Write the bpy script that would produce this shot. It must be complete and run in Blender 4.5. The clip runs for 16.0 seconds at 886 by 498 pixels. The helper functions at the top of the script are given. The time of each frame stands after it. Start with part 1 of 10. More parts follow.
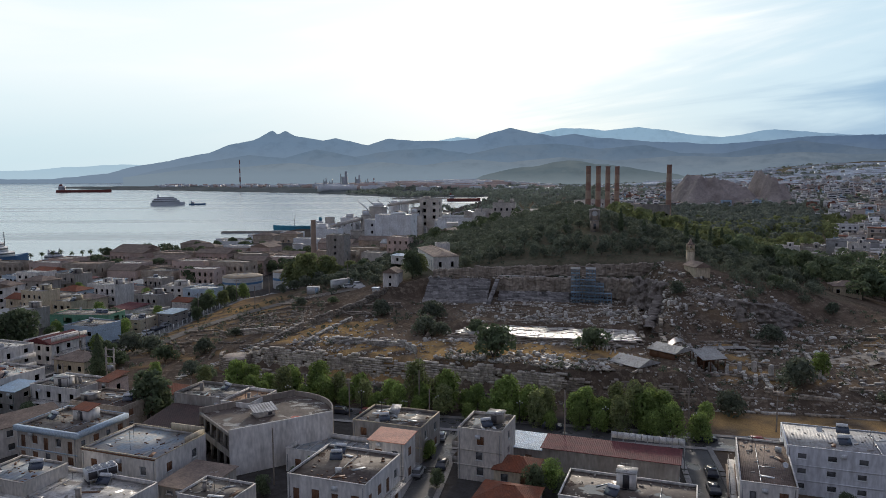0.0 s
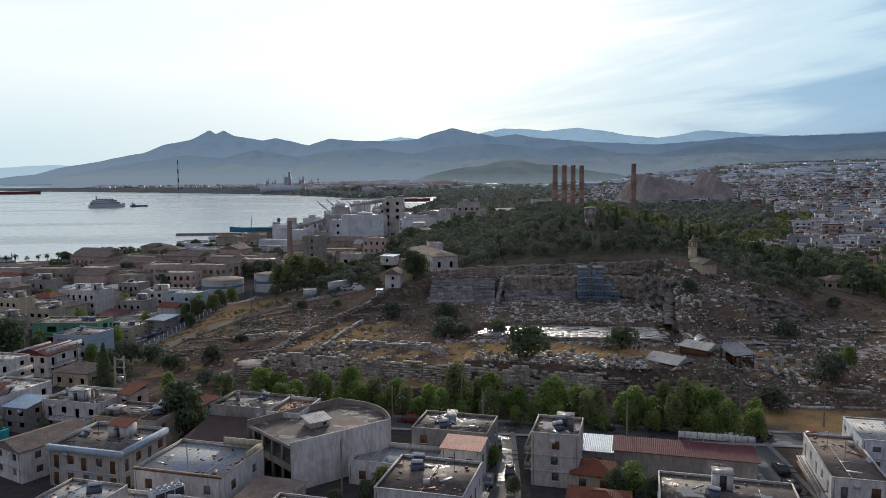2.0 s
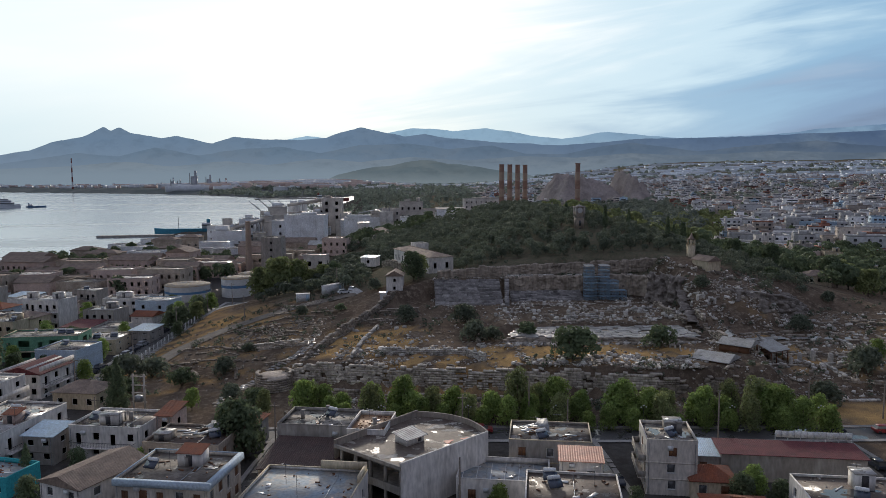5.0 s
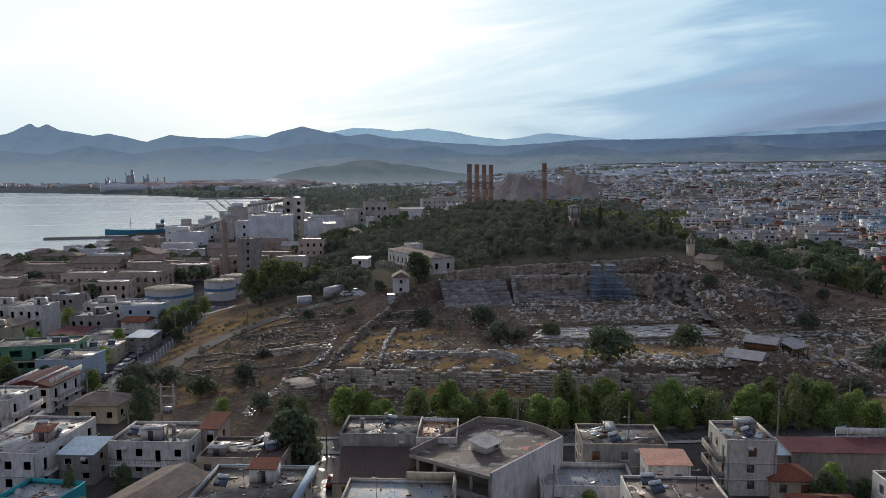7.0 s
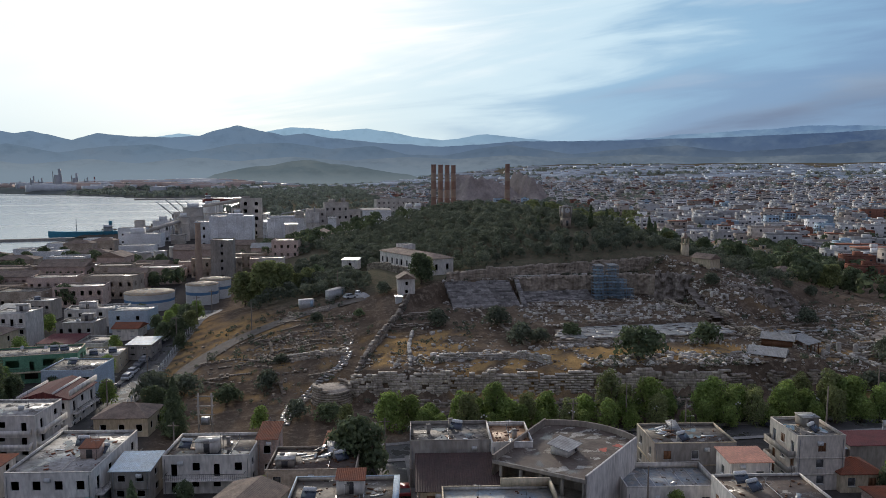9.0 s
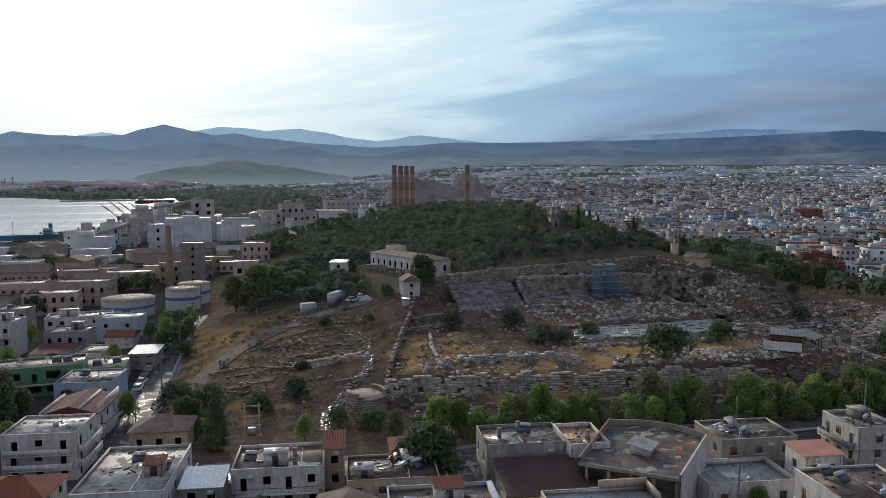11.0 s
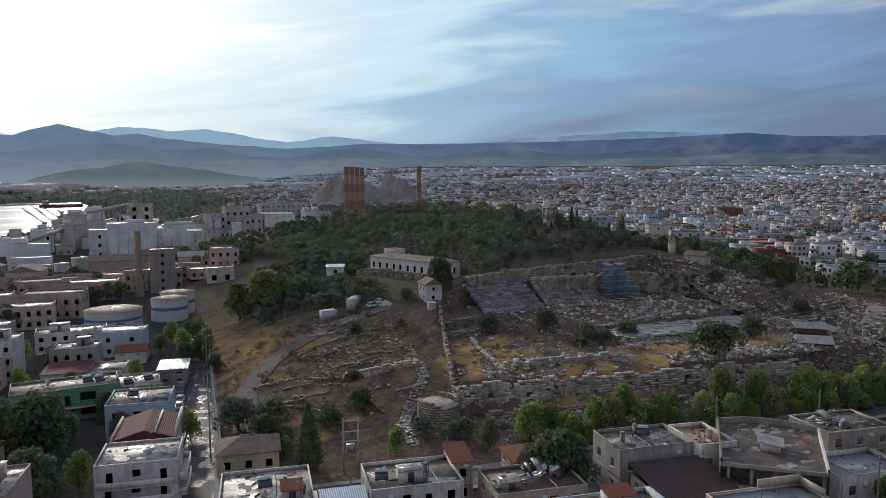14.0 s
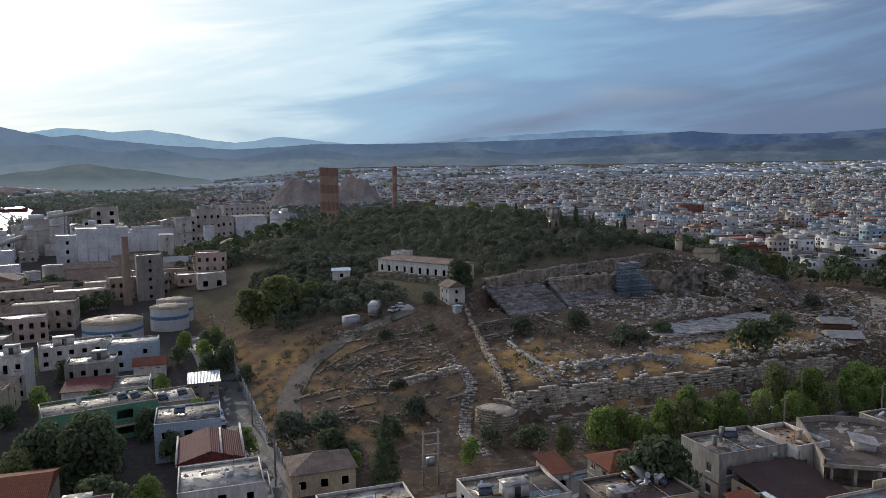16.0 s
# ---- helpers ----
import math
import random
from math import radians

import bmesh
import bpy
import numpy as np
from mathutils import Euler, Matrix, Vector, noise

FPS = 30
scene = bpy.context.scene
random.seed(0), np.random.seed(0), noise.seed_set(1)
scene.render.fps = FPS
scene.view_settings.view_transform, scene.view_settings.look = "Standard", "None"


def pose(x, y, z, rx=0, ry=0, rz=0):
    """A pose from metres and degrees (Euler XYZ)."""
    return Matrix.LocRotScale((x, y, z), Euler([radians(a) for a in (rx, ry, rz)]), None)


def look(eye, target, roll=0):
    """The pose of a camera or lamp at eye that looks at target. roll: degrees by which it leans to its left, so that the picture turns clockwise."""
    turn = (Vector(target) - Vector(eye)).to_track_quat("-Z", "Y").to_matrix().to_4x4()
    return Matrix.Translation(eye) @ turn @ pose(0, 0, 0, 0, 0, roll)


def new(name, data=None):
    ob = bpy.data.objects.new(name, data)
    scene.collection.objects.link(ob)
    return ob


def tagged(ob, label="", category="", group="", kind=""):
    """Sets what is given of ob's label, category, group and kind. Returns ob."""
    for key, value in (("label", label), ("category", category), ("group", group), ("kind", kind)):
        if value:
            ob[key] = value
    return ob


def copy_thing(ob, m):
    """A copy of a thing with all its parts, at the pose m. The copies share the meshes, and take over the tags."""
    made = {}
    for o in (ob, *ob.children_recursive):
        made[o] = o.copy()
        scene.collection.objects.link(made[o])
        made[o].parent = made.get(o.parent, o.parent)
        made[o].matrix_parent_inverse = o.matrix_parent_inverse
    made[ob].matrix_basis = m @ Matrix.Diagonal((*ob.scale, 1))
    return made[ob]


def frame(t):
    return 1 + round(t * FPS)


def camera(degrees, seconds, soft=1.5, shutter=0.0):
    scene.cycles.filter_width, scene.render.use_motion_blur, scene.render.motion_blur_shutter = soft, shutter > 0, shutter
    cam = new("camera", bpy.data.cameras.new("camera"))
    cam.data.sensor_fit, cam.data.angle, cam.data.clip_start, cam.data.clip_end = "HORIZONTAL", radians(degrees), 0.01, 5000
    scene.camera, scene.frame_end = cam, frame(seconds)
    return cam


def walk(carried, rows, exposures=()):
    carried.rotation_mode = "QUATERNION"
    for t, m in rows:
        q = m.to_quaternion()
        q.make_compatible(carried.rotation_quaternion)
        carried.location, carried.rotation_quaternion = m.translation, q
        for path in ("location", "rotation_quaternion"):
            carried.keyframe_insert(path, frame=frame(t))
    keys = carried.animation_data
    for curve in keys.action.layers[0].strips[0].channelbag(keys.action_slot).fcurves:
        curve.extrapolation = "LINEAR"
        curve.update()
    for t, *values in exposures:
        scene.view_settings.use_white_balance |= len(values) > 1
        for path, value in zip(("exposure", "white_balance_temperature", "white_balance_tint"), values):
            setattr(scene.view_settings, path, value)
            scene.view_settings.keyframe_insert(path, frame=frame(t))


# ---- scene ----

cam = camera(63.3, 16.0, soft=0.7)
PATH = [  # seconds, x, y, z, heading clockwise from +y, pitch, roll
    (0, -0.62, -0.98, 50.39, -0.12, -5.73, -0.29),
    (0.5, -5.70, 0.10, 50.25, 0.96, -5.73, -0.36),
    (1, -10.81, 1.30, 50.13, 2.15, -5.73, -0.40),
    (1.5, -15.91, 2.67, 50.03, 3.39, -5.73, -0.44),
    (2, -20.99, 4.23, 49.94, 4.66, -5.74, -0.45),
    (2.5, -26.02, 5.96, 49.86, 5.95, -5.75, -0.46),
    (3, -30.99, 7.84, 49.79, 7.24, -5.76, -0.45),
    (3.5, -35.90, 9.84, 49.72, 8.51, -5.78, -0.44),
    (4, -40.76, 11.93, 49.67, 9.77, -5.79, -0.41),
    (5, -50.34, 16.26, 49.56, 12.21, -5.81, -0.34),
    (6, -59.79, 20.65, 49.47, 14.60, -5.82, -0.26),
    (6.5, -64.49, 22.85, 49.43, 15.79, -5.82, -0.21),
    (7, -69.19, 25.06, 49.39, 17.00, -5.82, -0.16),
    (7.5, -73.89, 27.29, 49.35, 18.23, -5.81, -0.11),
    (8, -78.60, 29.55, 49.31, 19.49, -5.81, -0.07),
    (8.5, -83.32, 31.87, 49.27, 20.78, -5.79, -0.02),
    (9, -88.05, 34.27, 49.23, 22.10, -5.78, 0.02),
    (10, -97.50, 39.36, 49.16, 24.81, -5.74, 0.07),
    (11, -106.86, 44.95, 49.11, 27.56, -5.69, 0.10),
    (11.5, -111.46, 47.94, 49.09, 28.90, -5.67, 0.10),
    (12, -115.98, 51.07, 49.08, 30.21, -5.65, 0.08),
    (12.5, -120.39, 54.32, 49.07, 31.46, -5.63, 0.05),
    (13, -124.67, 57.69, 49.08, 32.64, -5.61, 0.01),
    (13.5, -128.79, 61.17, 49.10, 33.75, -5.59, -0.06),
    (14, -132.74, 64.75, 49.13, 34.77, -5.59, -0.13),
    (14.5, -136.49, 68.46, 49.18, 35.74, -5.58, -0.23),
    (15, -140.04, 72.31, 49.24, 36.69, -5.59, -0.35),
    (15.5, -143.38, 76.38, 49.33, 37.68, -5.61, -0.49),
    (16, -146.52, 80.77, 49.44, 38.80, -5.64, -0.65),
]

def heading(x, y, z, yaw, pitch, roll):
    """The camera's pose from its place, compass heading, pitch and roll."""
    a, p = radians(yaw), radians(pitch)
    way = Vector((math.sin(a) * math.cos(p), math.cos(a) * math.cos(p), math.sin(p)))
    eye = Vector((x, y, z))
    return look(eye, eye + way * 2, roll)


walk(cam, [(t, heading(*row)) for t, *row in PATH])

# ---- sky and sun ----
SUN_AZ, SUN_EL = 9.2, 15.0
world = bpy.data.worlds.new("sky")
scene.world = world
world.use_nodes = True


def build_sky():
    nt = world.node_tree
    nt.nodes.clear()
    N, L = nt.nodes.new, nt.links.new

    def math_node(op, a, b=None, c=None):
        n = N("ShaderNodeMath")
        n.operation = op
        for i, v in enumerate((a, b, c)):
            if v is None:
                continue
            if isinstance(v, (int, float)):
                n.inputs[i].default_value = v
            else:
                L(v, n.inputs[i])
        return n.outputs[0]

    coord = N("ShaderNodeTexCoord").outputs["Generated"]
    sep = N("ShaderNodeSeparateXYZ")
    L(coord, sep.inputs[0])
    x, y, z = sep.outputs
    az = math_node("ARCTAN2", x, y)
    el = math_node("ARCSINE", math_node("MINIMUM", math_node("MAXIMUM", z, -1.0), 1.0))
    # streaky cloud sheets: long in heading, thin in height, leaning
    comb = N("ShaderNodeCombineXYZ")
    L(math_node("MULTIPLY", math_node("ADD", az, math_node("MULTIPLY", el, -1.2)), 2.2), comb.inputs[0])
    L(math_node("MULTIPLY", math_node("ADD", el, math_node("MULTIPLY", az, -0.10)), 15.0), comb.inputs[1])
    noise1 = N("ShaderNodeTexNoise")
    noise1.inputs["Scale"].default_value = 1.0
    noise1.inputs["Detail"].default_value = 7.0
    noise1.inputs["Roughness"].default_value = 0.52
    noise1.inputs["Distortion"].default_value = 0.55
    L(comb.outputs[0], noise1.inputs["Vector"])
    n1 = math_node("SUBTRACT", noise1.outputs["Fac"], 0.5)
    comb2 = N("ShaderNodeCombineXYZ")
    L(math_node("MULTIPLY", az, 5.0), comb2.inputs[0])
    L(math_node("MULTIPLY", el, 26.0), comb2.inputs[1])
    noise2 = N("ShaderNodeTexNoise")
    noise2.inputs["Scale"].default_value = 1.0
    noise2.inputs["Detail"].default_value = 6.0
    L(comb2.outputs[0], noise2.inputs["Vector"])
    n2 = math_node("SUBTRACT", noise2.outputs["Fac"], 0.5)
    # the bright opening sits round the sun and to its west; it widens upwards
    low = math_node("MINIMUM", math_node("SUBTRACT", math_node("MULTIPLY", el, 1.0), 0.15), 0.12)
    eff = math_node("ADD", az, math_node("MULTIPLY", low, -1.55))
    eff = math_node("ADD", eff, math_node("MULTIPLY", n1, 1.05))
    eff = math_node("ADD", eff, math_node("MULTIPLY", n2, 0.26))
    t = math_node("DIVIDE", math_node("ADD", eff, math.pi), 2 * math.pi)
    ramp = N("ShaderNodeValToRGB")
    ramp.color_ramp.interpolation = "EASE"
    stops = [(-180, (0.215, 0.225, 0.31)), (-105, (0.25, 0.275, 0.36)), (-55, (0.72, 0.90, 0.95)), (-24, (0.87, 0.95, 0.98)), (8, (0.94, 0.98, 1.0)),
             (24, (0.56, 0.74, 0.86)), (37, (0.27, 0.46, 0.66)), (52, (0.195, 0.325, 0.52)), (72, (0.125, 0.185, 0.32)), (110, (0.08, 0.10, 0.18)), (180, (0.215, 0.225, 0.31))]
    els = ramp.color_ramp.elements
    while len(els) < len(stops):
        els.new(0.5)
    for e, (deg, col) in zip(els, stops):
        e.position = (deg + 180) / 360
        e.color = (*col, 1)
    L(t, ramp.inputs[0])
    # torn bright cloud edges in the blue part
    tear = N("ShaderNodeMapRange")
    tear.interpolation_type = "SMOOTHSTEP"
    tear.inputs["From Min"].default_value, tear.inputs["From Max"].default_value, tear.inputs["To Max"].default_value = 0.50, 0.70, 0.55
    L(math_node("ADD", noise1.outputs["Fac"], math_node("MULTIPLY", n2, 0.5)), tear.inputs["Value"])
    torn = N("ShaderNodeMixRGB")
    torn.blend_type = "SCREEN"
    torn.inputs[2].default_value = (0.55, 0.66, 0.74, 1)
    height_fade = N("ShaderNodeMapRange")
    height_fade.inputs["From Min"].default_value, height_fade.inputs["From Max"].default_value = radians(4), radians(11)
    L(el, height_fade.inputs["Value"])
    L(math_node("MULTIPLY", tear.outputs[0], height_fade.outputs[0]), torn.inputs[0])
    L(ramp.outputs[0], torn.inputs[1])
    # paler and bluer towards the horizon on the bright side
    haze = N("ShaderNodeValToRGB")
    haze.color_ramp.interpolation = "EASE"
    haze.color_ramp.elements[0].position, haze.color_ramp.elements[0].color = 0.0, (0.64, 0.77, 0.84, 1)
    haze.color_ramp.elements[1].position, haze.color_ramp.elements[1].color = 0.16, (1, 1, 1, 1)
    L(el, haze.inputs[0])
    side = N("ShaderNodeMapRange")
    side.interpolation_type = "SMOOTHSTEP"
    side.inputs["From Min"].default_value, side.inputs["From Max"].default_value = radians(35), radians(5)
    L(az, side.inputs["Value"])
    veil = N("ShaderNodeMixRGB")
    veil.blend_type = "MULTIPLY"
    L(side.outputs[0], veil.inputs[0])
    L(torn.outputs[0], veil.inputs[1])
    L(haze.outputs[0], veil.inputs[2])
    # thick cloud overhead
    over = N("ShaderNodeMapRange")
    over.interpolation_type = "SMOOTHSTEP"
    L(el, over.inputs["Value"])
    over.inputs["From Min"].default_value = radians(16)
    over.inputs["From Max"].default_value = radians(50)
    mix = N("ShaderNodeMixRGB")
    mix.inputs[2].default_value = (0.305, 0.34, 0.475, 1)
    L(over.outputs[0], mix.inputs[0])
    L(veil.outputs[0], mix.inputs[1])
    clear = N("ShaderNodeTexSky")
    clear.sky_type = "NISHITA"
    clear.sun_disc = False
    clear.sun_elevation, clear.sun_rotation = radians(SUN_EL), radians(SUN_AZ)
    gap = N("ShaderNodeMixRGB")
    gap.blend_type = "ADD"
    gap.inputs[0].default_value = 0.006
    L(mix.outputs[0], gap.inputs[1])
    L(clear.outputs[0], gap.inputs[2])
    bg = N("ShaderNodeBackground")
    bg.inputs["Strength"].default_value = 1.0
    L(gap.outputs[0], bg.inputs[0])
    out = N("ShaderNodeOutputWorld")
    L(bg.outputs[0], out.inputs[0])


build_sky()
sun = new("sun", bpy.data.lights.new("sun", "SUN"))
sun.data.energy, sun.data.angle, sun.data.color = 2.2, radians(5.0), (1.0, 0.90, 0.78)
_s = Vector((math.sin(radians(SUN_AZ)) * math.cos(radians(SUN_EL)), math.cos(radians(SUN_AZ)) * math.cos(radians(SUN_EL)), math.sin(radians(SUN_EL))))
sun.matrix_world = look(_s * 500, (0, 0, 0))

# ---- materials ----
def material(name, col, rough=0.85, dark=None, big=0.15, fine=2.5, amount=0.5, bump=0.3, metal=0.0, rand=0.0, island=0.0, spec=0.3, streak=False, wet=0.0, peel=None, peel_at=0.56):
    """A worn surface: two colours mixed by coarse stains and fine grain, with relief."""
    m = bpy.data.materials.new(name)
    m.use_nodes = True
    nt = m.node_tree
    N, L = nt.nodes.new, nt.links.new
    bsdf = nt.nodes["Principled BSDF"]
    geo = N("ShaderNodeNewGeometry")
    pos = geo.outputs["Position"]
    if streak:
        mp = N("ShaderNodeMapping")
        mp.inputs["Scale"].default_value = (1, 1, 0.35)
        L(pos, mp.inputs[0])
        pos = mp.outputs[0]
    a = N("ShaderNodeTexNoise")
    a.inputs["Scale"].default_value, a.inputs["Detail"].default_value, a.inputs["Roughness"].default_value = big, 6, 0.6
    b = N("ShaderNodeTexNoise")
    b.inputs["Scale"].default_value, b.inputs["Detail"].default_value = fine, 5
    L(pos, a.inputs["Vector"])
    L(pos, b.inputs["Vector"])
    ra = N("ShaderNodeMapRange")
    ra.inputs["From Min"].default_value, ra.inputs["From Max"].default_value = 0.36, 0.66
    L(a.outputs["Fac"], ra.inputs["Value"])
    mix = N("ShaderNodeMixRGB")
    dark = dark or tuple(c * 0.55 for c in col)
    mix.inputs[1].default_value, mix.inputs[2].default_value = (*col, 1), (*dark, 1)
    am = N("ShaderNodeMath")
    am.operation = "MULTIPLY"
    am.inputs[1].default_value = amount
    L(ra.outputs[0], am.inputs[0])
    L(am.outputs[0], mix.inputs[0])
    grain = N("ShaderNodeMapRange")
    grain.inputs["From Min"].default_value, grain.inputs["From Max"].default_value = 0.3, 0.7
    grain.inputs["To Min"].default_value, grain.inputs["To Max"].default_value = 0.78, 1.18
    L(b.outputs["Fac"], grain.inputs["Value"])
    value = grain.outputs[0]
    for src, k in ((N("ShaderNodeObjectInfo").outputs["Random"] if rand else None, rand), (geo.outputs["Random Per Island"] if island else None, island)):
        if src is None:
            continue
        r = N("ShaderNodeMapRange")
        r.inputs["To Min"].default_value, r.inputs["To Max"].default_value = 1 - k, 1 + k
        L(src, r.inputs["Value"])
        mm = N("ShaderNodeMath")
        mm.operation = "MULTIPLY"
        L(value, mm.inputs[0])
        L(r.outputs[0], mm.inputs[1])
        value = mm.outputs[0]
    colour = mix.outputs[0]
    if streak:
        # rain runs down the wall
        runs = N("ShaderNodeMapping")
        runs.inputs["Scale"].default_value = (0.9, 0.9, 0.12)
        L(geo.outputs["Position"], runs.inputs[0])
        rn = N("ShaderNodeTexNoise")
        rn.inputs["Scale"].default_value, rn.inputs["Detail"].default_value = 1.0, 6
        L(runs.outputs[0], rn.inputs["Vector"])
        rm = N("ShaderNodeMapRange")
        rm.inputs["From Min"].default_value, rm.inputs["From Max"].default_value, rm.inputs["To Max"].default_value = 0.52, 0.74, 0.42
        L(rn.outputs["Fac"], rm.inputs["Value"])
        stain = N("ShaderNodeMixRGB")
        stain.inputs[2].default_value = (dark[0] * 0.62, dark[1] * 0.6, dark[2] * 0.58, 1)
        L(rm.outputs[0], stain.inputs[0])
        L(colour, stain.inputs[1])
        colour = stain.outputs[0]
    if peel:
        # a coat that has come off in sharp-edged patches
        pn = N("ShaderNodeTexNoise")
        pn.inputs["Scale"].default_value, pn.inputs["Detail"].default_value, pn.inputs["Roughness"].default_value, pn.inputs["Distortion"].default_value = 0.42, 8, 0.62, 0.6
        L(geo.outputs["Position"], pn.inputs["Vector"])
        pm = N("ShaderNodeMapRange")
        pm.inputs["From Min"].default_value, pm.inputs["From Max"].default_value = peel_at, peel_at + 0.025
        L(pn.outputs["Fac"], pm.inputs["Value"])
        coat = N("ShaderNodeMixRGB")
        coat.inputs[2].default_value = (*peel, 1)
        L(pm.outputs[0], coat.inputs[0])
        L(colour, coat.inputs[1])
        colour = coat.outputs[0]
    hsv = N("ShaderNodeHueSaturation")
    L(colour, hsv.inputs["Color"])
    L(value, hsv.inputs["Value"])
    L(hsv.outputs[0], bsdf.inputs["Base Color"])
    bsdf.inputs["Roughness"].default_value = rough
    if wet:
        # rain left in the hollows: smooth where the coarse noise runs high
        w = N("ShaderNodeTexNoise")
        w.inputs["Scale"].default_value, w.inputs["Detail"].default_value, w.inputs["Roughness"].default_value = 0.33, 5, 0.55
        L(geo.outputs["Position"], w.inputs["Vector"])
        wr = N("ShaderNodeMapRange")
        wr.inputs["From Min"].default_value, wr.inputs["From Max"].default_value = 0.60 - wet * 0.14, 0.66 - wet * 0.14
        wr.inputs["To Min"].default_value, wr.inputs["To Max"].default_value = rough, 0.15
        L(w.outputs["Fac"], wr.inputs["Value"])
        L(wr.outputs[0], bsdf.inputs["Roughness"])
    bsdf.inputs["Metallic"].default_value = metal
    bsdf.inputs["Specular IOR Level"].default_value = spec
    if bump:
        bp = N("ShaderNodeBump")
        bp.inputs["Strength"].default_value, bp.inputs["Distance"].default_value = bump, 0.08
        L(b.outputs["Fac"], bp.inputs["Height"])
        L(bp.outputs[0], bsdf.inputs["Normal"])
    return m


def ribbed(name, col, pitch, rough=0.7, dark=None, rand=0.1, metal=0.0):
    """Roof tiles or corrugated sheet: ribs down the slope by a wave in the thing's own x."""
    m = material(name, col, rough, dark, big=0.5, fine=3.0, amount=0.8, bump=0.0, metal=metal, rand=rand)
    nt = m.node_tree
    N, L = nt.nodes.new, nt.links.new
    tc = N("ShaderNodeTexCoord")
    w = N("ShaderNodeTexWave")
    w.inputs["Scale"].default_value = 0.314 / pitch
    w.inputs["Distortion"].default_value = 0.4
    L(tc.outputs["Object"], w.inputs["Vector"])
    bp = N("ShaderNodeBump")
    bp.inputs["Strength"].default_value, bp.inputs["Distance"].default_value = 0.8, 0.06
    L(w.outputs["Fac"], bp.inputs["Height"])
    L(bp.outputs[0], nt.nodes["Principled BSDF"].inputs["Normal"])
    return m


def foliage(name, col, dark):
    m = material(name, col, 0.75, dark, big=0.35, fine=3.0, amount=0.9, bump=0.0, rand=0.22, island=0.3, spec=0.2)
    nt = m.node_tree
    bsdf = nt.nodes["Principled BSDF"]
    tr = nt.nodes.new("ShaderNodeBsdfTranslucent")
    mx = nt.nodes.new("ShaderNodeMixShader")
    mx.inputs[0].default_value = 0.42
    src = bsdf.inputs["Base Color"].links[0].from_socket
    nt.links.new(src, tr.inputs["Color"])
    nt.links.new(bsdf.outputs[0], mx.inputs[1])
    nt.links.new(tr.outputs[0], mx.inputs[2])
    nt.links.new(mx.outputs[0], nt.nodes["Material Output"].inputs["Surface"])
    return m


def glow(name, left, right, patch, haze_left, haze_right, z0, z1, az0=0, az1=60):
    """Far ridges seen through air, the haze painted into a glowing colour: it goes along the skyline and pales towards
    the foot, with wooded and bare patches.
    """
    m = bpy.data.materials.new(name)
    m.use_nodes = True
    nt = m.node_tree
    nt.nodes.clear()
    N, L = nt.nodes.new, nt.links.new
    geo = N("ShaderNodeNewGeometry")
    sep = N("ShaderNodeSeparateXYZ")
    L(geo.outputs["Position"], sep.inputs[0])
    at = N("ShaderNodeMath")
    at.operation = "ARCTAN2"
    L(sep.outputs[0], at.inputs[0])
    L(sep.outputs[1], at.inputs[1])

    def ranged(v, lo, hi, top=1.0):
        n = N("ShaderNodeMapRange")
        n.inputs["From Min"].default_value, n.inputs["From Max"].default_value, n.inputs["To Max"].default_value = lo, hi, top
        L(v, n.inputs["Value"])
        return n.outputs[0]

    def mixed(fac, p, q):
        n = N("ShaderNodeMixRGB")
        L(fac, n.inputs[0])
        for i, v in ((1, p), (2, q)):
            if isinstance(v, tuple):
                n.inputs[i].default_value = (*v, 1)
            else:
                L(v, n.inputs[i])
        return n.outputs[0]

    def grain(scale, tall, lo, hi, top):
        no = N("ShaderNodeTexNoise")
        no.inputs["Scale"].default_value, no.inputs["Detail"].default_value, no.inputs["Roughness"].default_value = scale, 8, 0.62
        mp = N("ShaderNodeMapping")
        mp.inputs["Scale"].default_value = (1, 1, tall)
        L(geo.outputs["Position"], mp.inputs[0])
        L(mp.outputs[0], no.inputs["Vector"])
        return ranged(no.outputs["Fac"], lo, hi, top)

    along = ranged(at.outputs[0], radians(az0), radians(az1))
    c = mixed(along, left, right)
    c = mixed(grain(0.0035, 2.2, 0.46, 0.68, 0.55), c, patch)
    # darker noise imitates shade in the gullies
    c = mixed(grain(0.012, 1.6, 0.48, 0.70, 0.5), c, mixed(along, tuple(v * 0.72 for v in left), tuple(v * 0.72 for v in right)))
    # haze painted in, thickest near the foot
    c = mixed(ranged(sep.outputs[2], z1, z0, 0.9), c, mixed(along, haze_left, haze_right))
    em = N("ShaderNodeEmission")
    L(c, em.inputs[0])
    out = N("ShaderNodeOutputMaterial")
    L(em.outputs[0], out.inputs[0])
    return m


PLASTER_WHITE = material("plaster_white", (0.74, 0.70, 0.655), 0.85, (0.46, 0.42, 0.375), 0.35, 2, 0.6, 0.12, rand=0.08, streak=True)
PLASTER_GREY = material("plaster_grey", (0.37, 0.34, 0.305), 0.9, (0.21, 0.185, 0.16), 0.35, 2, 0.6, 0.2, rand=0.1, streak=True)
PLASTER_CREAM = material("plaster_cream", (0.58, 0.49, 0.35), 0.88, (0.38, 0.31, 0.22), 0.3, 3, 0.7, 0.15, rand=0.1, streak=True)
PLASTER_CREAM_PALE = material("plaster_pale_cream", (0.62, 0.565, 0.50), 0.88, (0.42, 0.37, 0.31), 0.3, 3, 0.6, 0.15, rand=0.1, streak=True)
SHEET_SALMON = ribbed("salmon_sheet_roof", (0.62, 0.29, 0.19), 0.35, 0.6, (0.46, 0.22, 0.15))
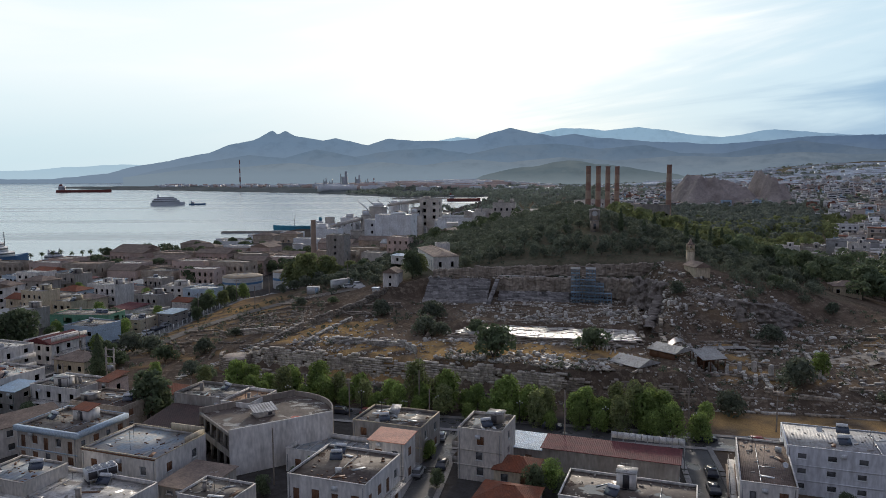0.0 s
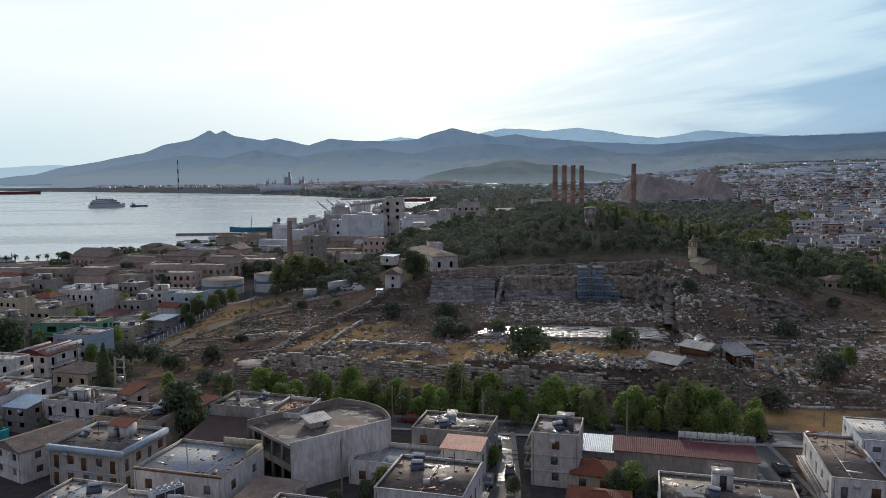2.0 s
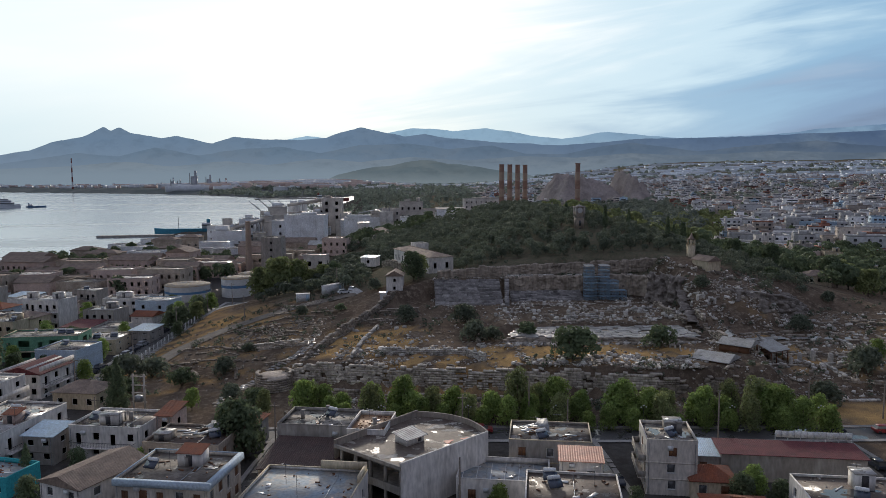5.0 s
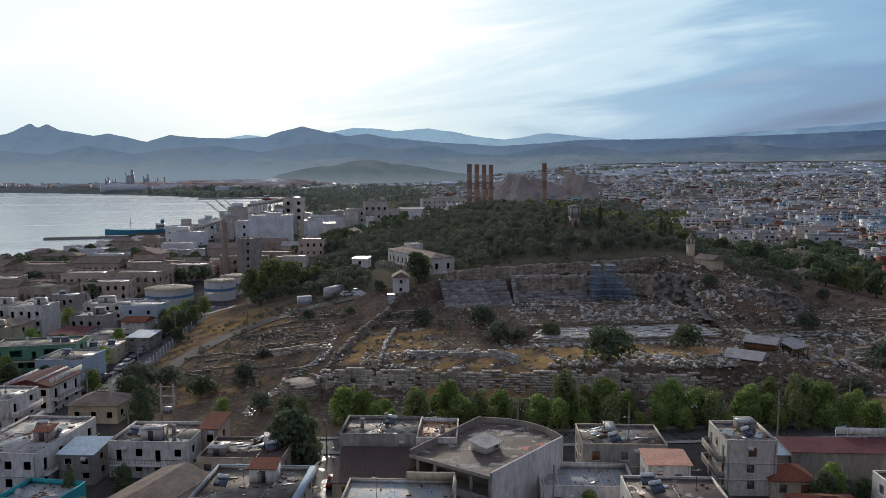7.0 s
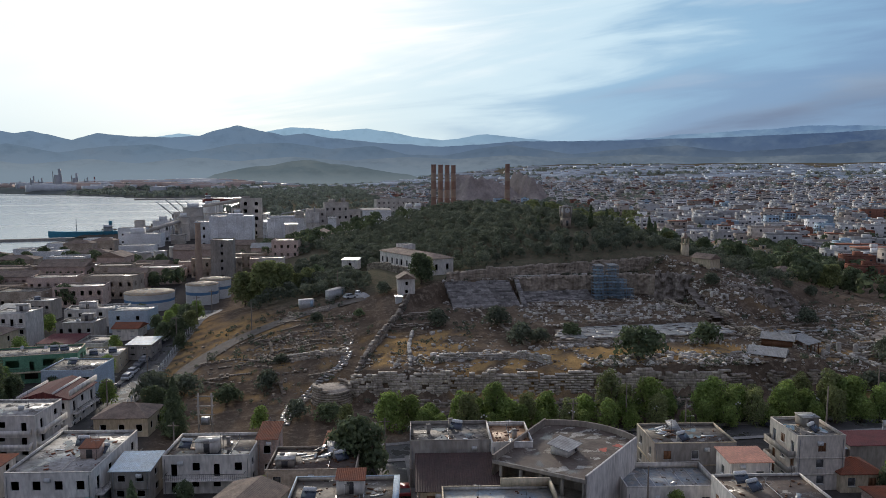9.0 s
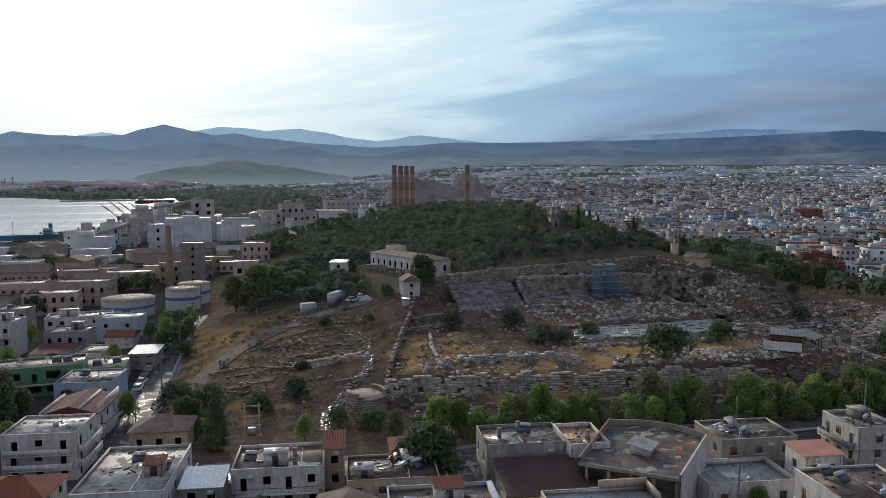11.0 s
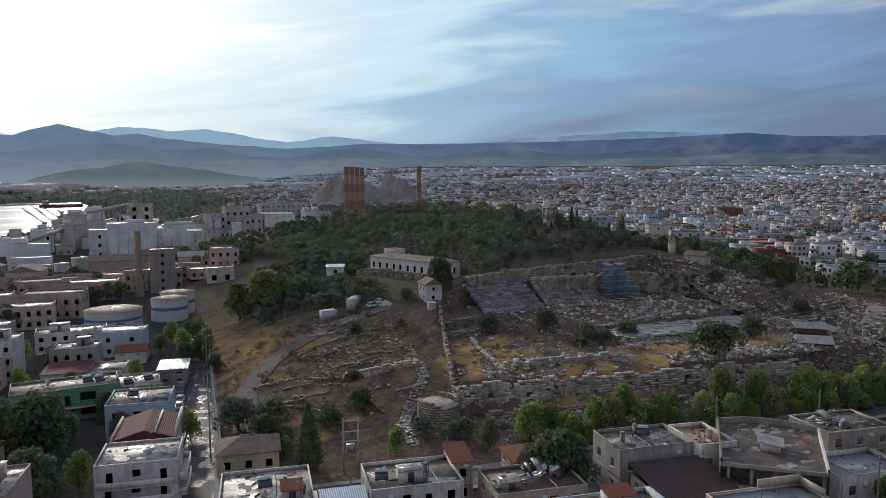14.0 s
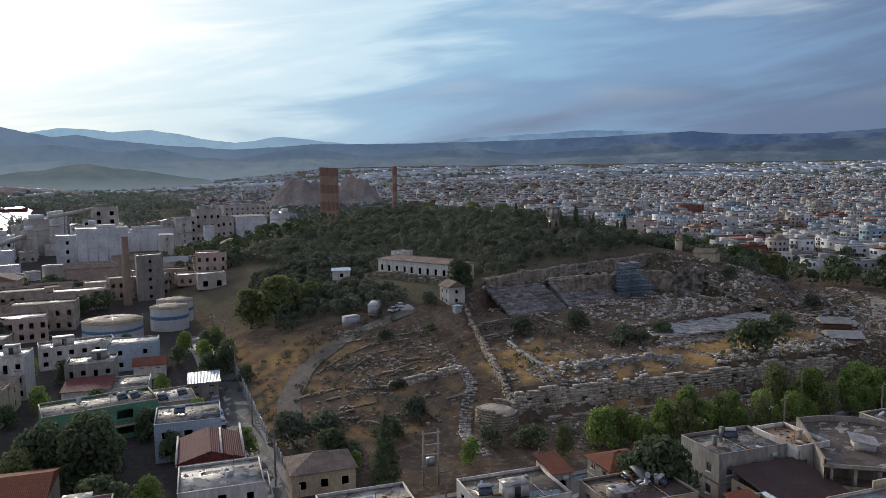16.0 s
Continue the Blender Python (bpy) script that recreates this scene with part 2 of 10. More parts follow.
PLASTER_BLUE = material("plaster_pale_blue", (0.45, 0.54, 0.62), 0.85, (0.30, 0.35, 0.40), 0.3, 3, 0.6, 0.15, rand=0.1)
PLASTER_TEAL = material("plaster_teal", (0.05, 0.42, 0.45), 0.8, (0.04, 0.28, 0.32), 0.4, 3, 0.6, 0.1)
PLASTER_GREEN = material("plaster_green", (0.16, 0.34, 0.22), 0.8, (0.10, 0.22, 0.15), 0.4, 3, 0.6, 0.1)
PLASTER_COOL = material("plaster_cool_white", (0.70, 0.71, 0.73), 0.85, (0.50, 0.50, 0.51), 0.3, 2, 0.5, 0.12, streak=True)
SHEET_PALE = ribbed("pale_stained_sheet", (0.50, 0.48, 0.46), 0.5, 0.6, (0.24, 0.215, 0.19))
PLASTER_PINK = material("plaster_rose", (0.58, 0.45, 0.39), 0.88, (0.40, 0.30, 0.25), 0.3, 3, 0.7, 0.15, rand=0.12)
STONE_WALL = material("rough_masonry", (0.49, 0.41, 0.33), 0.95, (0.26, 0.21, 0.165), 0.35, 2.2, 0.9, 0.8, rand=0.12)
ROOF_GREY = material("roof_screed", (0.36, 0.32, 0.27), 0.75, (0.12, 0.10, 0.08), 0.7, 2.5, 1.0, 0.05, rand=0.2, spec=0.5, wet=0.45, peel=(0.075, 0.065, 0.055), peel_at=0.54)
ROOF_DARK = material("roof_bitumen", (0.095, 0.076, 0.06), 0.8, (0.24, 0.205, 0.165), 0.7, 2.5, 0.7, 0.05, rand=0.2, spec=0.5, wet=0.35, peel=(0.36, 0.34, 0.31), peel_at=0.61)
ROOF_BROWN = material("roof_brown_felt", (0.085, 0.058, 0.045), 0.7, (0.22, 0.18, 0.145), 0.5, 2.5, 0.5, 0.05, spec=0.3, wet=0.15, peel=(0.36, 0.32, 0.27), peel_at=0.60)
ROOF_PALE = material("roof_pale_coating", (0.52, 0.49, 0.45), 0.65, (0.24, 0.215, 0.185), 0.7, 2.5, 0.95, 0.04, rand=0.12, spec=0.5, wet=0.9, peel=(0.17, 0.15, 0.13), peel_at=0.60)
ROOF_BLUEGREY = material("roof_bluegrey_coating", (0.30, 0.36, 0.41), 0.8, (0.38, 0.35, 0.30), 0.4, 2.0, 0.9, 0.1, spec=0.3, peel=(0.42, 0.39, 0.35), peel_at=0.53)
TERRACE_ORANGE = material("terrace_tiles", (0.50, 0.30, 0.17), 0.6, (0.42, 0.27, 0.17), 0.5, 2, 0.6, 0.1)
TILES_RED = ribbed("red_roof_tiles", (0.27, 0.085, 0.042), 0.25, 0.9, (0.17, 0.075, 0.05))
TILES_BROWN = ribbed("weathered_roof_tiles", (0.30, 0.225, 0.175), 0.25, 0.9, (0.15, 0.112, 0.09))
TILES_MAROON = ribbed("maroon_sheet_roof", (0.145, 0.036, 0.038), 0.3, 0.8, (0.09, 0.027, 0.029))
SHEET_BROWN = ribbed("brown_sheet_roof", (0.085, 0.05, 0.043), 0.35, 0.75, (0.055, 0.036, 0.032))
SHEET_BLUE = ribbed("pale_blue_sheet_roof", (0.38, 0.50, 0.60), 0.3, 0.4, (0.30, 0.37, 0.42))
SHEET_GREY = ribbed("grey_sheet_roof", (0.34, 0.34, 0.34), 0.2, 0.45, (0.22, 0.2, 0.18))
SHEET_RED = material("bright_red_roof", (0.50, 0.10, 0.06), 0.6, (0.38, 0.12, 0.08), 0.4, 2, 0.5, 0.1)
PUDDLE = material("rainwater_on_roof", (0.05, 0.05, 0.05), 0.06, (0.08, 0.08, 0.08), 0.6, 6, 0.5, 0.01, spec=0.9)
GLASS = material("window_glass", (0.12, 0.12, 0.12), 0.12, (0.06, 0.062, 0.065), 0.3, 2, 0.5, 0.0, rand=0.6, spec=0.6)
WOOD_SHUTTER = material("brown_shutter_wood", (0.17, 0.08, 0.04), 0.6, (0.11, 0.055, 0.03), 0.6, 6, 0.6, 0.2, rand=0.2)
FRAME_WHITE = material("white_painted_metal", (0.62, 0.62, 0.61), 0.5, (0.45, 0.45, 0.44), 0.6, 5, 0.5, 0.05, rand=0.1)
METAL_GREY = material("galvanised_metal", (0.36, 0.37, 0.38), 0.45, (0.24, 0.24, 0.24), 0.8, 5, 0.6, 0.05, metal=0.6, rand=0.15)
METAL_DARK = material("dark_painted_metal", (0.05, 0.05, 0.055), 0.5, (0.09, 0.07, 0.06), 0.8, 5, 0.5, 0.05, rand=0.2)
SOLAR = material("solar_collector_glass", (0.03, 0.04, 0.06), 0.12, (0.05, 0.06, 0.09), 0.8, 5, 0.4, 0.0, spec=0.7)
CONCRETE = material("raw_concrete", (0.36, 0.33, 0.29), 0.9, (0.18, 0.16, 0.14), 0.4, 2, 0.65, 0.25, rand=0.12, streak=True)
# red brick paled and greyed, distance haze put into its base colour
BRICK = material("hazed_chimney_brick", (0.31, 0.19, 0.145), 0.9, (0.22, 0.14, 0.11), 0.3, 4, 0.7, 0.3)
BRICK_PALE = material("pale_weathered_brick", (0.40, 0.29, 0.22), 0.9, (0.29, 0.21, 0.16), 0.25, 4, 0.7, 0.3)
ASPHALT = material("worn_asphalt", (0.085, 0.081, 0.077), 0.75, (0.05, 0.048, 0.046), 0.3, 4, 0.8, 0.05, spec=0.5, wet=0.55)
PAVING = material("kerb_concrete", (0.30, 0.28, 0.26), 0.85, (0.20, 0.185, 0.17), 0.6, 5, 0.7, 0.15, rand=0.15)
MARBLE = material("weathered_marble", (0.58, 0.54, 0.48), 0.75, (0.27, 0.24, 0.21), 0.5, 3, 0.85, 0.3, rand=0.25, island=0.3)
PALE_STONE = material("pale_wall_limestone", (0.60, 0.53, 0.44), 0.92, (0.27, 0.225, 0.18), 0.4, 2.2, 0.8, 0.6, rand=0.25, island=0.3, streak=True)
LIMESTONE = material("grey_limestone", (0.40, 0.34, 0.27), 0.92, (0.18, 0.148, 0.118), 0.4, 2.2, 0.9, 0.6, rand=0.22, island=0.3)
ROCK = material("bare_rock", (0.43, 0.36, 0.285), 0.95, (0.19, 0.155, 0.12), 0.5, 1.6, 0.95, 1.0, streak=True, peel=(0.12, 0.10, 0.08), peel_at=0.62)
SEAT_STONE = material("dark_hewn_stone", (0.34, 0.315, 0.295), 0.9, (0.14, 0.128, 0.12), 0.6, 2.0, 0.9, 0.5, rand=0.45)
DARK_ROCK = material("dark_broken_rock", (0.27, 0.232, 0.195), 0.95, (0.115, 0.096, 0.08), 0.6, 2.0, 0.95, 1.0, streak=True, peel=(0.36, 0.31, 0.255), peel_at=0.62)
BROWN_STONE = material("earthy_stone", (0.31, 0.255, 0.195), 0.95, (0.15, 0.12, 0.092), 0.5, 2.0, 0.9, 0.5, rand=0.25, island=0.3)
PAVED_FLOOR = material("worn_stone_floor", (0.37, 0.345, 0.32), 0.36, (0.19, 0.17, 0.15), 0.5, 1.6, 1.0, 0.7, spec=0.5, rand=0.25)
BARK = material("tree_bark", (0.13, 0.10, 0.075), 0.95, (0.07, 0.055, 0.045), 1.0, 8, 0.7, 0.5)
LEAF_STREET = foliage("street_tree_leaves", (0.27, 0.35, 0.10), (0.155, 0.215, 0.07))
LEAF_OLIVE = foliage("olive_leaves", (0.165, 0.185, 0.13), (0.10, 0.12, 0.082))
LEAF_DARK = foliage("dark_conifer_leaves", (0.155, 0.19, 0.105), (0.095, 0.125, 0.068))
LEAF_PINE = foliage("pine_leaves", (0.26, 0.285, 0.12), (0.15, 0.18, 0.085))
# leaf copy paled and greyed: air haze put into the far trees' colour
LEAF_HAZED = foliage("hazed_tree_leaves", (0.24, 0.27, 0.22), (0.17, 0.20, 0.165))

# ---- tools for meshes ----
RNG = np.random.default_rng(7)


def mesh_np(name, verts, quads, mats, mat_index=None, smooth=False):
    """A mesh from arrays of points and four-cornered faces."""
    me = bpy.data.meshes.new(name)
    verts = np.asarray(verts, np.float32).reshape(-1, 3)
    quads = np.asarray(quads, np.int32).reshape(-1, 4)
    me.vertices.add(len(verts))
    me.vertices.foreach_set("co", verts.ravel())
    me.loops.add(quads.size)
    me.loops.foreach_set("vertex_index", quads.ravel())
    me.polygons.add(len(quads))
    me.polygons.foreach_set("loop_start", np.arange(0, quads.size, 4, dtype=np.int32))
    for m in mats if isinstance(mats, (list, tuple)) else [mats]:
        me.materials.append(m)
    if mat_index is not None:
        me.polygons.foreach_set("material_index", np.asarray(mat_index, np.int32))
    if smooth:
        me.polygons.foreach_set("use_smooth", np.ones(len(quads), bool))
    me.update(calc_edges=True)
    return me


BOX_V = np.array([(x, y, z) for z in (-0.5, 0.5) for y in (-0.5, 0.5) for x in (-0.5, 0.5)])
BOX_F = np.array([(0, 2, 3, 1), (4, 5, 7, 6), (0, 1, 5, 4), (2, 6, 7, 3), (0, 4, 6, 2), (1, 3, 7, 5)])


def boxes_np(centers, sizes, yaws, jitter=0.0, tilt=0.0, rng=None):
    """Points and faces of many turned boxes at once; jitter makes their corners uneven."""
    c, s, a = np.asarray(centers, float), np.asarray(sizes, float), np.asarray(yaws, float)
    rng = rng or RNG
    n = len(c)
    v = np.repeat(BOX_V[None], n, 0) * s[:, None, :]
    if jitter:
        v += rng.uniform(-jitter, jitter, v.shape) * s[:, None, :]
    if tilt:
        for i, j in ((0, 2), (1, 2)):
            q = rng.normal(0, tilt, n)[:, None]
            vi, vj = v[:, :, i].copy(), v[:, :, j].copy()
            v[:, :, i], v[:, :, j] = vi * np.cos(q) - vj * np.sin(q), vi * np.sin(q) + vj * np.cos(q)
    ca, sa = np.cos(a)[:, None], np.sin(a)[:, None]
    x, y = v[:, :, 0].copy(), v[:, :, 1].copy()
    v[:, :, 0], v[:, :, 1] = x * ca - y * sa, x * sa + y * ca
    v += c[:, None, :]
    f = BOX_F[None] + (np.arange(n) * 8)[:, None, None]
    return v.reshape(-1, 3), f.reshape(-1, 4)


class Shape:
    """Collects boxes, prisms and faces for one mesh."""

    def __init__(self):
        self.v, self.f, self.m = [], [], []

    def quad(self, a, b, c, d, m=0):
        n = len(self.v)
        self.v += [a, b, c, d]
        self.f.append((n, n + 1, n + 2, n + 3))
        self.m.append(m)
        return self

    def box(self, x0, x1, y0, y1, z0, z1, m=0):
        n = len(self.v)
        self.v += [(x, y, z) for z in (z0, z1) for y in (y0, y1) for x in (x0, x1)]
        self.f += [tuple(n + i for i in f) for f in BOX_F.tolist()]
        self.m += [m] * 6
        return self

    def turned(self, c, s, yaw=0.0, pitch=0.0, roll=0.0, m=0):
        e = Euler((pitch, roll, yaw)).to_matrix()
        n = len(self.v)
        self.v += [tuple(e @ Vector((p[0] * s[0], p[1] * s[1], p[2] * s[2])) + Vector(c)) for p in BOX_V]
        self.f += [tuple(n + i for i in f) for f in BOX_F.tolist()]
        self.m += [m] * 6
        return self

    def lathe(self, c, prof, seg=16, m=0, axis="z", a0=0.0, a1=2 * math.pi):
        """Turned body from (radius, height) rows."""
        n = len(self.v)
        closed = abs(a1 - a0 - 2 * math.pi) < 1e-6
        cols = seg if closed else seg + 1
        for r, h in prof:
            for i in range(cols):
                a = a0 + (a1 - a0) * i / seg
                p = (r * math.cos(a), r * math.sin(a), h)
                if axis == "x":
                    p = (p[2], p[0], p[1])
                self.v.append((c[0] + p[0], c[1] + p[1], c[2] + p[2]))
        for k in range(len(prof) - 1):
            for i in range(seg):
                j = (i + 1) % cols
                self.f.append((n + k * cols + i, n + k * cols + j, n + (k + 1) * cols + j, n + (k + 1) * cols + i))
                self.m.append(m)
        return self

    def rod(self, a, b, r, m=0, seg=6):
        a, b = Vector(a), Vector(b)
        d = (b - a).normalized()
        s = d.orthogonal().normalized()
        q = d.cross(s)
        n = len(self.v)
        for p in (a, b):
            for i in range(seg):
                w = 2 * math.pi * i / seg
                self.v.append(tuple(p + s * (r * math.cos(w)) + q * (r * math.sin(w))))
        for i in range(seg):
            j = (i + 1) % seg
            self.f.append((n + i, n + j, n + seg + j, n + seg + i))
            self.m.append(m)
        return self

    def mesh(self, name, mats, smooth=False):
        return mesh_np(name, self.v, self.f, mats, self.m, smooth)


def part(name, shape, mats, parent=None, label="", smooth=False):
    """One mesh object under a thing or a part."""
    ob = new(name, shape.mesh(name, mats, smooth) if isinstance(shape, Shape) else shape)
    if parent is not None:
        ob.parent = parent
    return tagged(ob, label) if label else ob


def thing(name, m, label, category, group="", kind=""):
    ob = new(name)
    ob.empty_display_size = 0.2
    ob.matrix_world = m
    return tagged(ob, label, category, group, kind)


# ---- the lie of the land ----
GRID = -20.0  # the town's streets, degrees
HALL_O, HALL_U, HALL_V = np.array((0.0, 181.0)), np.array((0.9853, -0.1707)), np.array((0.1707, 0.9853))


def to_uv(x, y):
    """Along and across the sanctuary, from the front corner of the great hall."""
    dx, dy = x - HALL_O[0], y - HALL_O[1]
    return dx * HALL_U[0] + dy * HALL_U[1], dx * HALL_V[0] + dy * HALL_V[1]


def from_uv(u, v):
    return HALL_O[0] + u * HALL_U[0] + v * HALL_V[0], HALL_O[1] + u * HALL_U[1] + v * HALL_V[1]


def step(a, b, x):
    t = np.clip((x - a) / (b - a), 0, 1)
    return t * t * (3 - 2 * t)


def wall_front(u):
    return np.interp(u, (-60, -49, -28, -10, 5, 15, 30, 57, 100), (-9, -10, -14, -17.5, -20.5, -22, -25, -25.5, -27))


def wall_left(v):
    return np.interp(v, (-10, 46), (-49, -27))


SEA = [(-900, 330), (-330, 385), (-241, 402), (-209, 421), (-180, 520), (-156, 600), (-135, 720), (-62, 830), (20, 1150), (90, 1560), (110, 1790), (-110, 1760), (-200, 1960), (-412, 2324),
       (-760, 2650), (-1177, 3050), (-1900, 3500), (-2500, 3900), (-2900, 4800), (-7000, 6000), (-7000, 330)]


def in_sea(x, y):
    inside = np.zeros(np.shape(x), bool)
    for (x0, y0), (x1, y1) in zip(SEA, SEA[1:] + SEA[:1]):
        cross = ((y0 > y) != (y1 > y)) & (x < (x1 - x0) * (y - y0) / (y1 - y0 + 1e-9) + x0)
        inside ^= cross
    return inside


def ground(x, y):
    """Height of the land above the sea."""
    x, y = np.asarray(x, float), np.asarray(y, float)
    # the acropolis ridge
    ax, ay, bx, by = 60.0, 275.0, 70.0, 395.0
    px = np.where(x > 70, 70 + (x - 70) * 1.45, x)
    px = np.where(px < 45, 45 + (px - 45) * (1 + 0.38 * step(255, 312, y)), px)
    t = np.clip(((px - ax) * (bx - ax) + (y - ay) * (by - ay)) / ((bx - ax) ** 2 + (by - ay) ** 2), 0, 1)
    d = np.hypot(px - ax - t * (bx - ax), y - ay - t * (by - ay))
    z = 1.6 + 31.0 * np.clip(1 - d / 165.0, 0, 1) ** 1.15
    u, v = to_uv(x, y)
    # in front of the precinct wall and the street
    front = step(6, -6, v - wall_front(u) - 4) * step(-85, -60, u)
    z = z * (1 - front) + np.minimum(z, 2.0) * front
    # the terraces inside the wall
    court = 7.6 + np.clip(v - wall_front(u), 0, 60) * 0.055
    ledge = 11.0 + 6.2 * step(52.6, 54.4, v)
    hall = np.where(v > 11, ledge, 8.7 + 0.4 * step(-12, -2, v))
    inner = np.where(u < 0, court + (ledge - court) * step(30, 50, v), hall)
    inside = step(-1.0, 1.0, v - wall_front(u)) * step(1.5, -1.5, v - np.interp(u, (-30, -12, 60), (42, 56.5, 61))) * step(-1.0, 1.5, u - wall_left(v)) * step(60, 54, u)
    z = z * (1 - inside) + inner * inside
    # the forecourt and its ruins east of the hall
    edge = np.interp(u, (56, 80, 92, 150), (19, 21, 40, 50))
    low = 4.3 + np.clip(v + 27, 0, 80) * 0.07
    east = step(56, 62, u) * step(9, -5, v - edge) * step(-32, -26, v) * step(170, 120, u)
    z = z * (1 - east) + np.minimum(z, low) * east
    z = z + 2.2 * np.exp(-(((x - 75) / 11) ** 2 + ((y - 218) / 13) ** 2))
    # a level yard for the museum
    yard = step(24, 12, np.hypot((x + 3) * 1.2, (y - 268) * 0.75))
    z = z * (1 - yard) + 16.9 * yard
    # inland the plain climbs, with low hills
    r = np.hypot(x, y)
    az = np.degrees(np.arctan2(x, y))
    z = z + 66 * (np.clip(r - 600, 0, 4000) / 2500) ** 1.6 * step(9, 32, az)
    z = z + 9 * step(2150, 2450, r) * step(14, 2, az)
    z = z + 14 * np.exp(-(((az - 1) / 7) ** 2 + ((r - 2650) / 380) ** 2))
    return np.where(in_sea(x, y), -4.0, z)


def height(x, y):
    return float(ground(np.array([x]), np.array([y]))[0])


def axis_lines(lo, hi, pitch, far0, far1, growth):
    mid = list(np.arange(lo, hi + 0.01, pitch))
    p, s = hi, pitch
    while p < far1:
        s *= growth
        p += s
        mid.append(min(p, far1))
    p, s = lo, pitch
    while p > far0:
        s *= growth
        p -= s
        mid.insert(0, max(p, far0))
    return np.unique(np.array(mid))


def cover(x, y):
    """What lies on the land: dry grass, green scrub, town paving, from 0 to 1 each."""
    u, v = to_uv(x, y)
    wob = np.sin(x * 0.31 + np.sin(y * 0.23) * 2) * np.cos(y * 0.27 + np.sin(x * 0.19) * 2)
    wob2 = np.sin(x * 0.9 + 1.3) * np.sin(y * 1.1 + x * 0.4)
    dry = np.zeros_like(x)
    court = step(-21, -17, v - 0.0) * step(0, -4, v) * step(-30, -25, u) * step(48, 42, u)
    dry = np.maximum(dry, court * step(-0.8, -0.1, wob + 0.3 * wob2))
    dry = np.maximum(dry, step(-46, -42, u) * step(-16, -20, u) * step(-9, -5, v) * step(22, 16, v) * step(-0.3, 0.4, wob + 0.3 * wob2 + 0.1))
    dry = np.maximum(dry, step(-96, -92, u) * step(-80, -87, u) * step(-5, 5, v) * step(80, 60, v) * step(-0.6, 0.2, wob2) * 0.8)
    slope = step(-95, -82, u) * step(-47, -56, u) * step(-18, -10, v) * step(75, 50, v)
    dry = np.maximum(dry, slope * step(0.1, 0.9, wob + 0.45 * wob2) * 0.6)
    bank = np.exp(-(((u + 79 - (v - 44) * 0.45) / 6.5) ** 2 + ((v - 44) / 15) ** 2)) + 0.8 * np.exp(-(((u + 66) / 9) ** 2 + ((v - 40) / 4) ** 2)) + 0.7 * np.exp(-(((u + 55) / 5) ** 2 + ((v + 7) / 6) ** 2))
    dry = np.maximum(dry, np.clip(1.15 * bank, 0, 1) * step(-0.5, 0.5, wob + 0.5 * wob2))
    field = step(52, 60, u) * step(-27, -31, v) * step(-52, -46, v)
    dry = np.maximum(dry, field * step(-0.9, 0.3, wob + 0.3 * wob2) * 0.85)
    east = step(60, 70, u) * step(-24, -18, v) * step(30, 10, v)
    dry = np.maximum(dry, east * step(0.3, 0.8, wob + 0.3 * wob2) * 0.8)
    green = step(53, 60, v) * step(300, 230, v) * step(-75, -20, u) * step(130, 90, u)
    green = np.maximum(green, step(330, 420, np.hypot(x, y)) * (0.35 + 0.6 * step(-0.4, 0.5, np.sin(x * 0.011 + 1) * np.sin(y * 0.013))))
    green = np.maximum(green, step(-62, -50, x) * step(5, -12, x) * step(246, 262, y) * 0.8)
    town = step(-34, -40, v) * step(62, 50, u) + step(-84, -90, u)
    return np.clip(dry, 0, 1), np.clip(green, 0, 1), np.clip(town, 0, 1)


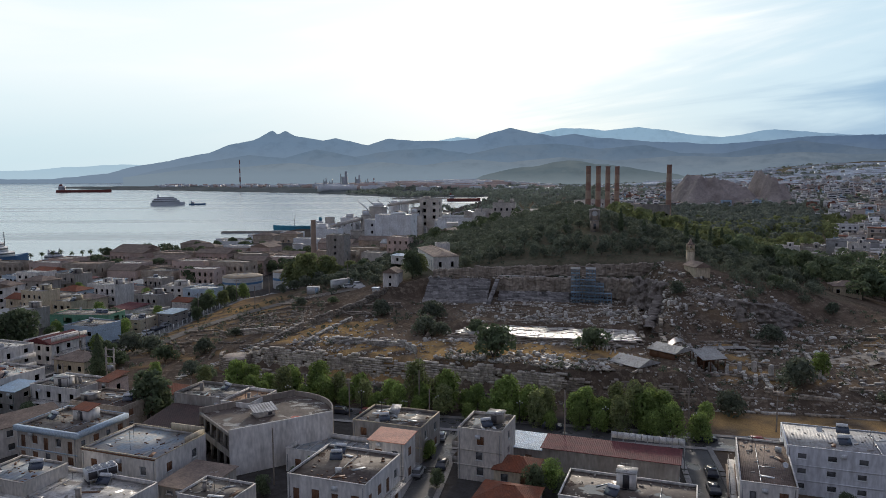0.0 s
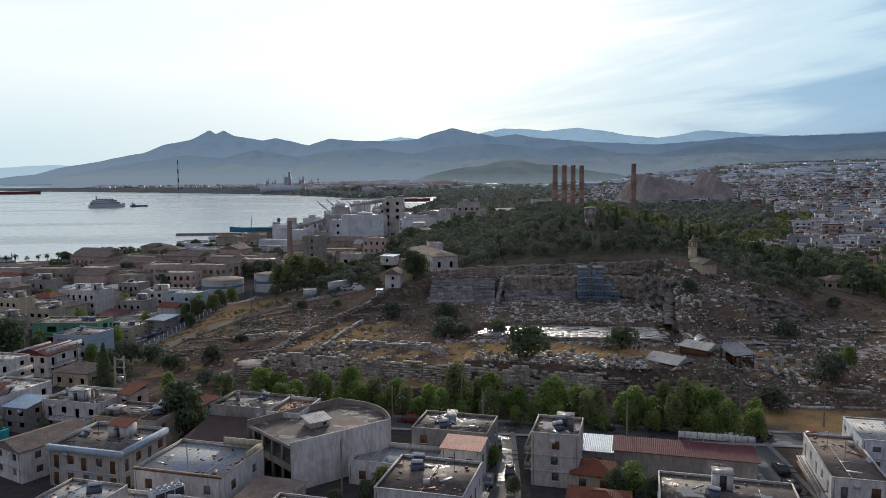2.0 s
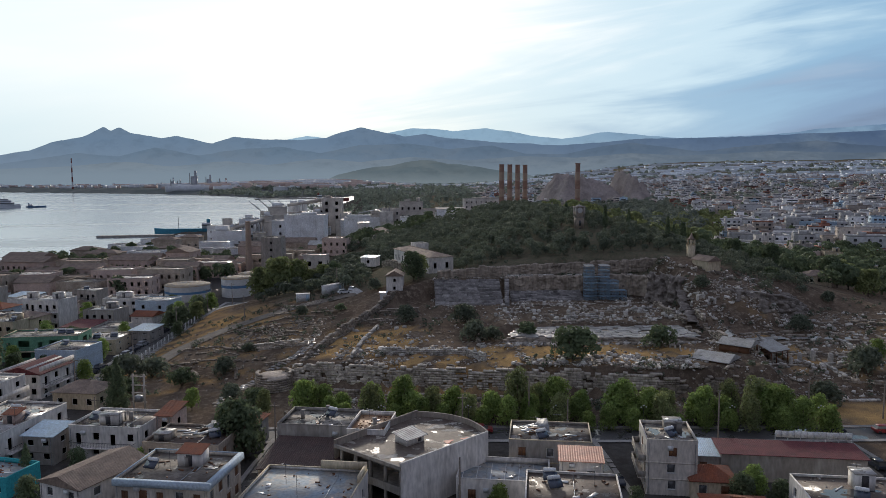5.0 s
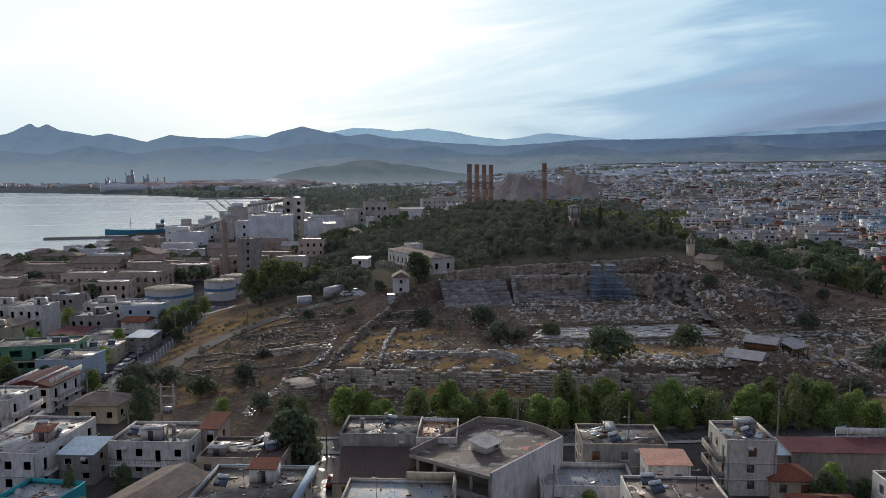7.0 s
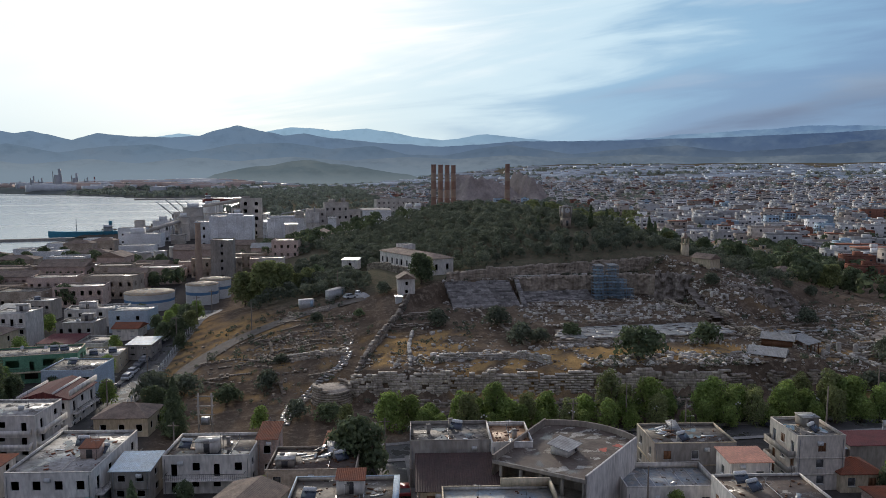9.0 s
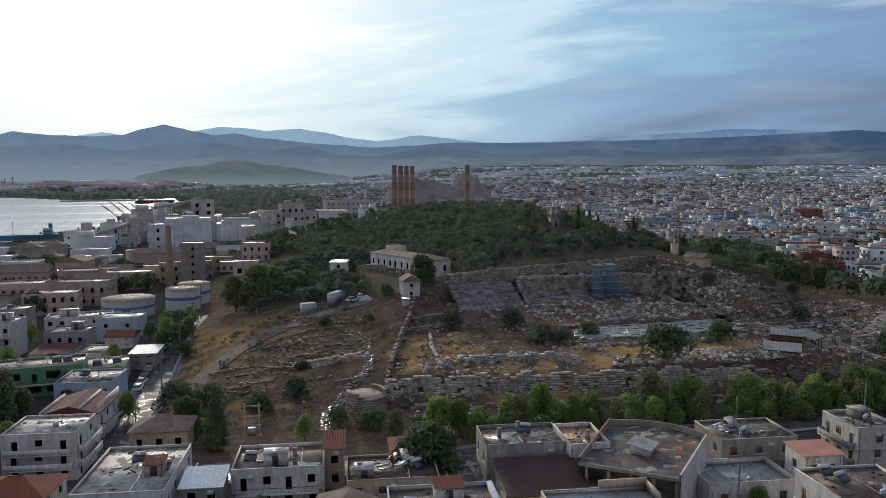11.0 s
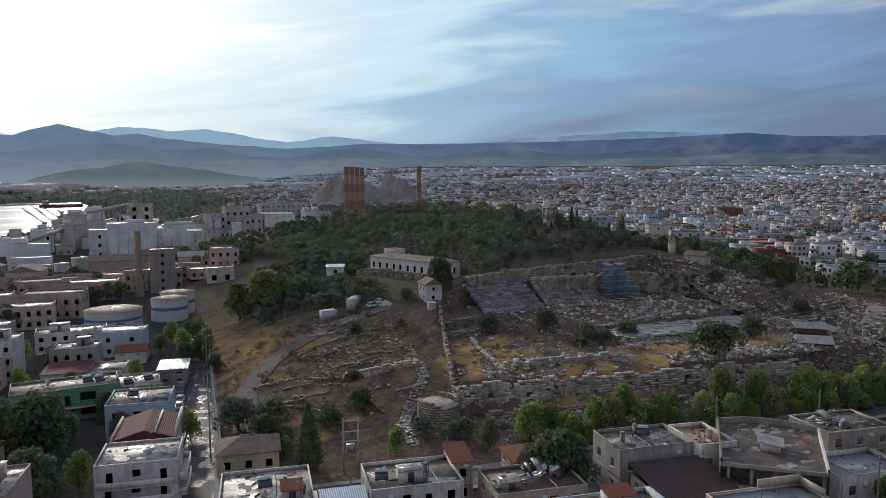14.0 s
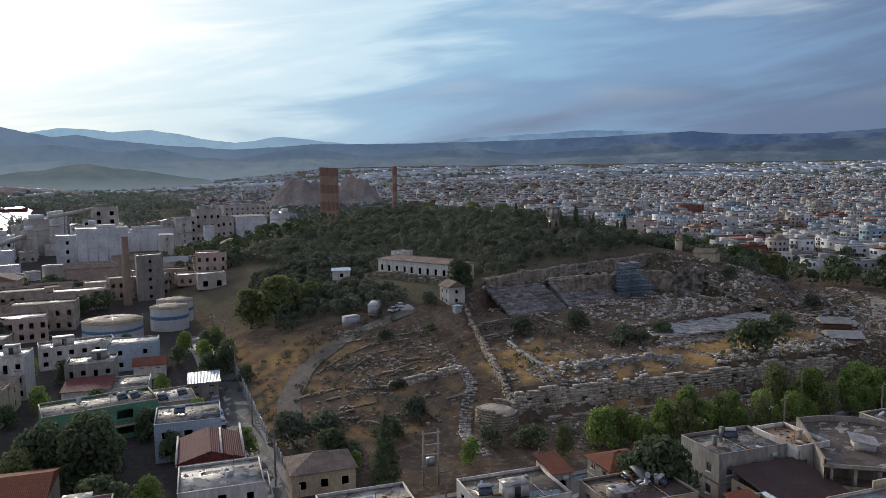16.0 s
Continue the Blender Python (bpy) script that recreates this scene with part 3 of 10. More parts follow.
def land_material():
    m = bpy.data.materials.new("ground_earth")
    m.use_nodes = True
    nt = m.node_tree
    N, L = nt.nodes.new, nt.links.new
    bsdf = nt.nodes["Principled BSDF"]
    geo = N("ShaderNodeNewGeometry")
    att = N("ShaderNodeVertexColor")
    att.layer_name = "cover"
    sep = N("ShaderNodeSeparateColor")
    L(att.outputs["Color"], sep.inputs[0])

    def noise_tex(scale, detail=6):
        n = N("ShaderNodeTexNoise")
        n.inputs["Scale"].default_value, n.inputs["Detail"].default_value = scale, detail
        n.inputs["Roughness"].default_value = 0.65
        L(geo.outputs["Position"], n.inputs["Vector"])
        return n.outputs["Fac"]

    def mixed(fac, a, b):
        n = N("ShaderNodeMixRGB")
        for i, s in enumerate((fac, a, b)):
            if isinstance(s, tuple):
                n.inputs[i].default_value = (*s, 1)
            else:
                L(s, n.inputs[i])
        return n.outputs[0]

    def ranged(v, a, b):
        n = N("ShaderNodeMapRange")
        n.inputs["From Min"].default_value, n.inputs["From Max"].default_value = a, b
        L(v, n.inputs["Value"])
        return n.outputs[0]

    n_big, n_mid, n_fine = noise_tex(0.09), noise_tex(0.7), noise_tex(4.0)
    earth = mixed(ranged(n_big, 0.35, 0.65), (0.215, 0.158, 0.112), (0.095, 0.07, 0.052))
    earth = mixed(ranged(n_mid, 0.50, 0.66), earth, (0.28, 0.22, 0.16))
    straw = mixed(ranged(n_mid, 0.35, 0.7), (0.60, 0.375, 0.155), (0.42, 0.265, 0.115))
    scrub = mixed(ranged(n_mid, 0.35, 0.65), (0.13, 0.135, 0.085), (0.21, 0.175, 0.12))
    paved = mixed(ranged(n_mid, 0.35, 0.65), (0.10, 0.095, 0.09), (0.065, 0.06, 0.055))
    c = mixed(sep.outputs[1], earth, scrub)
    c = mixed(sep.outputs[2], c, paved)
    c = mixed(sep.outputs[0], c, straw)
    # far fields cooled to grey-blue, distance haze put into the colour
    hazed_fields = mixed(ranged(noise_tex(0.006, 4), 0.42, 0.58), (0.13, 0.155, 0.15), (0.18, 0.195, 0.19))
    c = mixed(att.outputs["Alpha"], c, hazed_fields)
    c = mixed(ranged(n_fine, 0.35, 0.95), c, (0.06, 0.048, 0.037))
    L(c, bsdf.inputs["Base Color"])
    bsdf.inputs["Roughness"].default_value = 0.95
    bsdf.inputs["Specular IOR Level"].default_value = 0.0
    bp = N("ShaderNodeBump")
    bp.inputs["Strength"].default_value, bp.inputs["Distance"].default_value = 0.7, 0.35
    L(n_mid, bp.inputs["Height"])
    bp2 = N("ShaderNodeBump")
    bp2.inputs["Strength"].default_value, bp2.inputs["Distance"].default_value = 0.6, 0.1
    L(n_fine, bp2.inputs["Height"])
    L(bp.outputs[0], bp2.inputs["Normal"])
    L(bp2.outputs[0], bsdf.inputs["Normal"])
    return m


def build_land():
    xs = axis_lines(-135, 150, 1.5, -4600, 4600, 1.032)
    ys = axis_lines(60, 290, 1.5, -500, 4650, 1.032)
    X, Y = np.meshgrid(xs, ys)
    Z = ground(X, Y)
    u, v = to_uv(X, Y)
    # broken ground inside the precinct
    rough = step(-60, -45, u) * step(120, 100, u) * step(-30, -20, v) * step(60, 50, v)
    Z = Z + rough * (0.35 * np.sin(X * 0.7 + 2 * np.sin(Y * 0.31)) * np.sin(Y * 0.83 + np.sin(X * 0.4) * 2) + RNG.normal(0, 0.10, X.shape))
    far = np.hypot(X, Y) > 700
    Z = Z + np.where(far & (Z > 0), RNG.normal(0, 1.0, X.shape), 0)
    nx, ny = len(xs), len(ys)
    idx = np.arange(nx * ny).reshape(ny, nx)
    q = np.stack([idx[:-1, :-1], idx[:-1, 1:], idx[1:, 1:], idx[1:, :-1]], -1).reshape(-1, 4)
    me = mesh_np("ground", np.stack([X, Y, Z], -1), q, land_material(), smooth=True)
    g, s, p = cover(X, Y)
    # share of the hazed field colour, growing with distance on low land
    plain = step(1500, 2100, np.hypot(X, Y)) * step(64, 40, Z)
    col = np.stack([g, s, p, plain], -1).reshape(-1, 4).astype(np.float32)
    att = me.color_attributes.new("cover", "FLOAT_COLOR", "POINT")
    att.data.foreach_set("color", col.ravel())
    tagged(new("ground", me), "dry stony earth with straw grass sloping to the sea", "ground", kind="structure")


def build_sea():
    m = material("calm_sea", (0.29, 0.35, 0.37), 0.10, (0.24, 0.30, 0.32), 0.004, 0.05, 0.8, 0.0, spec=1.0)
    nt = m.node_tree
    no = nt.nodes.new("ShaderNodeTexNoise")
    no.inputs["Scale"].default_value, no.inputs["Detail"].default_value = 0.12, 8
    geo = nt.nodes.new("ShaderNodeNewGeometry")
    nt.links.new(geo.outputs["Position"], no.inputs["Vector"])
    bp = nt.nodes.new("ShaderNodeBump")
    bp.inputs["Strength"].default_value, bp.inputs["Distance"].default_value = 0.06, 0.5
    # slicks of calmer and ruffled water lying across the bay
    mp = nt.nodes.new("ShaderNodeMapping")
    mp.inputs["Scale"].default_value = (0.0016, 0.011, 1)
    nt.links.new(geo.outputs["Position"], mp.inputs[0])
    slick = nt.nodes.new("ShaderNodeTexNoise")
    slick.inputs["Scale"].default_value, slick.inputs["Detail"].default_value = 1.0, 7
    nt.links.new(mp.outputs[0], slick.inputs["Vector"])
    ruffle = nt.nodes.new("ShaderNodeMapRange")
    ruffle.inputs["From Min"].default_value, ruffle.inputs["From Max"].default_value = 0.5, 0.62
    ruffle.inputs["To Min"].default_value, ruffle.inputs["To Max"].default_value = 0.19, 0.30
    nt.links.new(slick.outputs["Fac"], ruffle.inputs["Value"])
    nt.links.new(ruffle.outputs[0], nt.nodes["Principled BSDF"].inputs["Roughness"])
    nt.links.new(no.outputs["Fac"], bp.inputs["Height"])
    nt.links.new(bp.outputs[0], nt.nodes["Principled BSDF"].inputs["Normal"])
    # the far water lies a little high to meet the horizon
    xs, ys = np.linspace(-4700, 500, 60), np.linspace(250, 4600, 60)
    X, Y = np.meshgrid(xs, ys)
    Z = 30.0 * step(3500, 4900, np.hypot(X, Y))
    idx = np.arange(3600).reshape(60, 60)
    q = np.stack([idx[:-1, :-1], idx[:-1, 1:], idx[1:, 1:], idx[1:, :-1]], -1).reshape(-1, 4)
    tagged(new("water", mesh_np("water", np.stack([X, Y, Z], -1), q, m, smooth=True)), "calm pale sea of the bay under bright cloud", "sea", kind="structure")


def ridge(name, radius, rows, mat, label, deep=600, rug=0.05):
    """A mountain chain: rows of heading and height angle along its crest."""
    az = np.arange(rows[0][0], rows[-1][0] + 0.01, 0.1)
    el = np.interp(az, [r[0] for r in rows], [r[1] for r in rows])
    rr = np.random.default_rng(int(radius))
    el = np.convolve(np.pad(el, 1, mode="edge"), np.ones(3) / 3, "valid")
    el = el + np.convolve(rr.normal(0, rug, len(az) + 8), np.ones(9) / 9, "valid")
    levels = np.linspace(0, 1, 14)
    V = []
    for j, f in enumerate(levels):
        prof = f ** 0.8
        wob = np.convolve(rr.normal(0, 1, len(az) + 8), np.ones(9) / 9, "valid") * 60 * math.sin(math.pi * f)
        R = radius - deep * (1 - f) + wob
        top = 50 + np.tan(np.radians(el)) * radius
        Z = -5 + (top + 5) * prof
        a = np.radians(az)
        V.append(np.stack([np.sin(a) * R, np.cos(a) * R, Z], -1))
    n = len(az)
    idx = np.arange(n * len(levels)).reshape(len(levels), n)
    q = np.stack([idx[:-1, :-1], idx[:-1, 1:], idx[1:, 1:], idx[1:, :-1]], -1).reshape(-1, 4)
    tagged(new(name, mesh_np(name, np.array(V), q, mat, smooth=True)), label, "mountains", kind="structure")


build_land()
build_sea()
# self-lit backdrops, distance haze painted into each ridge's colour
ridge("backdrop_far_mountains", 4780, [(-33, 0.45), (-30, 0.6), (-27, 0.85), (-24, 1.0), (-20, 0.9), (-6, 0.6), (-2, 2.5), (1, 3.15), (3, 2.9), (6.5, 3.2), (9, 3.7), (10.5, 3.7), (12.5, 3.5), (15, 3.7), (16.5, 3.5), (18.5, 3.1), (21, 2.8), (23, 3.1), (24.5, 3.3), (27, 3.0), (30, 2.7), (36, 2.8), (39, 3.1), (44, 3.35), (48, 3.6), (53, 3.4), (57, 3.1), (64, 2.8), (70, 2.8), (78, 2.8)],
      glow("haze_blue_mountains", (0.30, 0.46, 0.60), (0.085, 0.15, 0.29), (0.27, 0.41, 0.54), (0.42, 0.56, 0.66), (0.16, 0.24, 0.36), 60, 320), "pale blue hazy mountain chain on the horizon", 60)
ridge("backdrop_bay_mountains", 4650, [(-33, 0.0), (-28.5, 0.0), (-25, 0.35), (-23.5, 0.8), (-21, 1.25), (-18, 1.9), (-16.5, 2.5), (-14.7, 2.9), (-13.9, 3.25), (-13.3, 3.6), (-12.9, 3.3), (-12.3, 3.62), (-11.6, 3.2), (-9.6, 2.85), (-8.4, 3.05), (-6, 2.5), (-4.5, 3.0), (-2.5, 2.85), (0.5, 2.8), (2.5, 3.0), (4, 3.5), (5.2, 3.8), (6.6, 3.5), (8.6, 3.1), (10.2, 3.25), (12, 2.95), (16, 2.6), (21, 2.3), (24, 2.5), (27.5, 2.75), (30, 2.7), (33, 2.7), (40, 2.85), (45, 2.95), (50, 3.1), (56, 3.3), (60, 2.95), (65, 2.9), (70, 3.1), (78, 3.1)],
      glow("hazed_blue_grey_mountains", (0.14, 0.21, 0.305), (0.045, 0.078, 0.165), (0.145, 0.205, 0.28), (0.185, 0.25, 0.335), (0.09, 0.13, 0.20), 90, 260), "blue-grey mountains behind the bay and the plain", 120)
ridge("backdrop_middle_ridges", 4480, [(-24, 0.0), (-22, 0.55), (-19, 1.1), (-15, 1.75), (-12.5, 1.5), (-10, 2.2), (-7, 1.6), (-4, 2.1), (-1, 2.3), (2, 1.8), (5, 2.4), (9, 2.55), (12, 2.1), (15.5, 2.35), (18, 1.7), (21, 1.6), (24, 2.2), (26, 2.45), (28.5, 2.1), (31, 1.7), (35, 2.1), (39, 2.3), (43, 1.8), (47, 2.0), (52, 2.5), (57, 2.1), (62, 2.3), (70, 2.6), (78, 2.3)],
      glow("hazed_middle_ridges", (0.125, 0.185, 0.26), (0.05, 0.075, 0.13), (0.15, 0.19, 0.24), (0.175, 0.235, 0.31), (0.10, 0.135, 0.195), 80, 200), "dusky wooded ridges before the mountains", 200, 0.04)
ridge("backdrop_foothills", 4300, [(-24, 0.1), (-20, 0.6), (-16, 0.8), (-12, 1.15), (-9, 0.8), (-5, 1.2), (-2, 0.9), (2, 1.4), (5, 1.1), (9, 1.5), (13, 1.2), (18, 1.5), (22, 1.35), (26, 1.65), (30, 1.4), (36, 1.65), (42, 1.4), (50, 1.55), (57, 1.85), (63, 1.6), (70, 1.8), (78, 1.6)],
      glow("hazed_scrub_foothills", (0.165, 0.215, 0.27), (0.07, 0.10, 0.15), (0.21, 0.25, 0.29), (0.20, 0.26, 0.32), (0.12, 0.155, 0.20), 60, 130), "dim wooded foothills in haze", 350, 0.03)

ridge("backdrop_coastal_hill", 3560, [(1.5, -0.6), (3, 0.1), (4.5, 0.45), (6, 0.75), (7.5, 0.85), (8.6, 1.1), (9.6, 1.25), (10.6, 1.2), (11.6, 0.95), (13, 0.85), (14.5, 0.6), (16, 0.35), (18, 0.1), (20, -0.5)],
      glow("hazed_coastal_scrub", (0.105, 0.14, 0.165), (0.09, 0.12, 0.14), (0.155, 0.18, 0.19), (0.19, 0.235, 0.265), (0.15, 0.18, 0.20), 10, 70), "low scrub-covered coastal hill dimmed by haze", 260, 0.05)

# ---- buildings ----
WINDOW_MESH = {}


def window_meshes(w, h, kind):
    key = (round(w, 2), round(h, 2), kind)
    if key not in WINDOW_MESH:
        t = 0.07

        def ring(pane):
            q = Shape()
            for y, k in ((0.10, 0.0), (0.10, t), (0.17, t), (0.17, 0.0)):
                q.v += [(-w / 2 + k, y, k), (w / 2 - k, y, k), (w / 2 - k, y, h - k), (-w / 2 + k, y, h - k)]
            for a, b in ((0, 4), (4, 8), (8, 12), (12, 0)):
                for i in range(4):
                    j = (i + 1) % 4
                    q.f.append((a + i, a + j, b + j, b + i))
                    q.m.append(0)
            if pane:
                q.f.append((8, 9, 10, 11))
                q.m.append(1)
            return q

        f = ring(False)
        f.box(-w / 2 - 0.08, w / 2 + 0.08, -0.08, 0.1, -0.09, -0.004)
        p = Shape().box(-w / 2 + t, w / 2 - t, 0.135, 0.145, t, h - t)
        s = Shape()
        if kind == "shutter":
            # two leaves hung in one rail
            s.box(-w / 2 + 0.03, -0.015, 0.03, 0.08, 0.01, h - 0.06).box(0.015, w / 2 - 0.03, 0.03, 0.08, 0.01, h - 0.06).box(-w / 2 + 0.02, w / 2 - 0.02, 0.02, 0.09, h - 0.06, h - 0.004)
        g = ring(True)
        WINDOW_MESH[key] = (f.mesh("window", FRAME_WHITE), p.mesh("pane", GLASS), s.mesh("shutter", WOOD_SHUTTER) if kind == "shutter" else None, g.mesh("window", [FRAME_WHITE, GLASS]))
    return WINDOW_MESH[key]


def side_frame(side, w, d):
    return {"S": ((-w / 2, -d / 2), (1, 0), (0, -1), w), "E": ((w / 2, -d / 2), (0, 1), (1, 0), d), "W": ((-w / 2, d / 2), (0, -1), (-1, 0), d), "N": ((w / 2, d / 2), (-1, 0), (0, 1), w)}[side]


def openings_for(length, h, storeys, count, rng, win=(1.1, 1.25), door=False, sill0=0.95):
    """Evenly spread openings, storey by storey: (a0, a1, z0, z1)."""
    out = []
    sh = (h - 0.7) / storeys
    for k in range(storeys):
        for i in range(count):
            a = length * (i + 0.5) / count + rng.uniform(-0.15, 0.15)
            ww, hh, sill = win[0], min(win[1], sh - 1.2), sill0
            if door and (k > 0 or i == 0) and (i % 2 == 0):
                hh, sill, ww = min(2.1, sh - 0.5), 0.08, 1.0
            if length > ww + 0.8:
                out.append((max(0.3, a - ww / 2), min(length - 0.3, a + ww / 2), k * sh + sill + 0.25, k * sh + sill + 0.25 + hh))
    return out


def wall_shape(w, d, h, opens, depth=0.22, shape=None):
    """Outer walls of a block with true openings and their reveals."""
    s = shape or Shape()
    for side in "SENW":
        (ox, oy), (ux, uy), (nx, ny), length = side_frame(side, w, d)
        ops = opens.get(side, [])
        xs = sorted({0.0, length, *[o[0] for o in ops], *[o[1] for o in ops]})
        zs = sorted({0.0, h, *[o[2] for o in ops], *[o[3] for o in ops]})

        def pt(a, z, k=0.0):
            return (ox + ux * a - nx * k, oy + uy * a - ny * k, z)

        for a0, a1 in zip(xs, xs[1:]):
            run = None
            for z0, z1 in zip(zs, zs[1:]):
                ma, mz = (a0 + a1) / 2, (z0 + z1) / 2
                hole = any(o[0] < ma < o[1] and o[2] < mz < o[3] for o in ops)
                if hole:
                    if run:
                        s.quad(pt(a0, run[0]), pt(a1, run[0]), pt(a1, run[1]), pt(a0, run[1]))
                    run = None
                else:
                    run = (run[0], z1) if run else (z0, z1)
            if run:
                s.quad(pt(a0, run[0]), pt(a1, run[0]), pt(a1, run[1]), pt(a0, run[1]))
        for a0, a1, z0, z1 in ops:
            s.quad(pt(a0, z0), pt(a1, z0), pt(a1, z0, depth), pt(a0, z0, depth))
            s.quad(pt(a0, z1), pt(a0, z1, depth), pt(a1, z1, depth), pt(a1, z1))
            s.quad(pt(a0, z0), pt(a0, z0, depth), pt(a0, z1, depth), pt(a0, z1))
            s.quad(pt(a1, z0), pt(a1, z1), pt(a1, z1, depth), pt(a1, z0, depth))
    return s


def place_windows(root, w, d, opens, rng, shutters, near=True):
    for side, ops in opens.items():
        (ox, oy), (ux, uy), (nx, ny), length = side_frame(side, w, d)
        ang = math.atan2(uy, ux)
        for a0, a1, z0, z1 in ops:
            kind = "shutter" if rng.random() < shutters else "plain"
            f, p, s, g = window_meshes(a1 - a0 if abs((a1 - a0) - 1.1) > 0.02 else 1.1, z1 - z0, kind)
            a = (a0 + a1) / 2
            win = part("window", f if near else g, None, root)
            win.matrix_basis = Matrix.Translation((ox + ux * a, oy + uy * a, z0)) @ Matrix.Rotation(ang, 4, "Z")
            if near:
                part("pane", p, None, win)
            if s and near:
                part("shutter", s, None, win, "closed brown wooden shutter")


def tri_quad(s, a, b, c, m=0):
    s.quad(a, tuple((p + q) / 2 for p, q in zip(a, b)), b, c, m)


def hip_shape(w, d, z, rise, over=0.35, gable=False):
    """A tiled roof with eaves of some thickness."""
    s = Shape()
    x, y, t = w / 2 + over, d / 2 + over, 0.14
    if w >= d:
        r = 0 if gable else min(y, x * 0.8)
        A, B = (-x + r, 0, z + rise), (x - r, 0, z + rise)
        s.quad((-x, -y, z), (x, -y, z), B, A).quad((x, y, z), (-x, y, z), A, B)
        tri_quad(s, (x, -y, z), (x, y, z), B)
        tri_quad(s, (-x, y, z), (-x, -y, z), A)
    else:
        r = 0 if gable else min(x, y * 0.8)
        A, B = (0, -y + r, z + rise), (0, y - r, z + rise)
        s.quad((x, -y, z), (x, y, z), B, A).quad((-x, y, z), (-x, -y, z), A, B)
        tri_quad(s, (-x, -y, z), (x, -y, z), A)
        tri_quad(s, (x, y, z), (-x, y, z), B)
    s.box(-x, x, -y, y, z - t, z - 0.004)
    return s


def slope_shape(w, d, z, rise, over=0.3):
    """A single-pitch sheet roof, high at the back."""
    s = Shape()
    x, y = w / 2 + over, d / 2 + over
    s.quad((-x, -y, z), (x, -y, z), (x, y, z + rise), (-x, y, z + rise))
    s.quad((-x, -y, z - 0.1), (-x, y, z + rise - 0.1), (x, y, z + rise - 0.1), (x, -y, z - 0.1))
    for p, q in (((-x, -y, z), (x, -y, z)), ((x, -y, z), (x, y, z + rise)), ((x, y, z + rise), (-x, y, z + rise)), ((-x, y, z + rise), (-x, -y, z))):
        s.quad((p[0], p[1], p[2] - 0.1), (q[0], q[1], q[2] - 0.1), q, p)
    return s


def blot(s, cx, cy, z, r, rng, seg=14, stretch=1.0):
    """A flat uneven patch, as a fan of faces."""
    ph = rng.uniform(0, 6.3, 4)
    ring = []
    for i in range(seg * 2):
        a = math.pi * i / seg
        k = r * (1 + 0.28 * math.sin(2 * a + ph[0]) + 0.22 * math.sin(3 * a + ph[1]) + 0.15 * math.sin(5 * a + ph[2]))
        ring.append((cx + k * math.cos(a) * stretch, cy + k * math.sin(a), z))
    for i in range(0, seg * 2, 2):
        s.quad((cx, cy, z), ring[i], ring[(i + 1) % (seg * 2)], ring[(i + 2) % (seg * 2)])


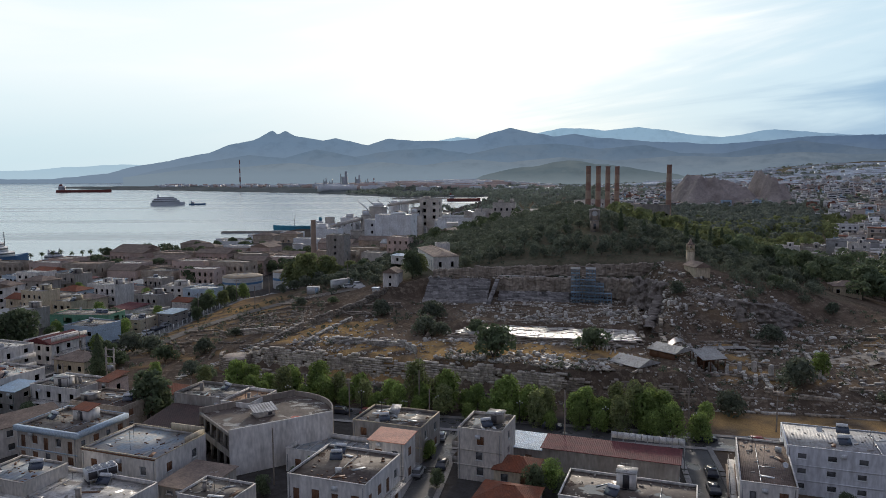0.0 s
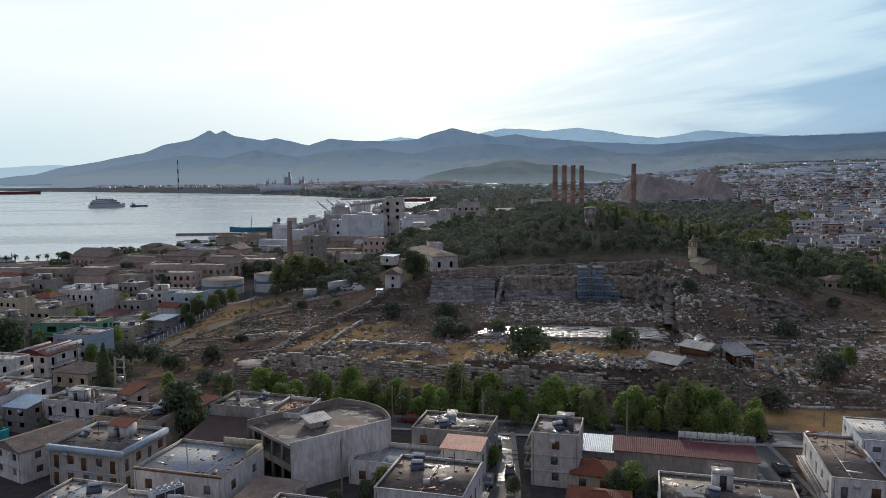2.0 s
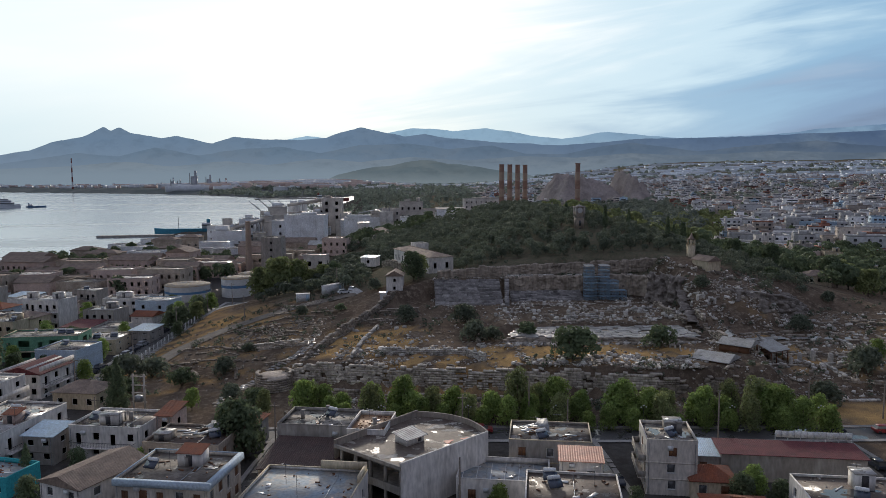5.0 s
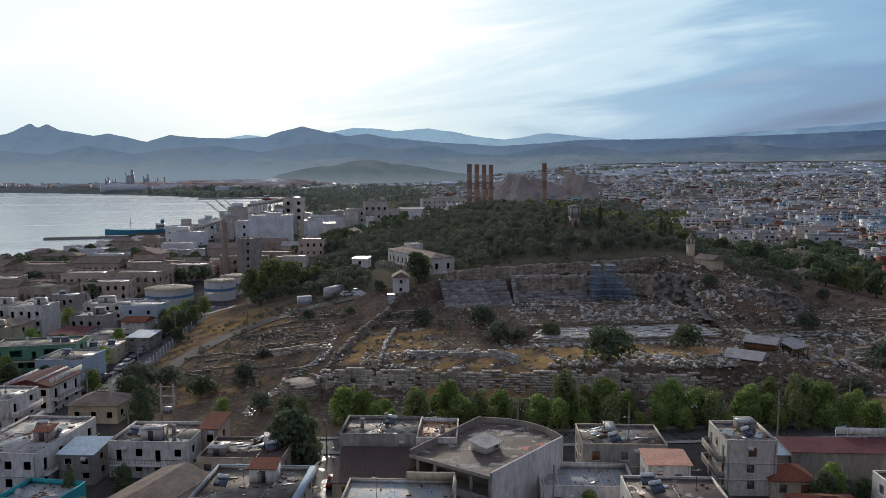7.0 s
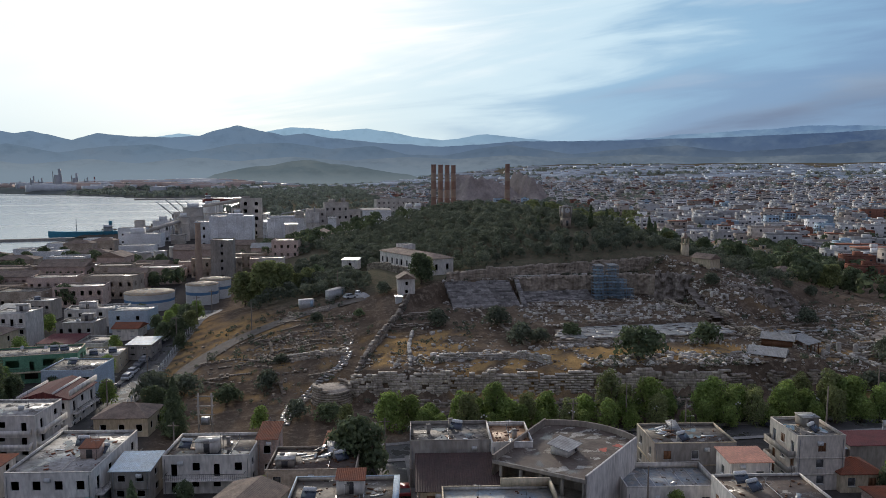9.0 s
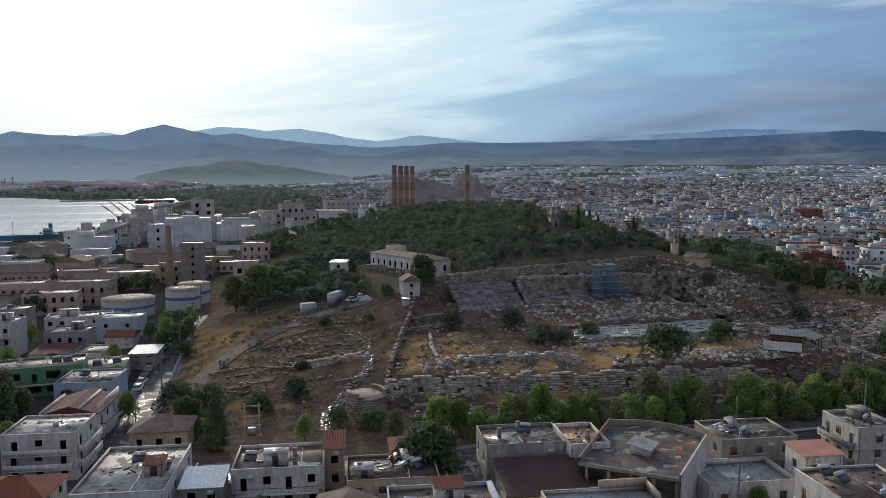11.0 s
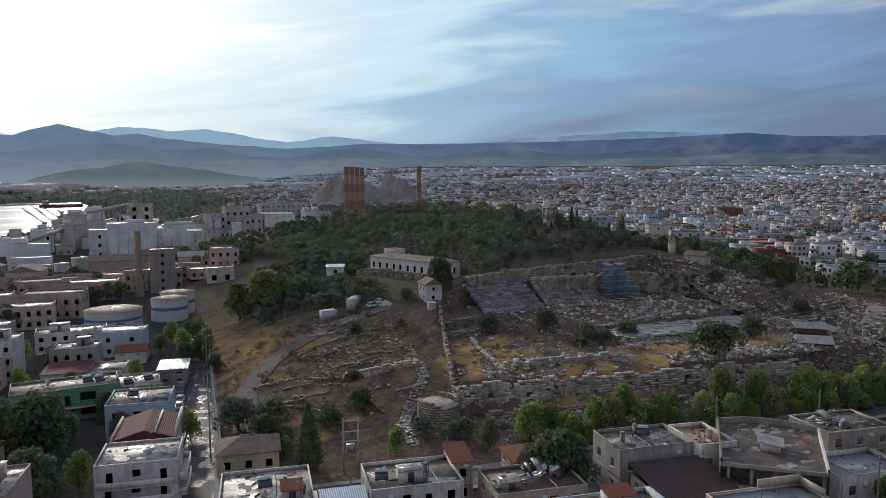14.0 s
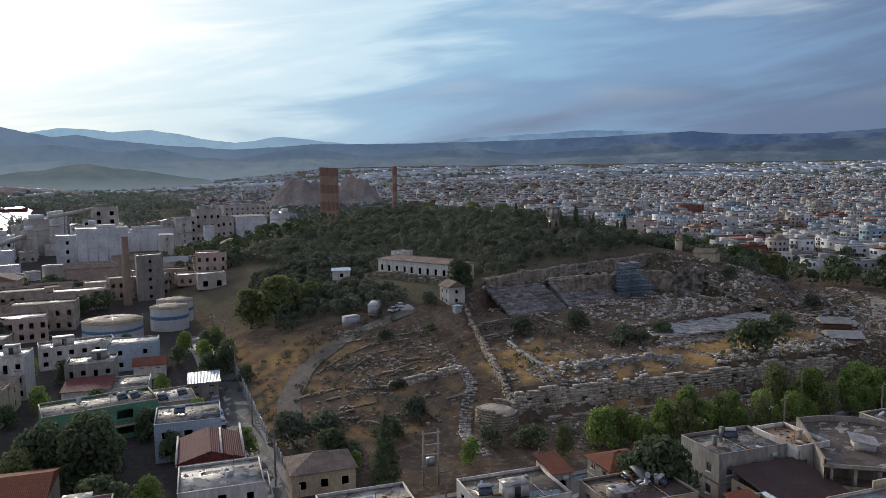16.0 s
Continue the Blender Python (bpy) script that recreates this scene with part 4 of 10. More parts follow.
def building(label, x, y, w, d, top, rot=GRID, base=None, wall=None, roof="flat", roof_mat=None, rim=0.55, storeys=2, wins=(3, 2, 2), shutters=0.3, balcony="", rim_mat=None,
             puddles=0, stair=None, rise=1.6, seed=0, name="house", category="house", group="", doors=False, win=(1.2, 1.4), canopy=None, glazed=True, sill=0.95, solid=None):
    """A block of flats or a house: walls with openings, windows, roof and its upstands."""
    rng = random.Random(seed * 131 + int(x * 7) + int(y * 13))
    base = height(x, y) - 0.25 if base is None else base
    h = top - base
    root = thing(name, pose(x, y, base, 0, 0, rot), label, category, group)
    wall, roof_mat = wall or PLASTER_WHITE, roof_mat or ROOF_GREY
    opens = {}
    usable = h - (rim if roof == "flat" else 0)
    for side, n in zip("SWE", wins):
        length = w if side == "S" else d
        n = min(n, int(length / 1.9))
        if n > 0:
            opens[side] = openings_for(length, usable, storeys, n, rng, win, doors or side in balcony, sill)
    part("wall", wall_shape(w, d, h if roof == "flat" else usable, opens), wall, root)
    if glazed:
        place_windows(root, w, d, opens, rng, shutters, math.hypot(x, y) < 160)
    sh = (usable - 0.7) / storeys
    if roof == "flat":
        zr = h - rim
        part("roof", Shape().box(-w / 2 + 0.02, w / 2 - 0.02, -d / 2 + 0.02, d / 2 - 0.02, zr - 0.2, zr), roof_mat, root)
        cop, e, t = Shape(), 0.03, 0.16
        for x0, x1, y0, y1 in ((-w / 2 - e, w / 2 + e, -d / 2 - e, -d / 2 + t), (-w / 2 - e, w / 2 + e, d / 2 - t, d / 2 + e), (-w / 2 - e, -w / 2 + t, -d / 2 + t, d / 2 - t), (w / 2 - t, w / 2 + e, -d / 2 + t, d / 2 - t)):
            cop.box(x0, x1, y0, y1, h - 0.10, h + 0.02)
        inner = Shape()
        for x0, x1, y0, y1 in ((-w / 2 + 0.02, w / 2 - 0.02, -d / 2 + 0.02, -d / 2 + t - 0.02), (-w / 2 + 0.02, w / 2 - 0.02, d / 2 - t + 0.02, d / 2 - 0.02), (-w / 2 + 0.02, -w / 2 + t - 0.02, -d / 2 + t, d / 2 - t), (w / 2 - t + 0.02, w / 2 - 0.02, -d / 2 + t, d / 2 - t)):
            inner.box(x0, x1, y0, y1, zr, h - 0.102)
        part("parapet", inner, wall, root)
        part("coping", cop, rim_mat or wall, root)
        if math.hypot(x, y) < 260:
            pr = rng_np(rng)
            junk = Shape()
            for k in range(30):
                jx, jy, js = pr.uniform(-0.44, 0.44) * w, pr.uniform(-0.44, 0.44) * d, pr.uniform(0.06, 0.26)
                junk.turned((jx, jy, zr + js * 0.3), (js * pr.uniform(1, 4), js, js * 0.6), yaw=pr.uniform(0, 3))
            if math.hypot(x, y) < 200:
                # loose boards and a pipe run left on the roof
                for k in range(3):
                    bx, by, turn = pr.uniform(-0.36, 0.36) * w, pr.uniform(-0.36, 0.36) * d, pr.uniform(0, 3)
                    part("board", Shape().turned((bx, by, zr + 0.06), (pr.uniform(1.2, 2.6), pr.uniform(0.15, 0.7), 0.05), yaw=turn, roll=0.03), (WOOD_SHUTTER, FRAME_WHITE, METAL_GREY)[k], root)
                px_ = pr.uniform(-0.3, 0.3) * w
                part("pipe", Shape().rod((px_, -0.45 * d, zr + 0.1), (px_, 0.3 * d, zr + 0.1), 0.05).rod((px_, 0.3 * d, zr), (px_, 0.3 * d, zr + 0.9), 0.05), METAL_GREY, root)
            tagged(part("rubble", junk, (TILES_RED, CONCRETE, PLASTER_CREAM, WOOD_SHUTTER)[int(pr.integers(4))], root, "builders' rubble left on the roof"), kind="stuff")
        if puddles:
            for _ in range(puddles):
                pu = Shape()
                blot(pu, rng.uniform(-0.32, 0.32) * w, rng.uniform(-0.32, 0.32) * d, zr + 0.006 + 0.002 * _, rng.uniform(0.5, 1.3), rng_np(rng), stretch=rng.uniform(0.8, 1.9))
                part("puddle", pu, PUDDLE, root, "shallow rainwater standing on the roof")
        if stair:
            sx, sy, sw, sd, s_h, s_mat, cap = stair
            part("stair_house", Shape().box(sx - sw / 2, sx + sw / 2, sy - sd / 2, sy + sd / 2, zr, zr + s_h), s_mat, root)
            if cap == "tile":
                c = slope_shape(sw, sd, zr + s_h + 0.1, 0.5, 0.2)
                ob = part("stair_roof", c, TILES_RED, root)
            else:
                ob = part("stair_roof", Shape().box(-sw / 2 - 0.12, sw / 2 + 0.12, -sd / 2 - 0.12, sd / 2 + 0.12, zr + s_h, zr + s_h + 0.15), ROOF_PALE, root)
            ob.location = (sx, sy, 0)
            part("stair_door", Shape().box(sx - 0.45, sx + 0.45, sy - sd / 2 - 0.04, sy - sd / 2 + 0.02, zr + 0.05, zr + min(2.0, s_h - 0.2)), METAL_DARK, root)
    elif roof in ("hip", "gable"):
        part("roof", hip_shape(w, d, usable, rise, 0.35, roof == "gable"), roof_mat, root)
        if roof == "hip":
            part("ridge", Shape().box(-max(0.3, w / 2 - d / 2), max(0.3, w / 2 - d / 2), -0.12, 0.12, usable + rise - 0.05, usable + rise + 0.08) if w >= d else Shape().box(-0.12, 0.12, -max(0.3, d / 2 - w / 2), max(0.3, d / 2 - w / 2), usable + rise - 0.05, usable + rise + 0.08), roof_mat, root)
    else:
        part("roof", slope_shape(w, d, usable, rise), roof_mat, root)
    if math.hypot(x, y) < 205 and name == "house" and h > 4:
        # rain pipes, a floor band and outdoor units on the walls
        for sx in (-1, 1):
            part("downpipe", Shape().rod((sx * (w / 2 - 0.35), -d / 2 - 0.07, 0), (sx * (w / 2 - 0.35), -d / 2 - 0.07, usable - 0.1), 0.05), METAL_GREY, root)
        for k in range(1, storeys):
            zb = k * sh + 0.1
            part("floor_band", Shape().box(-w / 2 - 0.07, w / 2 + 0.07, -d / 2 - 0.07, -d / 2 - 0.003, zb, zb + 0.2), rim_mat or wall, root)
            part("floor_band", Shape().box(-w / 2 - 0.07, -w / 2 - 0.003, -d / 2, d / 2, zb, zb + 0.2), rim_mat or wall, root)
        ua = rng.uniform(-0.3, 0.3) * w
        part("outdoor_unit", Shape().box(ua - 0.4, ua + 0.4, -d / 2 - 0.36, -d / 2 - 0.004, usable - 1.0, usable - 0.42), FRAME_WHITE, root)
    for side in balcony:
        (ox, oy), (ux, uy), (nx, ny), length = side_frame(side, w, d)
        ang = math.atan2(uy, ux)
        for k in range(1, storeys):
            z = k * sh + 0.18
            a0, a1, deep = 0.05 * length, 0.95 * length, 1.15
            b = part("balcony", Shape().box(a0, a1, -deep, -0.003, z - 0.16, z), rim_mat or wall, root)
            b.matrix_basis = Matrix.Translation((ox, oy, 0)) @ Matrix.Rotation(ang, 4, "Z")
            if solid:
                part("balcony_wall", Shape().box(a0, a1, -deep, -deep + 0.12, z, z + 0.95).box(a0, a0 + 0.12, -deep + 0.12, -0.004, z, z + 0.95).box(a1 - 0.12, a1, -deep + 0.12, -0.004, z, z + 0.95), solid, b)
                continue
            r = Shape()
            n = max(4, int((a1 - a0) / 0.28))
            for i in range(n + 1):
                q = a0 + (a1 - a0) * i / n
                r.box(q - 0.012, q + 0.012, -deep + 0.04, -deep + 0.065, z, z + 0.92)
            r.box(a0, a1, -deep + 0.02, -deep + 0.08, z + 0.92, z + 0.98)
            for q in (a0, a1 - 0.05):
                r.box(q, q + 0.05, -deep + 0.08, -0.05, z + 0.92, z + 0.98)
            part("railing", r, METAL_DARK, b)
    if canopy:
        for side in canopy:
            (ox, oy), (ux, uy), (nx, ny), length = side_frame(side, w, d)
            c = part("awning", Shape().turned((length / 2, -0.75, sh + 0.05), (length * 0.7, 1.5, 0.05), pitch=radians(12)), TILES_BROWN, root)
            c.matrix_basis = Matrix.Translation((ox, oy, 0)) @ Matrix.Rotation(math.atan2(uy, ux), 4, "Z")
    return root


def rng_np(r):
    return np.random.default_rng(r.randrange(1 << 30))


# ---- things on roofs ----
def make_solar_heater():
    root = thing("solar_water_heater", pose(0, 0, 0), "rooftop solar water heater with tilted panel and grey tank", "solar heater", "solar heaters on the roofs")
    part("collector", Shape().turned((0, -0.25, 0.62), (1.9, 1.25, 0.09), pitch=radians(40)), SOLAR, root, "dark glazed collector panel")
    part("tank", Shape().lathe((-0.85, 0.42, 1.15), [(0.02, 0), (0.27, 0.02), (0.3, 0.1), (0.3, 1.6), (0.27, 1.68), (0.02, 1.7)], 14, axis="x"), FRAME_WHITE, root, smooth=True)
    for sx in (-0.8, 0.8):
        part("stand", Shape().rod((sx, -0.7, 0), (sx, 0.45, 0.9), 0.025).rod((sx, 0.5, 0), (sx, 0.45, 0.92), 0.025).rod((sx, -0.7, 0.04), (sx, 0.5, 0.04), 0.025), METAL_GREY, root)
    return root


def make_antenna():
    root = thing("tv_antenna", pose(0, 0, 0), "thin metal television aerial on a roof mast", "antenna", "aerials on the roofs")
    part("mast", Shape().rod((0, 0, 0), (0, 0, 3.0), 0.03), METAL_DARK, root)
    s = Shape().rod((-0.6, 0, 2.8), (0.6, 0, 2.8), 0.018)
    for i in range(7):
        k = -0.55 + i * 0.18
        s.rod((k, -0.35 + i * 0.02, 2.8), (k, 0.35 - i * 0.02, 2.8), 0.012)
    part("array", s, METAL_GREY, root)
    return root


def make_dish():
    root = thing("satellite_dish", pose(0, 0, 0), "white satellite dish on a short roof bracket", "satellite dish", "dishes on the roofs")
    s = Shape()
    s.lathe((0, 0, 0), [(0.02, 0.0), (0.25, 0.04), (0.42, 0.12), (0.44, 0.13), (0.42, 0.145), (0.25, 0.065), (0.02, 0.03)], 16)
    d = part("dish", s, FRAME_WHITE, root, smooth=True)
    d.matrix_basis = pose(0, -0.1, 0.95, 60, 0, 0)
    part("bracket", Shape().rod((0, 0, 0), (0, 0, 0.9), 0.03).rod((0, -0.1, 0.95), (0, -0.55, 1.1), 0.015), METAL_GREY, root)
    return root


def make_ac():
    root = thing("air_conditioner", pose(0, 0, 0), "boxy white air conditioner unit standing on a roof", "air conditioner", "cooling units on the roofs")
    part("case", Shape().box(-0.45, 0.45, -0.17, 0.17, 0.1, 0.8), FRAME_WHITE, root)
    part("fan_grille", Shape().lathe((0.1, -0.18, 0.45), [(0.26, 0), (0.28, 0.0), (0.28, 0.02)], 14), METAL_DARK, root)
    part("base_rail", Shape().box(-0.4, 0.4, -0.16, 0.16, 0, 0.1), METAL_GREY, root)
    return root


def make_flue():
    root = thing("roof_chimney", pose(0, 0, 0), "short plastered chimney with a cap on a flat roof", "chimney", "chimneys on the roofs")
    part("chimney_shaft", Shape().box(-0.28, 0.28, -0.28, 0.28, 0, 1.3), PLASTER_GREY, root)
    part("cap", Shape().box(-0.36, 0.36, -0.36, 0.36, 1.4, 1.48).box(-0.25, -0.15, -0.25, 0.25, 1.3, 1.4).box(0.15, 0.25, -0.25, 0.25, 1.3, 1.4), CONCRETE, root)
    return root


ROOF_KIT = [make_solar_heater(), make_antenna(), make_dish(), make_ac(), make_flue()]
KIT_USED = set()


def on_roof(root_xy, top, rot, items):
    """Sets roof things at local places (kind, x, y, turn) on a flat roof."""
    m = pose(root_xy[0], root_xy[1], top, 0, 0, rot)
    for kind, lx, ly, turn in items:
        proto = ROOF_KIT[kind]
        p = m @ pose(lx, ly, 0.0, 0, 0, turn)
        if kind not in KIT_USED:
            proto.matrix_basis = p
            KIT_USED.add(kind)
        else:
            copy_thing(proto, p)


def dress(x, y, w, d, top, rim, rot, seed, n=3):
    r = random.Random(seed)
    items = []
    for _ in range(n):
        items.append((r.choice((0, 0, 1, 1, 2, 3, 4)), r.uniform(-0.36, 0.36) * w, r.uniform(-0.3, 0.36) * d, r.uniform(-25, 25) + (20 if r.random() < 0.5 else 0)))
    on_roof((x, y), top - rim, rot, items)


def block(label, x, y, w, d, top, n=3, **kw):
    b = building(label, x, y, w, d, top, **kw)
    if kw.get("roof", "flat") == "flat" and n:
        dress(x, y, w, d, top, kw.get("rim", 0.55), kw.get("rot", GRID), int(x * 17 + y * 5), n)
    return b


# ---- the near streets ----
block("white flat-roofed house with tan parapet and faded blue-grey roof", -49, 111, 14.5, 11.5, 8.5, 2, wall=PLASTER_WHITE, roof_mat=ROOF_BLUEGREY, rim=0.5, rim_mat=PLASTER_CREAM, storeys=2, wins=(3, 1, 2))
block("cream three-storey house with brown shutters and patched brown roof", -15.2, 100, 12.2, 11.8, 9.0, 4, wall=PLASTER_WHITE, roof_mat=ROOF_BROWN, rim=0.35, storeys=2, wins=(4, 3, 4), shutters=0.9, balcony="SE", doors=True, rim_mat=PLASTER_WHITE)
block("low grey building with debris on its stained flat roof", -9.3, 124, 13, 9, 8.0, 4, wall=PLASTER_GREY, roof_mat=ROOF_DARK, rim=0.4, storeys=2, wins=(3, 2, 2), rim_mat=PLASTER_CREAM, puddles=4)
block("stained white narrow house with a jutting upper balcony", 6.3, 114.4, 7.4, 8.6, 10.2, 2, wall=PLASTER_CREAM_PALE, roof_mat=ROOF_GREY, rim=0.5, storeys=3, wins=(1, 3, 1), balcony="W", solid=CONCRETE, puddles=3, stair=(1.0, 1.8, 2.6, 2.4, 1.5, CONCRETE, "flat"))
building("low shed with a pale blue sheet roof", 14.2, 118.2, 6.8, 6.2, 5.2, roof="slope", rise=0.5, roof_mat=SHEET_BLUE, wall=PLASTER_GREY, storeys=1, wins=(1, 0, 1), name="shed", category="shed")
building("long grey hall with a maroon sheet roof", 26.4, 112.6, 21.5, 5.6, 6.0, roof="slope", rise=0.3, roof_mat=TILES_MAROON, wall=PLASTER_GREY, storeys=1, wins=(0, 0, 1), name="hall", category="hall")
building("small cottage with a red tiled hip roof", 11.0, 110.2, 6.4, 6, 4.6, roof="hip", rise=1.3, roof_mat=TILES_RED, wall=PLASTER_CREAM, storeys=1, wins=(2, 1, 1))
block("flat-roofed building with pale walls and puddled dark roof", 24.5, 93.8, 17.7, 9.4, 7.6, 2, wall=PLASTER_WHITE, roof_mat=ROOF_BROWN, rim=0.35, storeys=2, wins=(5, 2, 2), puddles=7, stair=(-0.5, 2.0, 2.6, 2.2, 2.2, PLASTER_WHITE, "flat"))
block("white house with brown tiled roof terrace beside a lane", 47.3, 103.4, 7.4, 18, 7.8, 4, wall=PLASTER_WHITE, roof_mat=TILES_BROWN, rim=0.3, storeys=2, wins=(2, 5, 4), balcony="W", doors=True, canopy="W")
block("white apartment block with a pale corrugated roof", 61.5, 108.2, 16.5, 11, 9.2, 4, wall=PLASTER_COOL, roof_mat=SHEET_PALE, rim=0.12, storeys=3, wins=(4, 3, 3), shutters=0.1, win=(1.3, 0.9))
block("grey-roofed house with stained parapets and a glazed stairwell", -45.6, 136, 12.5, 8.6, 9.3, 3, wall=PLASTER_GREY, roof_mat=ROOF_GREY, rim=0.6, storeys=2, wins=(3, 2, 0), puddles=2)
block("white house with an orange-tiled roof terrace", -37.6, 131.2, 6.2, 9, 9.6, 2, wall=PLASTER_WHITE, roof_mat=TERRACE_ORANGE, rim=0.7, storeys=2, wins=(2, 2, 0))
building("low wing under a broad dark brown sheet roof", -48.6, 126.0, 11.5, 9.5, 6.2, roof="slope", rise=1.5, roof_mat=SHEET_BROWN, wall=PLASTER_CREAM, storeys=2, wins=(3, 3, 1))
block("white walled courtyard house with a grey panelled terrace", -19.4, 116.6, 13.6, 8.6, 5.6, 0, wall=PLASTER_WHITE, roof_mat=ROOF_BLUEGREY, rim=0.9, storeys=1, wins=(3, 1, 0))
building("small white penthouse block with a salmon sheet roof", -9.2, 111.7, 6.0, 4.8, 8.7, roof="slope", rise=0.35, roof_mat=SHEET_SALMON, wall=PLASTER_WHITE, storeys=2, wins=(2, 1, 1))
block("wide white building with a pale dirty flat roof", -55.5, 96.2, 26, 11, 7.6, 5, wall=PLASTER_WHITE, roof_mat=ROOF_PALE, rim=0.6, storeys=2, wins=(6, 2, 2), shutters=0.4)
BAND_HOUSE = block("cream two-storey house with pale blue parapet band and dark roof", -66.5, 122.2, 13.5, 11, 8.3, 4, wall=PLASTER_CREAM_PALE, solid=PLASTER_BLUE, roof_mat=ROOF_DARK, rim=0.6, rim_mat=PLASTER_BLUE, storeys=2, wins=(5, 3, 4), shutters=0.8, doors=True, stair=(1.0, 2.2, 3.6, 2.6, 1.9, PLASTER_WHITE, "tile"))
_t = 8.3 - BAND_HOUSE.matrix_world.translation.z
part("parapet_band", Shape().box(-6.75, 7.4, -6.15, -5.504, _t - 0.85, _t + 0.05).box(6.754, 7.4, -5.504, 5.5, _t - 0.85, _t + 0.05), PLASTER_BLUE, BAND_HOUSE, "pale blue overhanging parapet band")
building("long low house with brown tiled gable roof", -79, 127, 8.0, 12, 6.9, rot=GRID - 16, roof="gable", rise=1.3, roof_mat=TILES_BROWN, wall=PLASTER_WHITE, storeys=2, wins=(2, 3, 2))
block("white house with a wide worn flat roof holding rainwater", -100, 152.7, 12, 16.8, 8.0, 4, wall=PLASTER_WHITE, roof_mat=ROOF_PALE, rim=0.4, storeys=2, wins=(4, 4, 4), puddles=6, stair=(3.2, -1.5, 2.6, 2.2, 1.6, PLASTER_PINK, "tile"), balcony="E")
building("narrow house with a pale blue sheet roof", -91.4, 147.4, 5.6, 5.6, 6.6, roof="slope", rise=0.7, roof_mat=SHEET_BLUE, wall=PLASTER_GREY, storeys=2, wins=(2, 1, 1))
block("white-and-grey house with cluttered dark flat roof", -80.2, 148.6, 13, 9.4, 7.6, 6, wall=PLASTER_WHITE, roof_mat=ROOF_DARK, rim=0.5, storeys=2, wins=(4, 2, 2), puddles=4, stair=(-0.5, -1.5, 3.4, 2.2, 1.7, PLASTER_WHITE, "flat"), balcony="S")
building("tiny rooftop-high hut with red tiled roof", -71.6, 149, 3.0, 5.4, 8.0, roof="slope", rise=0.9, roof_mat=TILES_RED, wall=PLASTER_PINK, storeys=2, wins=(1, 1, 1))
block("decayed house with brown felt roof and open lightwell", -66.6, 138.2, 13, 9, 7.2, 5, wall=STONE_WALL, roof_mat=ROOF_BROWN, rim=0.35, storeys=2, wins=(4, 2, 2), stair=(-4.0, -1.8, 2.6, 2.4, 1.2, CONCRETE, "flat"))
building("small house with red tiled hip roof by the trees", -59.2, 147, 7.0, 6.6, 6.2, roof="hip", rise=1.4, roof_mat=TILES_RED, wall=PLASTER_GREY, storeys=2, wins=(2, 2, 1))
building("old cream stone house with brown tiled hip roof", -93.4, 178.4, 9.8, 7.6, 5.2, roof="hip", rise=1.7, roof_mat=TILES_BROWN, wall=PLASTER_CREAM, storeys=1, wins=(3, 2, 2), shutters=0.5)
block("white three-storey house with stepped pale roof", -111, 174.2, 11, 9.2, 9.4, 2, wall=PLASTER_WHITE, roof_mat=ROOF_PALE, rim=0.3, storeys=3, wins=(3, 2, 2), balcony="SE", puddles=3, solid=PLASTER_WHITE)
VILLA = building("villa with maroon sheet roof and white gables", -106.3, 190.6, 9.4, 11, 7.2, roof="gable", rise=1.5, roof_mat=TILES_MAROON, wall=PLASTER_WHITE, storeys=2, wins=(3, 3, 3), shutters=0.5, balcony="E")
building("house with a red tiled hip roof and white walls", -114.8, 155.6, 10, 8, 6.8, roof="hip", rise=1.7, roof_mat=TILES_RED, wall=PLASTER_WHITE, storeys=2, wins=(3, 2, 2))
for _i, _x in enumerate((-4.9, -1.6, 1.7, 4.9)):
    part("gable_fin", Shape().turned((_x, 0, 5.9 + 0.35 * _i), (0.28, 11.4, 1.0), pitch=0.0), PLASTER_WHITE, VILLA, "white plastered fin wall standing over the roof")
block("green and white apartment block with open upper floor", -114.5, 225, 19.5, 9.5, 8.2, 4, rot=-6, wall=PLASTER_GREEN, roof_mat=ROOF_GREY, rim=0.4, storeys=2, win=(2.8, 2.0), glazed=False, wins=(5, 2, 3), balcony="S", rim_mat=PLASTER_CREAM, doors=True)
building("house with pale blue sheet roof beside the lane", -91, 234.2, 6.2, 7.6, 6.4, roof="slope", rise=0.4, roof_mat=SHEET_BLUE, wall=PLASTER_GREY, storeys=2, wins=(2, 2, 2))
block("low house with a dirty cream flat roof", -100.6, 228.6, 10, 10.5, 5.8, 3, rot=-12, wall=PLASTER_CREAM, roof_mat=ROOF_PALE, rim=0.25, storeys=2, wins=(3, 2, 2))
building("white house with small red tiled roof", -95, 258.5, 7.2, 7, 6.0, roof="gable", rise=1.2, roof_mat=TILES_RED, wall=PLASTER_WHITE, storeys=2, wins=(2, 2, 2))
block("long white house with upper roof room", -105, 288, 18, 9, 7.4, 4, rot=-8, wall=PLASTER_WHITE, roof_mat=ROOF_PALE, rim=0.4, storeys=2, wins=(6, 2, 2), puddles=4, stair=(-3, 1, 5, 3.4, 1.8, PLASTER_WHITE, "flat"))
block("teal-walled courtyard house with a flat roof", -95.2, 136.2, 9, 6.6, 5.0, 1, rot=-26, wall=PLASTER_TEAL, roof_mat=ROOF_BLUEGREY, rim=0.7, storeys=1, wins=(3, 2, 1), rim_mat=PLASTER_TEAL)
building("low back house with red tiled roof and chimney", 8.5, 99.5, 8.5, 6.5, 4.6, roof="hip", rise=1.2, roof_mat=TILES_RED, wall=PLASTER_PINK, storeys=1, wins=(2, 1, 1))
